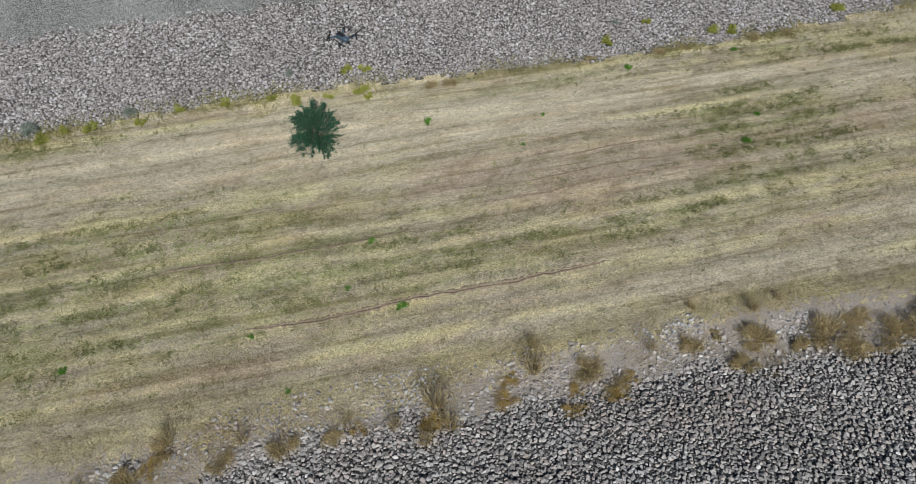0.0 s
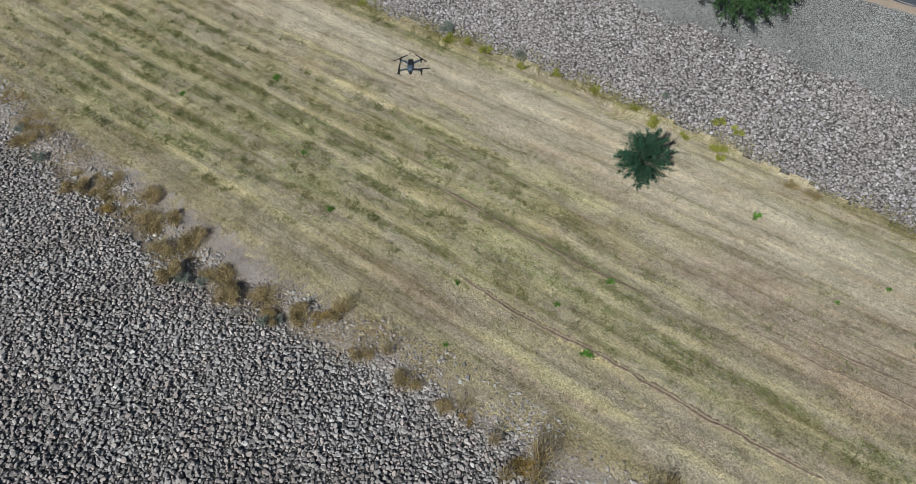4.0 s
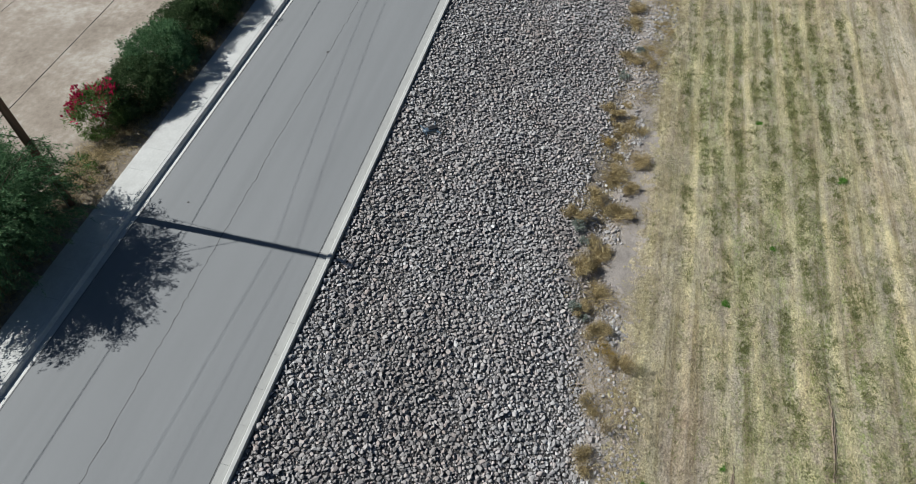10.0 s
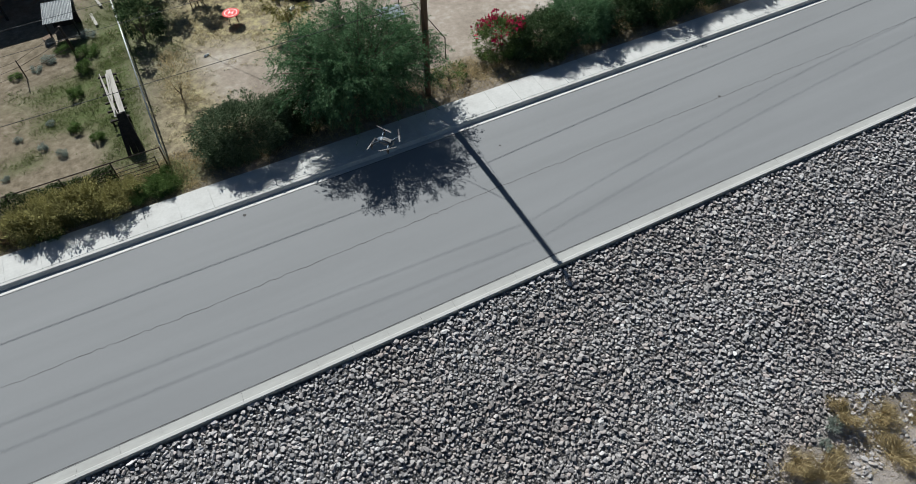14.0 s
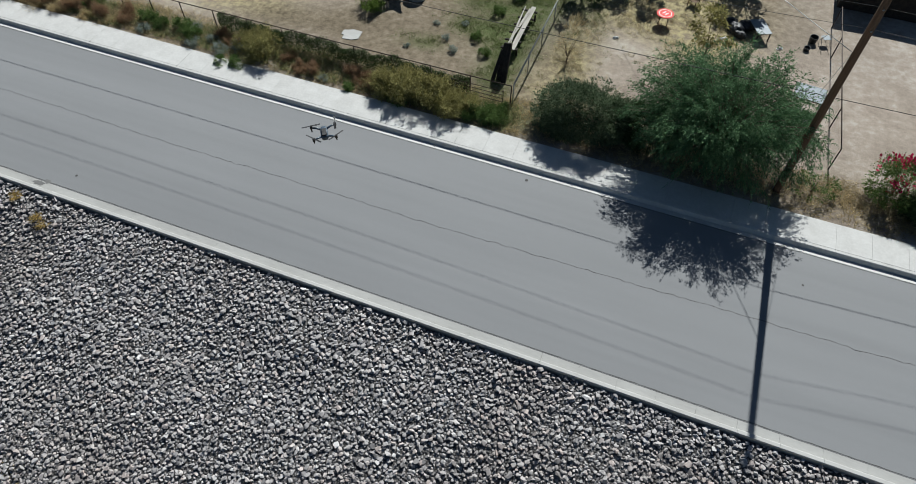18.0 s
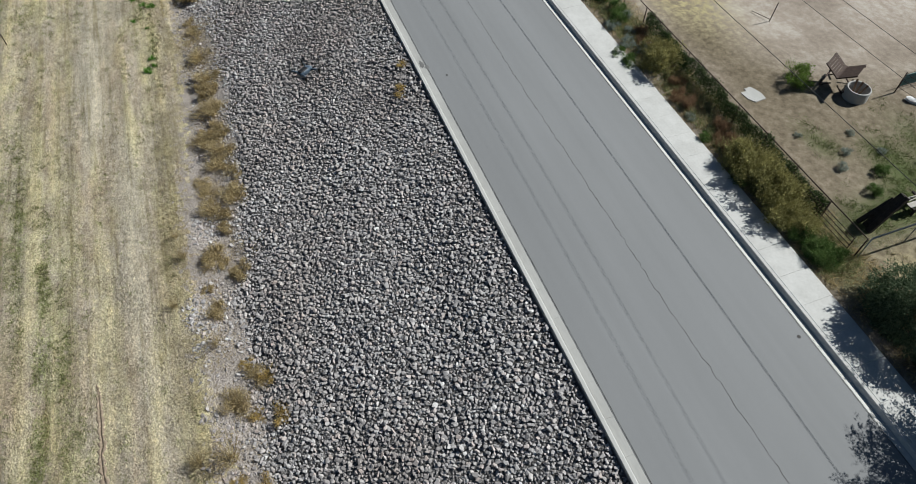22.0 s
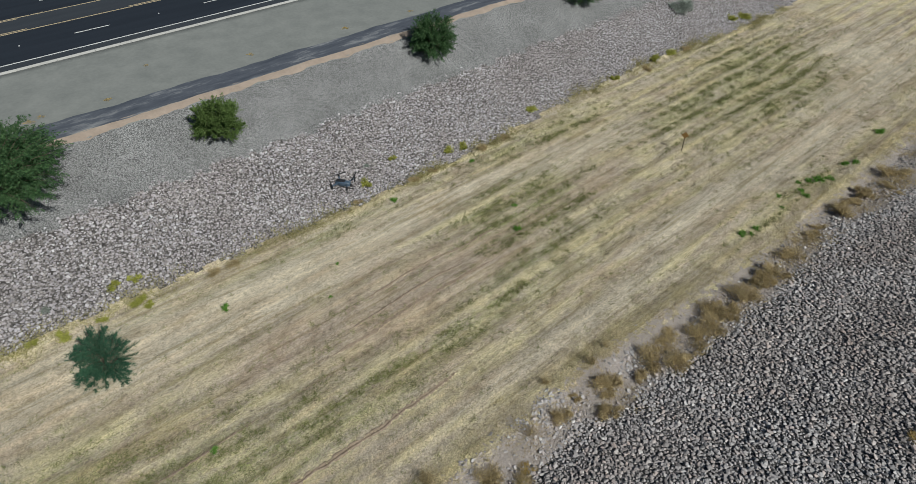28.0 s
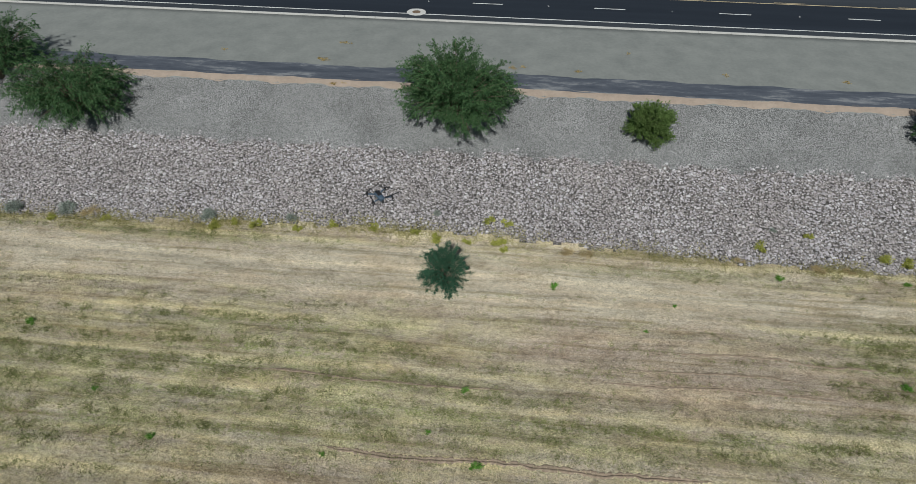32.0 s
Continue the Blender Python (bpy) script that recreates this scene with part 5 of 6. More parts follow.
def utility_pole():
    x, y, z0, top = -10.3, -21.0, 4.5, 17.4
    pole_post(x, y, z0, top, "tall brown wooden utility pole beside the sidewalk")
    pole_post(x + 83.5, y + 0.2, z0, top, "tall brown wooden utility pole farther along the street")
    for (dy, h, r, sag, dy2, nm, lab) in ((0.05, 10.62, 0.009, 0.9, -2.2, "power_line", "thin black overhead power line"), (0.05, 9.65, 0.009, 1.0, -2.2, "power_line", "thin black overhead power line"),
                                          (-0.3, 5.95, 0.015, 0.25, -1.4, "telephone_cable", "black overhead telephone cable")):
        line = empty(nm, pose(x, y + dy, z0 + h), lab, "cable")
        for x1, yo, s in ((-58.0, dy2 * 1.7, sag), (83.5, 0.2, sag * 0.8)):
            bm = bmesh.new()
            n = 24
            tube(bm, [(x1 * k / n, yo * k / n, -4 * s * (k / n) * (1 - k / n)) for k in range(n + 1)], r, 5)
            part("span", bm, M["wire"], line)
    drop = empty("service_drop", pose(x, y, z0 + 8.4), "thin grey service wire to a house", "cable")
    bm = bmesh.new()
    tube(bm, [(22 * k / 16, -34 * k / 16, -3.2 * k / 16 - 3.0 * (k / 16) * (1 - k / 16)) for k in range(17)], 0.016, 5)
    part("span", bm, M["galv"], drop)
    guy = empty("guy_wire", pose(x, y, z0), "taut guy wire anchored behind the pole", "cable")
    bm = bmesh.new()
    tube(bm, [(0, 0, 9.5), (-1.2, -7.5, 0.0)], 0.012, 5)
    part("strand", bm, M["galv"], guy)


utility_pole()


# ---- fences ----
def fence(x0, y0, x1, y1, height, spacing, label, mesh=True, mat="steel", vine=None):
    d = Vector((x1 - x0, y1 - y0, 0))
    L = d.length
    d.normalize()
    t = empty("fence", pose(x0, y0, 4.5), label, "fence")
    yaw = math.degrees(math.atan2(d.y, d.x))
    t.matrix_basis = pose(x0, y0, 4.5, 0, 0, yaw)
    n = max(1, round(L / spacing))
    post = bmesh.new()
    tube(post, [(0, 0, -0.2), (0, 0, height + 0.02)], 0.035, 7)
    me = bpy.data.meshes.new("post")
    post.to_mesh(me)
    post.free()
    me.materials.append(M[mat])
    for k in range(n + 1):
        part("post", me, None, t).location = (L * k / n, 0, 0)
    bm = bmesh.new()
    tube(bm, [(0, 0, height), (L, 0, height)], 0.03 if mat == "steel" else 0.045, 7)
    part("top_rail", bm, M[mat], t)
    if mesh:
        bm = bmesh.new()
        s, w = 0.16, 0.0024
        vs, fs = [], []
        m = int(L / s)
        for k in range(-int(height / s), m):
            for sg in (1, -1):
                xa, xb = (k * s, k * s + height) if sg > 0 else (k * s + height, k * s)
                za, zb = 0.03, height
                # clip to the fence's ends
                if max(xa, xb) <= 0 or min(xa, xb) >= L:
                    continue
                i = len(vs)
                pts = []
                for xx, zz in ((xa, za), (xb, zb)):
                    cl = min(max(xx, 0), L)
                    pts.append((cl, zz + (zb - za) * (cl - xx) / (xb - xa)))
                for (xx, zz) in pts:
                    vs += [(xx - w, 0, zz), (xx + w, 0, zz)]
                fs.append((i, i + 1, i + 3, i + 2))
        bm.free()
        part("chain_link", mesh_of("chain_link", vs, fs, M["galv"]), None, t, "galvanised chain-link mesh")
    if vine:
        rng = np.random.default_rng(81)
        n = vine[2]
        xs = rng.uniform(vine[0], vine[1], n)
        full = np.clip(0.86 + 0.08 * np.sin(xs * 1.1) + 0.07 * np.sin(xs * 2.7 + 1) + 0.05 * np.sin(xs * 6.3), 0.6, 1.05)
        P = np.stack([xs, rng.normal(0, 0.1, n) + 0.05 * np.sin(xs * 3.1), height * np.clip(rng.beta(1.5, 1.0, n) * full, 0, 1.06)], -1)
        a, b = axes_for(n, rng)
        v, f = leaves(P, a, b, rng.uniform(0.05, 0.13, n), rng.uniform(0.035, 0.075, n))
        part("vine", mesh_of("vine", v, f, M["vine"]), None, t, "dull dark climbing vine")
    return t


fence(4.6, -22.2, 64.0, -22.2, 1.35, 2.45, "chain-link fence with dark pipe posts, partly overgrown by vine", vine=(2.5, 19.5, 24000))
fence(4.5, -22.3, 4.55, -48.0, 1.45, 3.0, "chain-link fence with a pale top rail between two yards", mat="galv")
fence(-12.75, -23.6, -12.4, -37.0, 1.5, 3.3, "sagging chain-link fence beside the bare yard", mat="steel")


def rail_panel():
    """The low dark metal panel leaning along the fence."""
    t = empty("metal_gate_panel", pose(7.0, -22.05, 4.5, 0, 0, 0), "dark pipe livestock panel standing along the fence", "gate")
    for h in (0.25, 0.5, 0.75, 1.0):
        bm = bmesh.new()
        tube(bm, [(-2.0, 0.06, h), (2.4, 0.06, h)], 0.022, 6)
        part("rail", bm, M["steel"], t)
    for x in (-2.0, 0.2, 2.4):
        bm = bmesh.new()
        tube(bm, [(x, 0.06, 0), (x, 0.06, 1.1)], 0.026, 6)
        part("upright", bm, M["steel"], t)


rail_panel()


# ---- things in the yards ----
def timber_stack():
    t = empty("timber_stack", pose(5.85, -23.9, 4.5), "dark burnt timbers leaning against a rack of planks", "timber")
    for k, (dx, dy, w, h, lean) in enumerate(((-0.25, 0.0, 0.28, 2.3, 33), (0.1, -0.15, 0.3, 2.2, 28), (0.42, 0.05, 0.22, 1.9, 36))):
        part("timber", boxed(-w / 2, -0.12, 0, w / 2, 0.12, h, pose(dx, dy, 0, lean, 4 - 6 * k, 0), 0.02), M["darkwood"], t)
    p = empty("plank_rack", pose(6.15, -28.5, 4.5), "pale weathered planks stacked on cross timbers", "timber")
    for k in range(6):
        part("crossbar", boxed(-0.52, -0.05, 0.5, 0.52, 0.05, 0.6, pose(0, -2.2 + 0.85 * k, 0, 0, 0, 4 * (k % 2) - 2)), M["darkwood"], p, "dark crossbar")
    for k, (x, w, l, z, a) in enumerate(((-0.2, 0.3, 4.8, 0.62, 1), (0.1, 0.1, 4.2, 0.63, -2), (0.26, 0.07, 3.6, 0.62, 3), (0.02, 0.06, 3.9, 0.69, -4), (0.18, 0.05, 4.4, 0.67, 5))):
        part("plank", boxed(-w / 2, -l / 2, 0, w / 2, l / 2, 0.045, pose(x, -0.2, z, 0, 0, a), 0.008), M["greywood"], p)
    for x in (-0.44, 0.44):
        for y in (-2.0, 1.8):
            part("leg", boxed(x - 0.05, y - 0.05, 0, x + 0.05, y + 0.05, 0.5), M["darkwood"], p)


timber_stack()


def planter():
    t = empty("concrete_ring_planter", pose(14.0, -30.3, 4.48), "pale concrete well ring with scrap boards inside", "planter")
    t.scale = (0.7, 0.7, 0.72)
    bm = bmesh.new()
    n = 32
    prof = [(1.0, 0.0), (0.98, 0.92), (0.95, 0.98), (0.86, 0.98), (0.84, 0.9), (0.84, 0.1)]
    rings = [[bm.verts.new((r * math.cos(2 * math.pi * k / n), r * math.sin(2 * math.pi * k / n), h)) for k in range(n)] for r, h in prof]
    for a, b in zip(rings, rings[1:]):
        for k in range(n):
            bm.faces.new((a[k], a[(k + 1) % n], b[(k + 1) % n], b[k])).smooth = True
    bm.faces.new(rings[-1])
    part("ring", bm, M["gutter"], t)
    for k in range(3):
        part("board", boxed(-0.08, -0.03, 0, 0.08, 0.03, 1.3, pose(-0.15 + 0.2 * k, 0.1, 0.15, 14, -18 + 14 * k, 30)), M["brownwood"], t, "brown scrap board")
    p = empty("well_roof", pose(15.3, -30.0, 4.48, 0, 0, 118), "dark brown slatted roof off a well, fallen beside the concrete ring", "well roof")
    for side in (-1, 1):
        m = pose(0, 0, 0.92, side * 34, 0, 0)
        for k in range(6):
            y0 = side * (0.05 + 0.17 * k)
            part("roof_board", boxed(-0.72, min(y0, y0 + side * 0.15), -0.012, 0.72, max(y0, y0 + side * 0.166), 0.012, m @ pose(0, 0, 0, 0, 0, 0.6 * (k % 3 - 1)), 0.004), M["stainedwood"], p)
        for x in (-0.6, 0.6):
            part("rafter", boxed(x - 0.035, -0.02 if side > 0 else -1.06, -0.1, x + 0.035, 1.06 if side > 0 else 0.02, -0.014, m), M["stainedwood"], p)
            part("post", boxed(x - 0.045, side * 0.68 - 0.045, 0, x + 0.045, side * 0.68 + 0.045, 0.44), M["stainedwood"], p)
            part("brace", boxed(-0.03, -0.03, 0, 0.03, 0.03, 0.6, pose(x, side * 0.66, 0.05, side * 52, 0, 0)), M["stainedwood"], p)
        part("crossbeam", boxed(-0.75, side * 0.68 - 0.04, 0.24, 0.75, side * 0.68 + 0.04, 0.32), M["stainedwood"], p)
    part("ridge_beam", boxed(-0.78, -0.05, 0.89, 0.78, 0.05, 0.97, None, 0.01), M["stainedwood"], p)


M["stainedwood"] = simple("dark_stained_boards", (0.035, 0.022, 0.018), (0.09, 0.058, 0.045), 6, 0.8)
planter()


def landing_table():
    t = empty("round_table", pose(-2.1, -33.5, 4.5), "small table covered by a round red landing pad", "table")
    bm = bmesh.new()
    bmesh.ops.create_cone(bm, cap_ends=True, segments=36, radius1=0.56, radius2=0.55, depth=0.03, matrix=pose(0, 0, 0.68))
    part("pad", bm, M["red"], t, "round red fabric pad")
    bm = bmesh.new()
    n = 36
    ro, ri = 0.42, 0.38
    a = [bm.verts.new((ro * math.cos(2 * math.pi * k / n), ro * math.sin(2 * math.pi * k / n), 0.699)) for k in range(n)]
    b = [bm.verts.new((ri * math.cos(2 * math.pi * k / n), ri * math.sin(2 * math.pi * k / n), 0.699)) for k in range(n)]
    for k in range(n):
        bm.faces.new((a[k], a[(k + 1) % n], b[(k + 1) % n], b[k]))
    part("ring_mark", bm, M["white"], t, "white ring printed on the pad")
    cu = bpy.data.curves.new("letter", "FONT")
    cu.body, cu.size, cu.align_x, cu.align_y, cu.extrude = "H", 0.5, "CENTER", "CENTER", 0.002
    tmp = new("letter_tmp", cu)
    me = bpy.data.meshes.new_from_object(tmp.evaluated_get(bpy.context.evaluated_depsgraph_get()))
    bpy.data.objects.remove(tmp)
    me.materials.clear()
    me.materials.append(M["white"])
    ob = part("letter", me, M["white"], t, "white letter on the pad")
    ob.matrix_basis = pose(0, 0, 0.701, 0, 0, 150)
    for k in range(4):
        bm = bmesh.new()
        c, s = math.cos(0.8 + k * math.pi / 2), math.sin(0.8 + k * math.pi / 2)
        tube(bm, [(0.3 * c, 0.3 * s, 0.67), (0.42 * c, 0.42 * s, 0.0)], 0.018, 6)
        part("leg", bm, M["steel"], t)


landing_table()


def chair(x, y, yaw, label):
    t = empty("garden_chair", pose(x, y, 4.5, 0, 0, yaw), label, "chair")
    for k in range(5):
        part("seat_slat", boxed(-0.28, -0.28 + 0.115 * k, 0.42, 0.28, -0.19 + 0.115 * k, 0.445), M["brownwood"], t)
    for k in range(6):
        part("back_slat", boxed(-0.27 + 0.09 * k, -0.02, 0.45, -0.2 + 0.09 * k, 0.01, 1.0, pose(0, 0.3, 0, -14, 0, 0)), M["greywood"], t)
    for sx in (-0.26, 0.26):
        for sy in (-0.25, 0.26):
            part("leg", boxed(sx - 0.025, sy - 0.025, 0, sx + 0.025, sy + 0.025, 0.43), M["brownwood"], t)
        part("armrest", boxed(sx - 0.04, -0.28, 0.62, sx + 0.04, 0.3, 0.65), M["brownwood"], t)


chair(-3.6, -36.2, 160, "slatted wooden garden chair on dry ground")
chair(-0.4, -36.6, 60, "old slatted garden chair under the trees")


def bench():
    t = empty("upturned_metal_table", pose(-8.0, -34.4, 4.5, 0, 0, 25), "pale metal table top on dark scrap", "table")
    part("tabletop", boxed(-0.45, -0.8, 0.6, 0.45, 0.8, 0.64, None, 0.01), M["bluegrey"], t)
    for x in (-0.38, 0.38):
        for y in (-0.7, 0.7):
            part("leg", boxed(x - 0.03, y - 0.03, 0, x + 0.03, y + 0.03, 0.6), M["steel"], t)


bench()


def rubbish_sacks():
    """Filled black sacks heaped in the shade beside the table."""
    rng = np.random.default_rng(83)
    for x, y, r in ((-6.6, -34.3, 0.52), (-7.1, -34.8, 0.46), (-6.2, -34.9, 0.44), (-6.9, -33.8, 0.36), (-7.5, -35.2, 0.42)):
        bm = bmesh.new()
        bmesh.ops.create_icosphere(bm, subdivisions=3, radius=r, matrix=Matrix.Diagonal((1.15, 0.95, 0.72, 1)))
        seed = Vector(rng.uniform(0, 50, 3))
        for v in bm.verts:
            v.co *= 1 + 0.35 * noise.noise(v.co * 3.1 + seed) + 0.18 * noise.noise(v.co * 8 + seed)
            v.co.z = max(v.co.z, -0.42 * r)
        ob = part("rubbish_sack", bm, M["black"], None)
        ob.matrix_basis = pose(x, y, float(ground_z(x, y)) + 0.4 * r, 0, 0, float(rng.uniform(0, 360)))
        tagged(ob, "filled black plastic sack heaped beside the table", "sack", "black sacks by the table")


rubbish_sacks()


def dog_house():
    t = empty("dog_house", pose(33.5, -33.8, 4.5, 0, 0, -10), "small wooden dog house with a blue-grey roof", "dog house")
    part("wall", boxed(-0.7, -0.9, 0, 0.7, 0.9, 0.95, None, 0.01), M["brownwood"], t)
    bm = bmesh.new()
    pts = [(-0.95, 0.85), (0, 1.5), (0.95, 0.85), (0.95, 0.92), (0, 1.58), (-0.95, 0.92)]
    a = [bm.verts.new((p, -1.05, q)) for p, q in pts]
    b = [bm.verts.new((p, 1.05, q)) for p, q in pts]
    bm.faces.new(a)
    bm.faces.new(b[::-1])
    for k in range(6):
        bm.faces.new((a[k], b[k], b[(k + 1) % 6], a[(k + 1) % 6]))
    bmesh.ops.recalc_face_normals(bm, faces=bm.faces)
    part("roof", bm, M["bluegrey"], t, "blue-grey sheet roof")
    # black plate on the uncut wall stands for the shade inside an entrance
    part("black_door_plate", boxed(-0.25, 0.895, 0.1, 0.25, 0.91, 0.7), M["black"], t, "flat black plate in place of a shaded opening")


dog_house()


def clothes_post():
    t = empty("leaning_post", pose(32.5, -29.6, 4.5, 0, 12, 0), "thin leaning metal stake in the bare yard", "post")
    bm = bmesh.new()
    tube(bm, [(0, 0, -0.1), (0, 0, 1.8)], 0.03, 6)
    part("rod", bm, M["steel"], t)


clothes_post()


def slab():
    bm = bmesh.new()
    o = [(-0.75, -0.55), (-0.1, -0.7), (0.7, -0.5), (0.75, 0.0), (0.5, 0.1), (0.55, 0.55), (-0.2, 0.6), (-0.7, 0.35)]
    a = [bm.verts.new((x, y, 0.0)) for x, y in o]
    b = [bm.verts.new((x * 0.98, y * 0.98, 0.1)) for x, y in o]
    bm.faces.new(a[::-1])
    bm.faces.new(b)
    for k in range(len(o)):
        bm.faces.new((a[k], a[(k + 1) % len(o)], b[(k + 1) % len(o)], b[k]))
    ob = part("concrete_slab", bm, M["kerbtop"], None)
    ob.matrix_basis = pose(16.2, -24.8, 4.45, 0, 0, 10) @ Matrix.Diagonal((0.85, 0.85, 0.6, 1))
    tagged(ob, "broken pale concrete slab lying in the yard", "slab")


M["lime"] = m_foliage("lime_leaf", (0.09, 0.15, 0.03), (0.24, 0.33, 0.08))
slab()

LIME = bush_kind("lime_green_shrub", "rounded lime-green shrub alone in the bare yard", "shrub", M["lime"], 210, 500, 0.85, 0.95, 0.9, 0.02, 1, leafy=(260, 0.085))
plant(LIME, 0, 16.35, -28.0, 1.15)
for k, (x, y, s, kd) in enumerate([(9.5, -25.5, .6, BLUE), (10.4, -26.6, .55, BLUE), (8.6, -27.3, .6, GREENB), (9.8, -28.5, .5, BLUE), (11.5, -27.9, .45, BLUE), (7.6, -26.0, .6, GREENB), (8.2, -30.5, .7, GREENB), (12.4, -25.0, .4, BLUE), (7.3, -32.6, .8, GREENB)]):
    plant(kd, k, x, y, s)
tree("sapling", "bare grey sapling beside the fence", "tree", 2.6, -27.2, 1.6, (0.9, 0.9, 1.1), M["drytwig"], 91, 160, 4, 0.1, (0.35, 0.06), 0.05, 7, "yard trees", droop=-0.5)
tree("yard_tree", "small dark green fruit tree in the yard", "tree", -6.8, -38.4, 2.4, (1.9, 1.8, 1.7), M["hedge"], 92, 420, 9, 0.13, (0.22, 0.4), 0.08, 6, "yard trees")
tree("yard_tree", "sparse olive-green young tree in the yard", "tree", -5.2, -31.0, 2.0, (1.3, 1.3, 1.1), M["olive"], 93, 200, 7, 0.13, (0.2, 0.35), 0.06, 6, "yard trees")
tree("yard_tree", "small dark green fruit tree in the yard", "tree", 1.8, -39.6, 2.4, (2.2, 2.1, 1.7), M["hedge"], 94, 420, 9, 0.13, (0.22, 0.4), 0.08, 6, "yard trees")
tree("yard_tree", "young light green tree in the yard", "tree", -0.9, -36.9, 1.9, (1.0, 1.0, 1.0), M["leaf_y"], 95, 170, 7, 0.11, (0.2, 0.4), 0.05, 6, "yard trees")
tree("yard_tree", "bushy dark green tree against the fence", "tree", 3.4, -34.2, 1.5, (1.4, 1.5, 1.3), M["hedge"], 96, 260, 8, 0.13, (0.22, 0.35), 0.06, 6, "yard trees")


# ---- animal pen and sheds at the back of the yards ----
def animal_pen():
    t = empty("wire_pen_fence", pose(13.5, -32.8, 4.5), "rusty wire pen fence with dark leaning posts", "fence")
    corners = ((0, 0, 1.5), (-2.9, -0.8, 1.3), (-5.9, -1.8, 2.1), (0.3, -4.6, 1.5), (0.7, -8.6, 1.5))
    for k, (x, y, h) in enumerate(corners):
        bm = bmesh.new()
        w = 0.09 if k == 2 else 0.04
        tube(bm, [(x, y, -0.2), (x + 0.1 * (k == 2), y + 0.05, h)], [w, w * 0.8], 7)
        part("post", bm, M["steel"], t)
    for a, b in ((0, 1), (1, 2), (0, 3), (3, 4)):
        for f in (0.3, 0.62, 0.92):
            bm = bmesh.new()
            (xa, ya, ha), (xb, yb, hb) = corners[a], corners[b]
            tube(bm, [(xa, ya, ha * f), ((xa + xb) / 2, (ya + yb) / 2, (ha + hb) / 2 * f - 0.05), (xb, yb, hb * f)], 0.014, 5)
            part("wire", bm, M["steel"], t)
    bm = bmesh.new()
    box(bm, 0.28, -4.5, 0.1, 0.32, -0.6, 0.95)
    part("cloth", bm, M["teal"], t, "faded teal shade cloth")


M["teal"] = simple("faded_teal_cloth", (0.05, 0.12, 0.125), (0.12, 0.22, 0.22), 6, 0.85)
M["blue_sheet"] = simple("blue_painted_sheet", (0.05, 0.13, 0.27), (0.10, 0.21, 0.38), 3, 0.5)
animal_pen()


def corrugated(bm, x0, x1, y0, y1, z0, z1, pitch=0.09, rise=0.02):
    """A wavy sheet that slopes from (y0, z0) to (y1, z1), with a little thickness."""
    n = max(8, int((x1 - x0) / pitch * 4))
    rows = []
    for y, z in ((y0, z0), (y1, z1)):
        for dz in (0, -0.012):
            rows.append([bm.verts.new((x0 + (x1 - x0) * k / n, y, z + dz + rise * math.sin(k * math.pi / 2))) for k in range(n + 1)])
    for a, b in ((rows[0], rows[2]), (rows[3], rows[1]), (rows[1], rows[0]), (rows[2], rows[3])):
        for k in range(n):
            bm.faces.new((a[k], a[k + 1], b[k + 1], b[k]))
    return bm


def pen_shed():
    # added shed, itself unseen; its roof casts the shade behind the pen
    t = empty("added_shed", pose(11.0, -42.6, 4.5), "dark open shed added to cast shade behind the wire pen", "shed")
    part("roof", corrugated(bmesh.new(), -4.0, 4.2, -2.6, 2.2, 2.35, 2.7), M["rust"], t, "rusty corrugated roof")
    part("back_wall", boxed(-3.9, -2.5, 0, 4.1, -2.4, 2.33), M["darkwood"], t)
    for x in (-3.8, 0.1, 4.0):
        part("post", boxed(x - 0.06, 2.0, 0, x + 0.06, 2.12, 2.64), M["darkwood"], t)
        part("rafter", boxed(x - 0.05, -2.5, 2.2, x + 0.05, 2.1, 2.3), M["darkwood"], t)
    c = empty("lean_to_shelter", pose(7.75, -37.3, 4.5, 0, 0, -8), "low shelter with a pale corrugated sheet on dark posts", "shelter")
    part("sheet", corrugated(bmesh.new(), -0.9, 0.9, -0.9, 0.9, 1.75, 1.35), M["galv"], c, "pale bent corrugated sheet")
    for x in (-0.8, 0.8):
        for y, h in ((-0.8, 1.68), (0.75, 1.33)):
            part("post", boxed(x - 0.04, y - 0.04, 0, x + 0.04, y + 0.04, h), M["darkwood"], c)
    part("side_panel", boxed(-0.85, -0.86, 0.0, 0.85, -0.83, 1.5), M["darkwood"], c)
    b = empty("crate", pose(8.9, -36.6, 4.5, 0, 0, 24), "small pale wooden crate at the edge of the shade", "crate")
    for k in range(3):
        part("slat", boxed(-0.26, -0.2, 0.03 + 0.13 * k, 0.26, 0.2, 0.13 + 0.13 * k, None, 0.008), M["greywood"], b)
    part("lid", boxed(-0.28, -0.22, 0.41, 0.28, 0.22, 0.44, None, 0.006), M["brownwood"], b)


pen_shed()


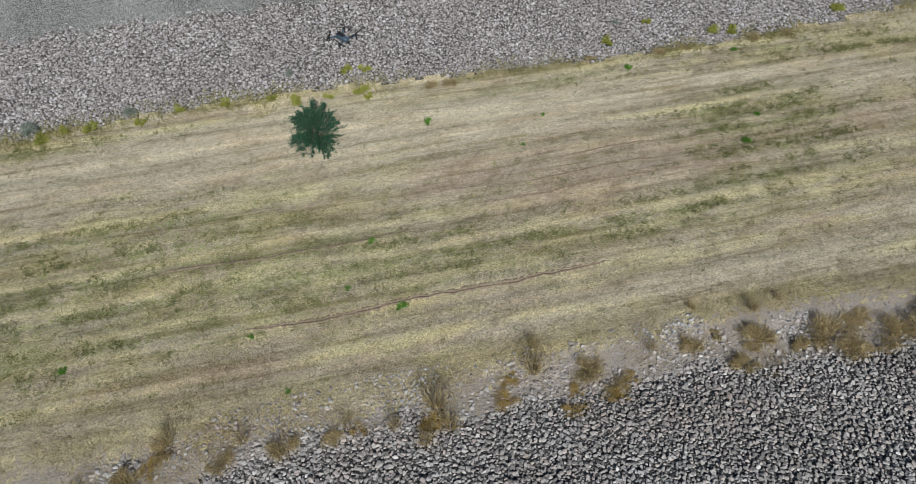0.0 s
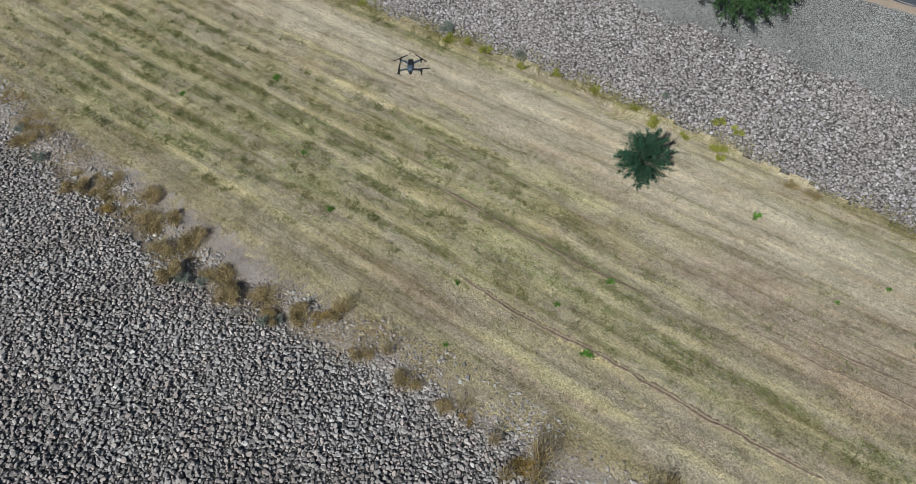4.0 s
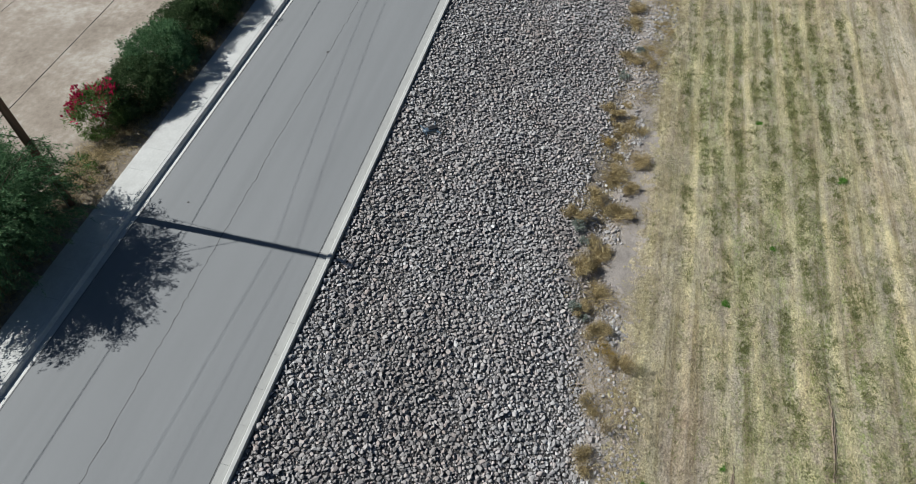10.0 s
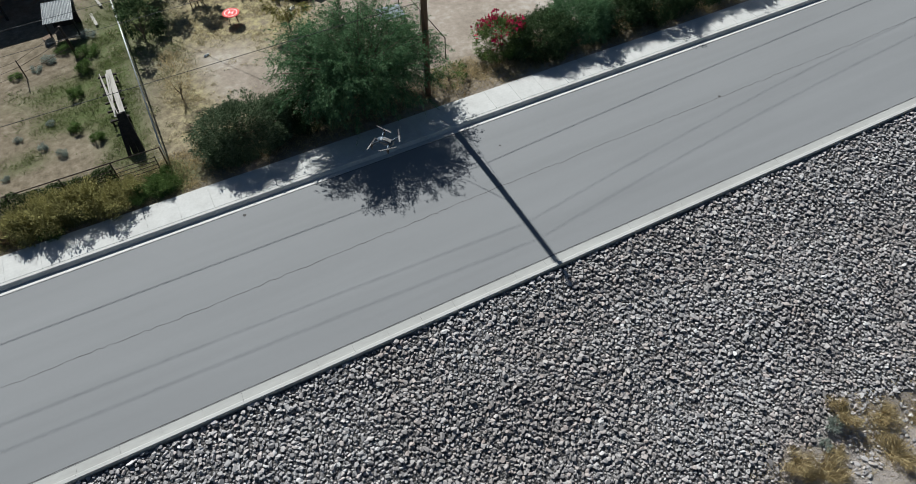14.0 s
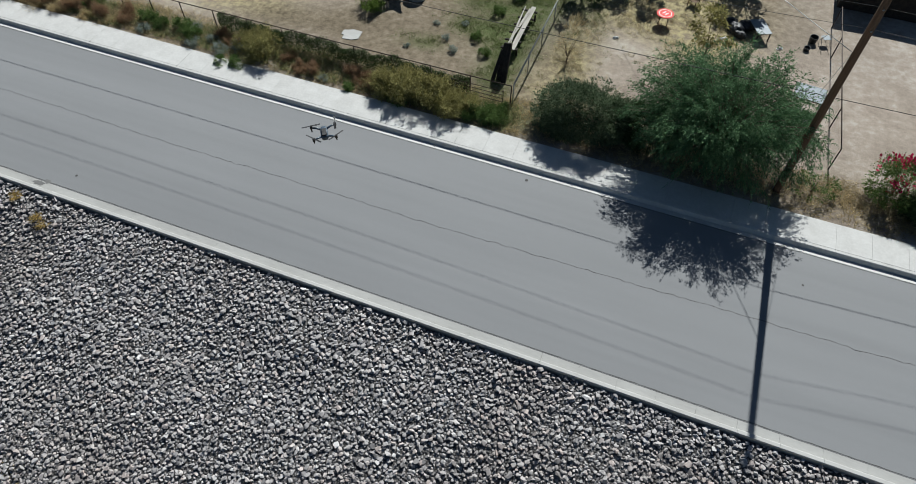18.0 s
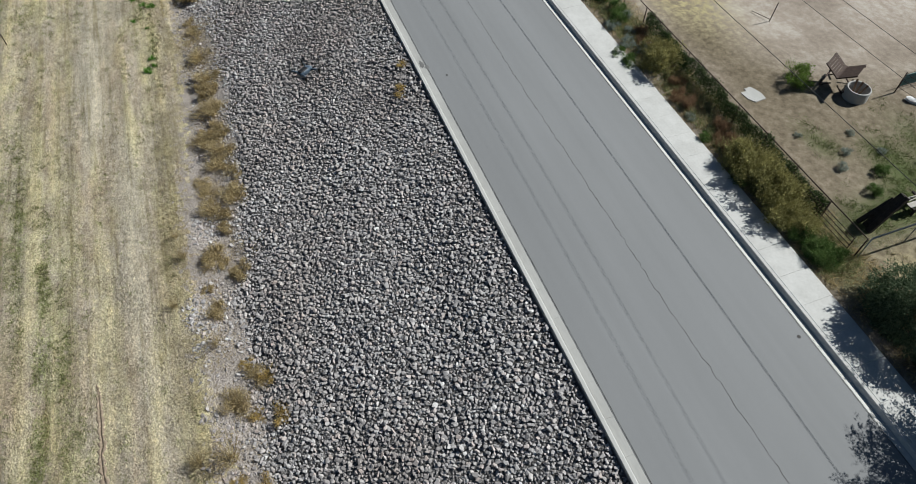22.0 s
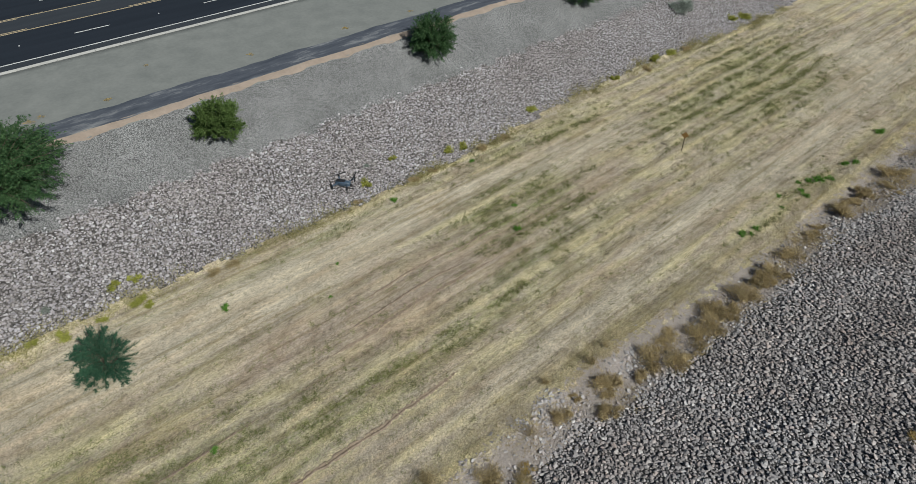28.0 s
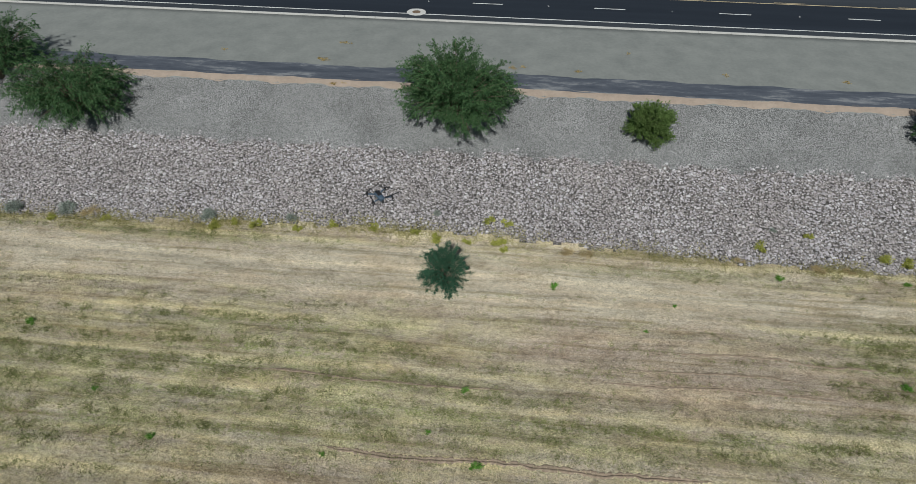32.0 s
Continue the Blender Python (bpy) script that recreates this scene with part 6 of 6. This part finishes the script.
def small_yard_things():
    for x, y, a in ((12.62, -34.5, 10), (12.5, -35.6, 80), (12.1, -36.6, 40)):
        t = empty("red_feed_bowl", pose(x, y, 4.5, 0, 0, a), "small red plastic feed bowl on bare dirt", "bowl", "feed bowls in the pen")
        t.scale = (0.75, 0.75, 0.8)
        bm = bmesh.new()
        prof = [(0.10, 0.0), (0.17, 0.1), (0.185, 0.1), (0.165, 0.085), (0.09, 0.02)]
        rings = [[bm.verts.new((r * math.cos(2 * math.pi * k / 14), r * math.sin(2 * math.pi * k / 14), h)) for k in range(14)] for r, h in prof]
        for p, q in zip(rings, rings[1:]):
            for k in range(14):
                bm.faces.new((p[k], p[(k + 1) % 14], q[(k + 1) % 14], q[k]))
        bm.faces.new(rings[-1])
        bm.faces.new(rings[0][::-1])
        part("bowl_shell", bm, M["red"], t)
    rng = np.random.default_rng(77)
    for x, y, s, nm, lab in ((12.5, -33.2, 0.3, "plastic_sack", "crumpled white plastic sack by the pen fence"), (0.4, -30.7, 0.13, "plastic_bag", "small white plastic bag on dry ground"), (-9.4, -33.4, 0.16, "paper_scrap", "crumpled white paper scrap on bare dirt"), (-6.0, -33.2, 0.16, "plastic_bag", "small white plastic bag on dry ground")):
        bm = bmesh.new()
        bmesh.ops.create_icosphere(bm, subdivisions=2, radius=s, matrix=Matrix.Diagonal((1.4, 0.8, 0.6, 1)))
        for v in bm.verts:
            v.co *= float(rng.uniform(0.55, 1.35))
            v.co.z = max(v.co.z, -0.3 * s)
        ob = part(nm, bm, M["white"], None)
        ob.matrix_basis = pose(x, y, float(ground_z(x, y)) + 0.28 * s, 0, 0, 30)
        tagged(ob, lab, "litter")
    for x, y, l, a, h in ((5.6, -40.6, 2.8, 100, 0.35), (6.05, -38.0, 1.8, 96, 0.2)):
        ob = part("loose_board", boxed(-l / 2, -0.09, 0, l / 2, 0.09, 0.04, None, 0.006), M["greywood"], None)
        ob.matrix_basis = pose(x, y, 4.46 + 0.06, 0, -4, a)
        tagged(ob, "long pale weathered board lying in green grass", "board", "loose boards by the fence")
    # low shed with a blue roof beyond the bare yard
    t = empty("low_shed", pose(-17.4, -41.2, 4.5), "long low shed with a blue sheet roof", "shed")
    part("wall", boxed(-4.8, -1.6, 0, 4.8, 1.6, 2.02), M["darkwood"], t)
    part("roof", corrugated(bmesh.new(), -5.0, 5.0, -1.9, 1.9, 2.35, 2.13, 0.2, 0.025), M["blue_sheet"], t, "blue painted sheet roof")
    # scrap by the fence of the bare yard
    for x, y, r, h in ((-11.3, -34.9, 0.27, 0.42), (-11.0, -33.9, 0.2, 0.22)):
        t = empty("black_bucket", pose(x, y, 4.5), "old black rubber bucket by the fence", "bucket", "buckets by the fence")
        bm = bmesh.new()
        prof = [(r * 0.8, 0.0), (r, h), (r * 0.94, h), (r * 0.74, 0.04)]
        rings = [[bm.verts.new((q * math.cos(2 * math.pi * k / 16), q * math.sin(2 * math.pi * k / 16), z)) for k in range(16)] for q, z in prof]
        for p, q in zip(rings, rings[1:]):
            for k in range(16):
                bm.faces.new((p[k], p[(k + 1) % 16], q[(k + 1) % 16], q[k]))
        bm.faces.new(rings[-1])
        bm.faces.new(rings[0][::-1])
        part("tub", bm, M["black"], t)
        bm = bmesh.new()
        tube(bm, [(-r, 0, h), (-r * 0.7, 0, h + r * 0.6), (r * 0.7, 0, h + r * 0.6), (r, 0, h)], 0.008, 5)
        part("bail", bm, M["galv"], t, "thin steel bail")
    t = empty("metal_folding_frame", pose(-12.0, -35.0, 4.5, 0, 0, 25), "pale folded metal chair frame against the fence", "chair")
    for x in (-0.24, 0.24):
        for pts in (((x, -0.3, 0), (x, 0.25, 0.85)), ((x, 0.3, 0), (x, -0.25, 0.45))):
            bm = bmesh.new()
            tube(bm, pts, 0.016, 6)
            part("leg", bm, M["galv"], t)
    part("seat", boxed(-0.24, -0.26, 0.43, 0.24, 0.2, 0.455, None, 0.005), M["bluegrey"], t)
    # wire cage behind the big tree
    t = empty("wire_cage", pose(-10.9, -28.4, 4.5, 0, 0, -6), "galvanised wire cage with a grey top and teal end", "cage")
    for x in (-1.1, 1.1):
        for y in (-0.7, 0.7):
            part("corner_post", boxed(x - 0.025, y - 0.025, 0, x + 0.025, y + 0.025, 0.95), M["steel"], t)
    for z in (0.06, 0.93):
        for y in (-0.7, 0.7):
            part("rail", boxed(-1.1, y - 0.02, z - 0.02, 1.1, y + 0.02, z + 0.02), M["steel"], t)
        for x in (-1.1, 1.1):
            part("rail", boxed(x - 0.02, -0.7, z - 0.02, x + 0.02, 0.7, z + 0.02), M["steel"], t)
    part("top_sheet", boxed(-1.08, -0.68, 0.952, 0.55, 0.68, 0.965), M["bluegrey"], t, "grey metal top")
    part("end_panel", boxed(-1.14, -0.68, 0.1, -1.125, 0.68, 0.9), M["teal"], t, "teal end panel")
    vs, fs = [], []
    for k in range(28):
        x = -1.05 + 0.078 * k
        for y in (-0.7, 0.7):
            i = len(vs)
            vs += [(x - 0.004, y, 0.06), (x + 0.004, y, 0.06), (x + 0.004, y, 0.92), (x - 0.004, y, 0.92)]
            fs.append((i, i + 1, i + 2, i + 3))
    part("wire_mesh", mesh_of("wire_mesh", vs, fs, M["galv"]), None, t)
    # thin stake with its guy in the bare yard
    t = empty("metal_stake", pose(22.1, -30.4, 4.5, 4, 0, 0), "thin dark metal stake with a guy wire", "post")
    bm = bmesh.new()
    tube(bm, [(0, 0, -0.1), (0, 0, 1.3)], 0.03, 6)
    part("rod", bm, M["steel"], t)
    bm = bmesh.new()
    tube(bm, [(0, 0, 0.1), (1.3, 0.5, 0.02)], 0.02, 5)
    part("guy", bm, M["steel"], t)


small_yard_things()
plant(BLUE, 2, 29.0, -33.0, 1.5)
plant(REDB, 1, 29.8, -33.4, 0.8)
for k, (x, y, s) in enumerate([(9.2, -34.6, .9), (8.2, -35.4, .9), (10.0, -34.0, .7), (7.0, -34.4, 1.0), (6.6, -36.3, 1.0), (11.2, -33.9, .6)]):
    plant(GREENB if k % 2 else BLUE, k, x, y, s, sz=s * 0.6)


# ---- sign in the field ----
def field_sign():
    t = empty("warning_sign", pose(43.4, 18.75, 0.0, 0, 0, -65), "weathered diamond-shaped warning sign on a short post", "sign")
    bm = bmesh.new()
    box(bm, -0.03, -0.02, -0.1, 0.03, 0.02, 1.9)
    part("post", bm, M["steel"], t)
    part("plate", boxed(-0.22, -0.035, -0.22, 0.22, -0.022, 0.22, pose(0, 0, 1.6, 0, 45, 0)), M["rust"], t, "rusty orange diamond plate")


field_sign()


# ---- the other drone, hovering inside the circle ----
def drone():
    t = empty("quadcopter_drone", pose(0.25, 1.5, 24.5, 0, 0, 215), "small folding grey-blue quadcopter hovering in the air", "drone")
    bm = bmesh.new()
    secs = [(-0.10, 0.028, 0.022, 0.0), (-0.075, 0.042, 0.032, 0.0), (0.0, 0.043, 0.036, 0.004), (0.06, 0.038, 0.032, 0.002), (0.095, 0.026, 0.022, -0.002)]
    rings = []
    for y, hw, hh, zc in secs:
        rings.append([bm.verts.new((hw * math.copysign(abs(math.cos(a)) ** 0.6, math.cos(a)), y, zc + hh * math.copysign(abs(math.sin(a)) ** 0.6, math.sin(a)))) for a in [2 * math.pi * k / 16 for k in range(16)]])
    for a, b in zip(rings, rings[1:]):
        for k in range(16):
            bm.faces.new((a[k], a[(k + 1) % 16], b[(k + 1) % 16], b[k])).smooth = True
    bm.faces.new(rings[0])
    bm.faces.new(rings[-1][::-1])
    bmesh.ops.recalc_face_normals(bm, faces=bm.faces)
    part("body", bm, M["drone"], t)
    bm = bmesh.new()
    bmesh.ops.create_uvsphere(bm, u_segments=12, v_segments=8, radius=0.02, matrix=pose(0, 0.108, -0.018))
    part("camera_pod", bm, M["black"], t, "black gimbal camera")
    part("battery", boxed(-0.028, -0.085, 0.03, 0.028, 0.03, 0.043, None, 0.004), M["black"], t, "dark battery top")
    for sx in (-1, 1):
        for sy, ex, ey in ((1, 0.135, 0.10), (-1, 0.125, -0.11)):
            bm = bmesh.new()
            tube(bm, [(sx * 0.03, sy * 0.06, 0.0), (sx * 0.08, (sy * 0.06 + ey) / 2, 0.012), (sx * ex, ey, 0.01)], [0.013, 0.011, 0.010], 8)
            arm = part("arm", bm, M["drone"], t)
            bm = bmesh.new()
            bmesh.ops.create_cone(bm, cap_ends=True, segments=14, radius1=0.016, radius2=0.015, depth=0.035, matrix=pose(sx * ex, ey, 0.018))
            part("motor", bm, M["black"], arm, "black motor")
            for a in (20, 200):
                part("propeller", boxed(0.0, -0.009, 0, 0.104, 0.009, 0.002, pose(sx * ex, ey, 0.038, 8, 0, a + 40 * sx + 25 * sy)), M["black"], arm, "thin black propeller blade")
            bm = bmesh.new()
            tube(bm, [(sx * ex, ey, 0.005), (sx * ex, ey, -0.05 if sy > 0 else -0.03)], 0.008, 6)
            part("foot", bm, M["black"], arm, "short black landing foot")


drone()


# ---- grass on the channel floor and in the yards ----
def grass(name, label, n, x0, x1, y0, y1, density, h, w, material, seed, per=3, lean=0.8, spread=0.08, along=0.0):
    """Short blades in tufts, denser where density(x, y) is high; lean lays them down, along turns them with the rows."""
    rng = np.random.default_rng(seed)
    x, y = rng.uniform(x0, x1, n), rng.uniform(y0, y1, n)
    ok = rng.uniform(size=n) < density(x, y)
    x, y = np.repeat(x[ok], per), np.repeat(y[ok], per)
    x, y = x + rng.normal(0, spread * 1.3, len(x)), y + rng.normal(0, spread, len(y))
    d = rng.normal(0, lean, (len(x), 3))
    d[:, 0] *= 1 + along
    d[:, 2] = 1
    d /= np.linalg.norm(d, axis=1)[:, None]
    ac = np.cross(d, rng.normal(size=d.shape))
    ac /= np.linalg.norm(ac, axis=1)[:, None]
    v, f = spikes(np.stack([x, y, ground_z(x, y) - 0.01], -1), d, ac, h * rng.uniform(0.5, 1.5, len(x)), w * rng.uniform(0.6, 1.4, len(x)))
    tagged(new(name, mesh_of(name, v, f, material)), label, "grass", kind="stuff")


def floor_mask(x, y):
    return (y > np.interp(x, EDGE_X, EDGE_Y) - 0.5 + wob(x, 0.4)) * (y < north_edge(x))


def lumpy(x, y):
    return 0.5 + 0.25 * np.sin(x * 0.9 + 2 * np.sin(y * 0.7)) + 0.25 * np.sin(y * 2.3 + 1.5 * np.sin(x * 0.37)) + 0.2 * np.sin(x * 2.7 + y * 1.1)


def straw_mask(x, y):
    return floor_mask(x, y) * np.clip(0.45 + 0.28 * stubble_rows(x, y), 0.06, 1) * (1 - 0.85 * blobs(x, y, BARE)) * (1 - 0.75 * blobs(x, y, PINK)) * np.clip(0.3 + lumpy(x, y), 0, 1)


def stub_mask(x, y):
    return floor_mask(x, y) * np.clip(0.5 - 0.4 * stubble_rows(x, y), 0.05, 1) * (1 - 0.8 * blobs(x, y, BARE)) * np.clip(lumpy(x + 4, y), 0, 1)


def green_mask(x, y):
    return floor_mask(x, y) * blobs(x, y, GREEN) * np.clip(0.6 - 0.4 * stubble_rows(x, y), 0, 1) * np.clip(lumpy(x, y + 3), 0, 1)


M["edgegrass"] = m_foliage("dry_olive_grass", (0.22, 0.205, 0.08), (0.50, 0.45, 0.22), 0.85)
M["tuft"] = m_foliage("dark_olive_tuft", (0.15, 0.165, 0.065), (0.38, 0.39, 0.175), 0.85)
M["yardgreen"] = m_foliage("yard_grass_blade", (0.085, 0.11, 0.035), (0.22, 0.26, 0.10), 0.8)
M["stubble"] = m_foliage("brown_stubble", (0.15, 0.128, 0.08), (0.42, 0.365, 0.24), 0.85)
grass("straw_wisps", "pale cut straw lying in rows on the ground", 56000, -52, 84, 7.2, 31.4, straw_mask, 0.25, 0.026, M["straw"], 301, 6, 2.2, 0.18, 0.2)
grass("brown_stubble", "short brown standing stubble between the straw rows", 34000, -52, 84, 7.2, 31.4, stub_mask, 0.17, 0.026, M["stubble"], 306, 9, 1.1, 0.12)
grass("green_grass", "thin dull green grass growing in patches", 60000, -52, 84, 7.5, 31.2, green_mask, 0.16, 0.032, M["tuft"], 302, 9, 1.5, 0.14)


def tuft_mask(x, y):
    rows = np.clip(0.45 - 0.9 * stubble_rows(x, y), 0, 1)
    return floor_mask(x, y) * np.clip(0.2 + 1.2 * blobs(x, y, GREEN), 0, 1) * rows * np.clip(1.4 * lumpy(x * 1.4, y * 1.3) - 0.25, 0, 1) * (1 - 0.8 * blobs(x, y, BARE))


grass("low_tufts", "scattered low olive-brown tufts across the mown floor", 190000, -52, 84, 8.5, 31.0, tuft_mask, 0.2, 0.03, M["tuft"], 311, 7, 1.0, 0.065)
grass("edge_grass", "taller dry grass along the foot of the pinkish stones", 22000, -52, 84, 29.0, 32.2, lambda x, y: np.exp(-((y - north_edge(x) + 0.1) / 0.55) ** 2) * np.clip(0.5 + 0.4 * np.sin(x * 0.6 + np.sin(x * 0.23)) + 0.3 * (x < 0), 0, 1), 0.34, 0.035, M["edgegrass"], 303, 6, 1.0, 0.16)
grass("toe_grass", "golden dead grass thinning out towards the dark stones", 15000, -52, 84, 6.4, 10.2, lambda x, y: np.exp(-((y - np.interp(x, EDGE_X, EDGE_Y)) / 0.8) ** 2) * np.clip(lumpy(x * 0.8, y), 0, 1), 0.36, 0.02, M["straw"], 307, 9, 1.6, 0.2)
grass("dry_tangle", "tangled dry brown weeds along the foot of the dark stones", 30000, -52, 70, 3.2, 9.4, lambda x, y: np.exp(-((y - np.interp(x, TOE_X, TOE_Y) - 1.2) / 1.2) ** 2) * np.clip(0.15 + 0.75 * np.sin(x * 0.31 + 1.0) * np.sin(x * 0.83) + 0.4 * (np.sin(x * 2.1) > 0.2), 0, 1) * np.where((x > -4) & (x < 16) | (x > 20) & (x < 27), 0.3, 1.0), 0.26, 0.02, M["drytwig"], 308, 12, 1.7, 0.26)
def litter_mask(x, y):
    return np.clip(0.35 + lumpy(x, y), 0, 1) * np.where((x > -12.5) & (x < 3.5), 0.6, 1.0)


grass("roadside_litter", "dry brown leaf litter and weeds between sidewalk and fence", 15000, -45, 62, -22.9, -19.9, litter_mask, 0.3, 0.03, M["drytwig"], 309, 6, 1.3, 0.16)
grass("roadside_weeds", "sparse green weeds between sidewalk and fence", 2600, 4, 62, -22.4, -20.1, litter_mask, 0.45, 0.035, M["dullgreen"], 310, 8, 0.9, 0.14)
grass("yard_grass", "patches of green and dry grass in the yards", 11000, -2, 24, -46, -22.5, lambda x, y: np.clip(blobs(x, y, YARD_LUSH) * (0.4 + 0.8 * lumpy(x, y)), 0, 1), 0.2, 0.022, M["yardgreen"], 304, 20, 1.2, 0.16)
grass("yard_straw", "dry yellow grass around the yard trees", 9000, -9, 14, -40, -22.8, lambda x, y: np.clip(blobs(x, y, YARD_STRAW) * (0.1 + lumpy(x, y)), 0, 1), 0.22, 0.03, M["straw"], 305, 10, 1.2)


# ---- eroded ruts in the field ----
def rut(y, x0, x1, width, seed, label):
    rng = np.random.default_rng(seed)
    xs = np.arange(x0, x1, 0.12)
    off = np.cumsum(rng.normal(0, 0.02, len(xs)))
    off -= np.linspace(0, off[-1], len(xs))
    fade = np.clip(np.minimum(xs - x0, x1 - xs) / 1.5, 0.15, 1) * rng.uniform(0.3, 1.2, len(xs))
    yc = y + off + 0.12 * np.sin(xs * 0.5)
    w = width * fade
    prof = [(-1.6, 0.005), (-0.9, 0.07), (-0.35, 0.012), (0.35, 0.012), (0.8, 0.05), (1.5, 0.005)]
    v = np.concatenate([np.stack([xs, yc + a * w, ground_z(xs, yc + a * w) + h * (0.5 + fade)], -1) for a, h in prof])
    n = len(xs)
    i = np.arange(n - 1)
    f = np.concatenate([np.stack([k * n + i, k * n + i + 1, (k + 1) * n + i + 1, (k + 1) * n + i], -1) for k in range(len(prof) - 1)])
    ob = new("erosion_rut", mesh_of("erosion_rut", v, f, M["rutsoil"], True))
    tagged(ob, label, "rut", "ruts in the field")


M["rutsoil"] = simple("eroded_reddish_soil", (0.13, 0.10, 0.072), (0.36, 0.285, 0.215), 5.0, 0.95, 0.1, bump=0.6)
rut(19.1, 8.0, 21.0, 0.10, 1, "dark eroded crack in reddish bare soil")
rut(20.2, 10.0, 19.5, 0.07, 2, "dark eroded crack in reddish bare soil")
rut(21.6, 12.0, 24.0, 0.06, 3, "shallow eroded line in reddish bare soil")
rut(13.3, -7.0, 13.0, 0.12, 4, "shallow tyre rut in straw-covered ground")
rut(17.8, -12.0, 3.0, 0.07, 5, "shallow tyre rut in straw-covered ground")
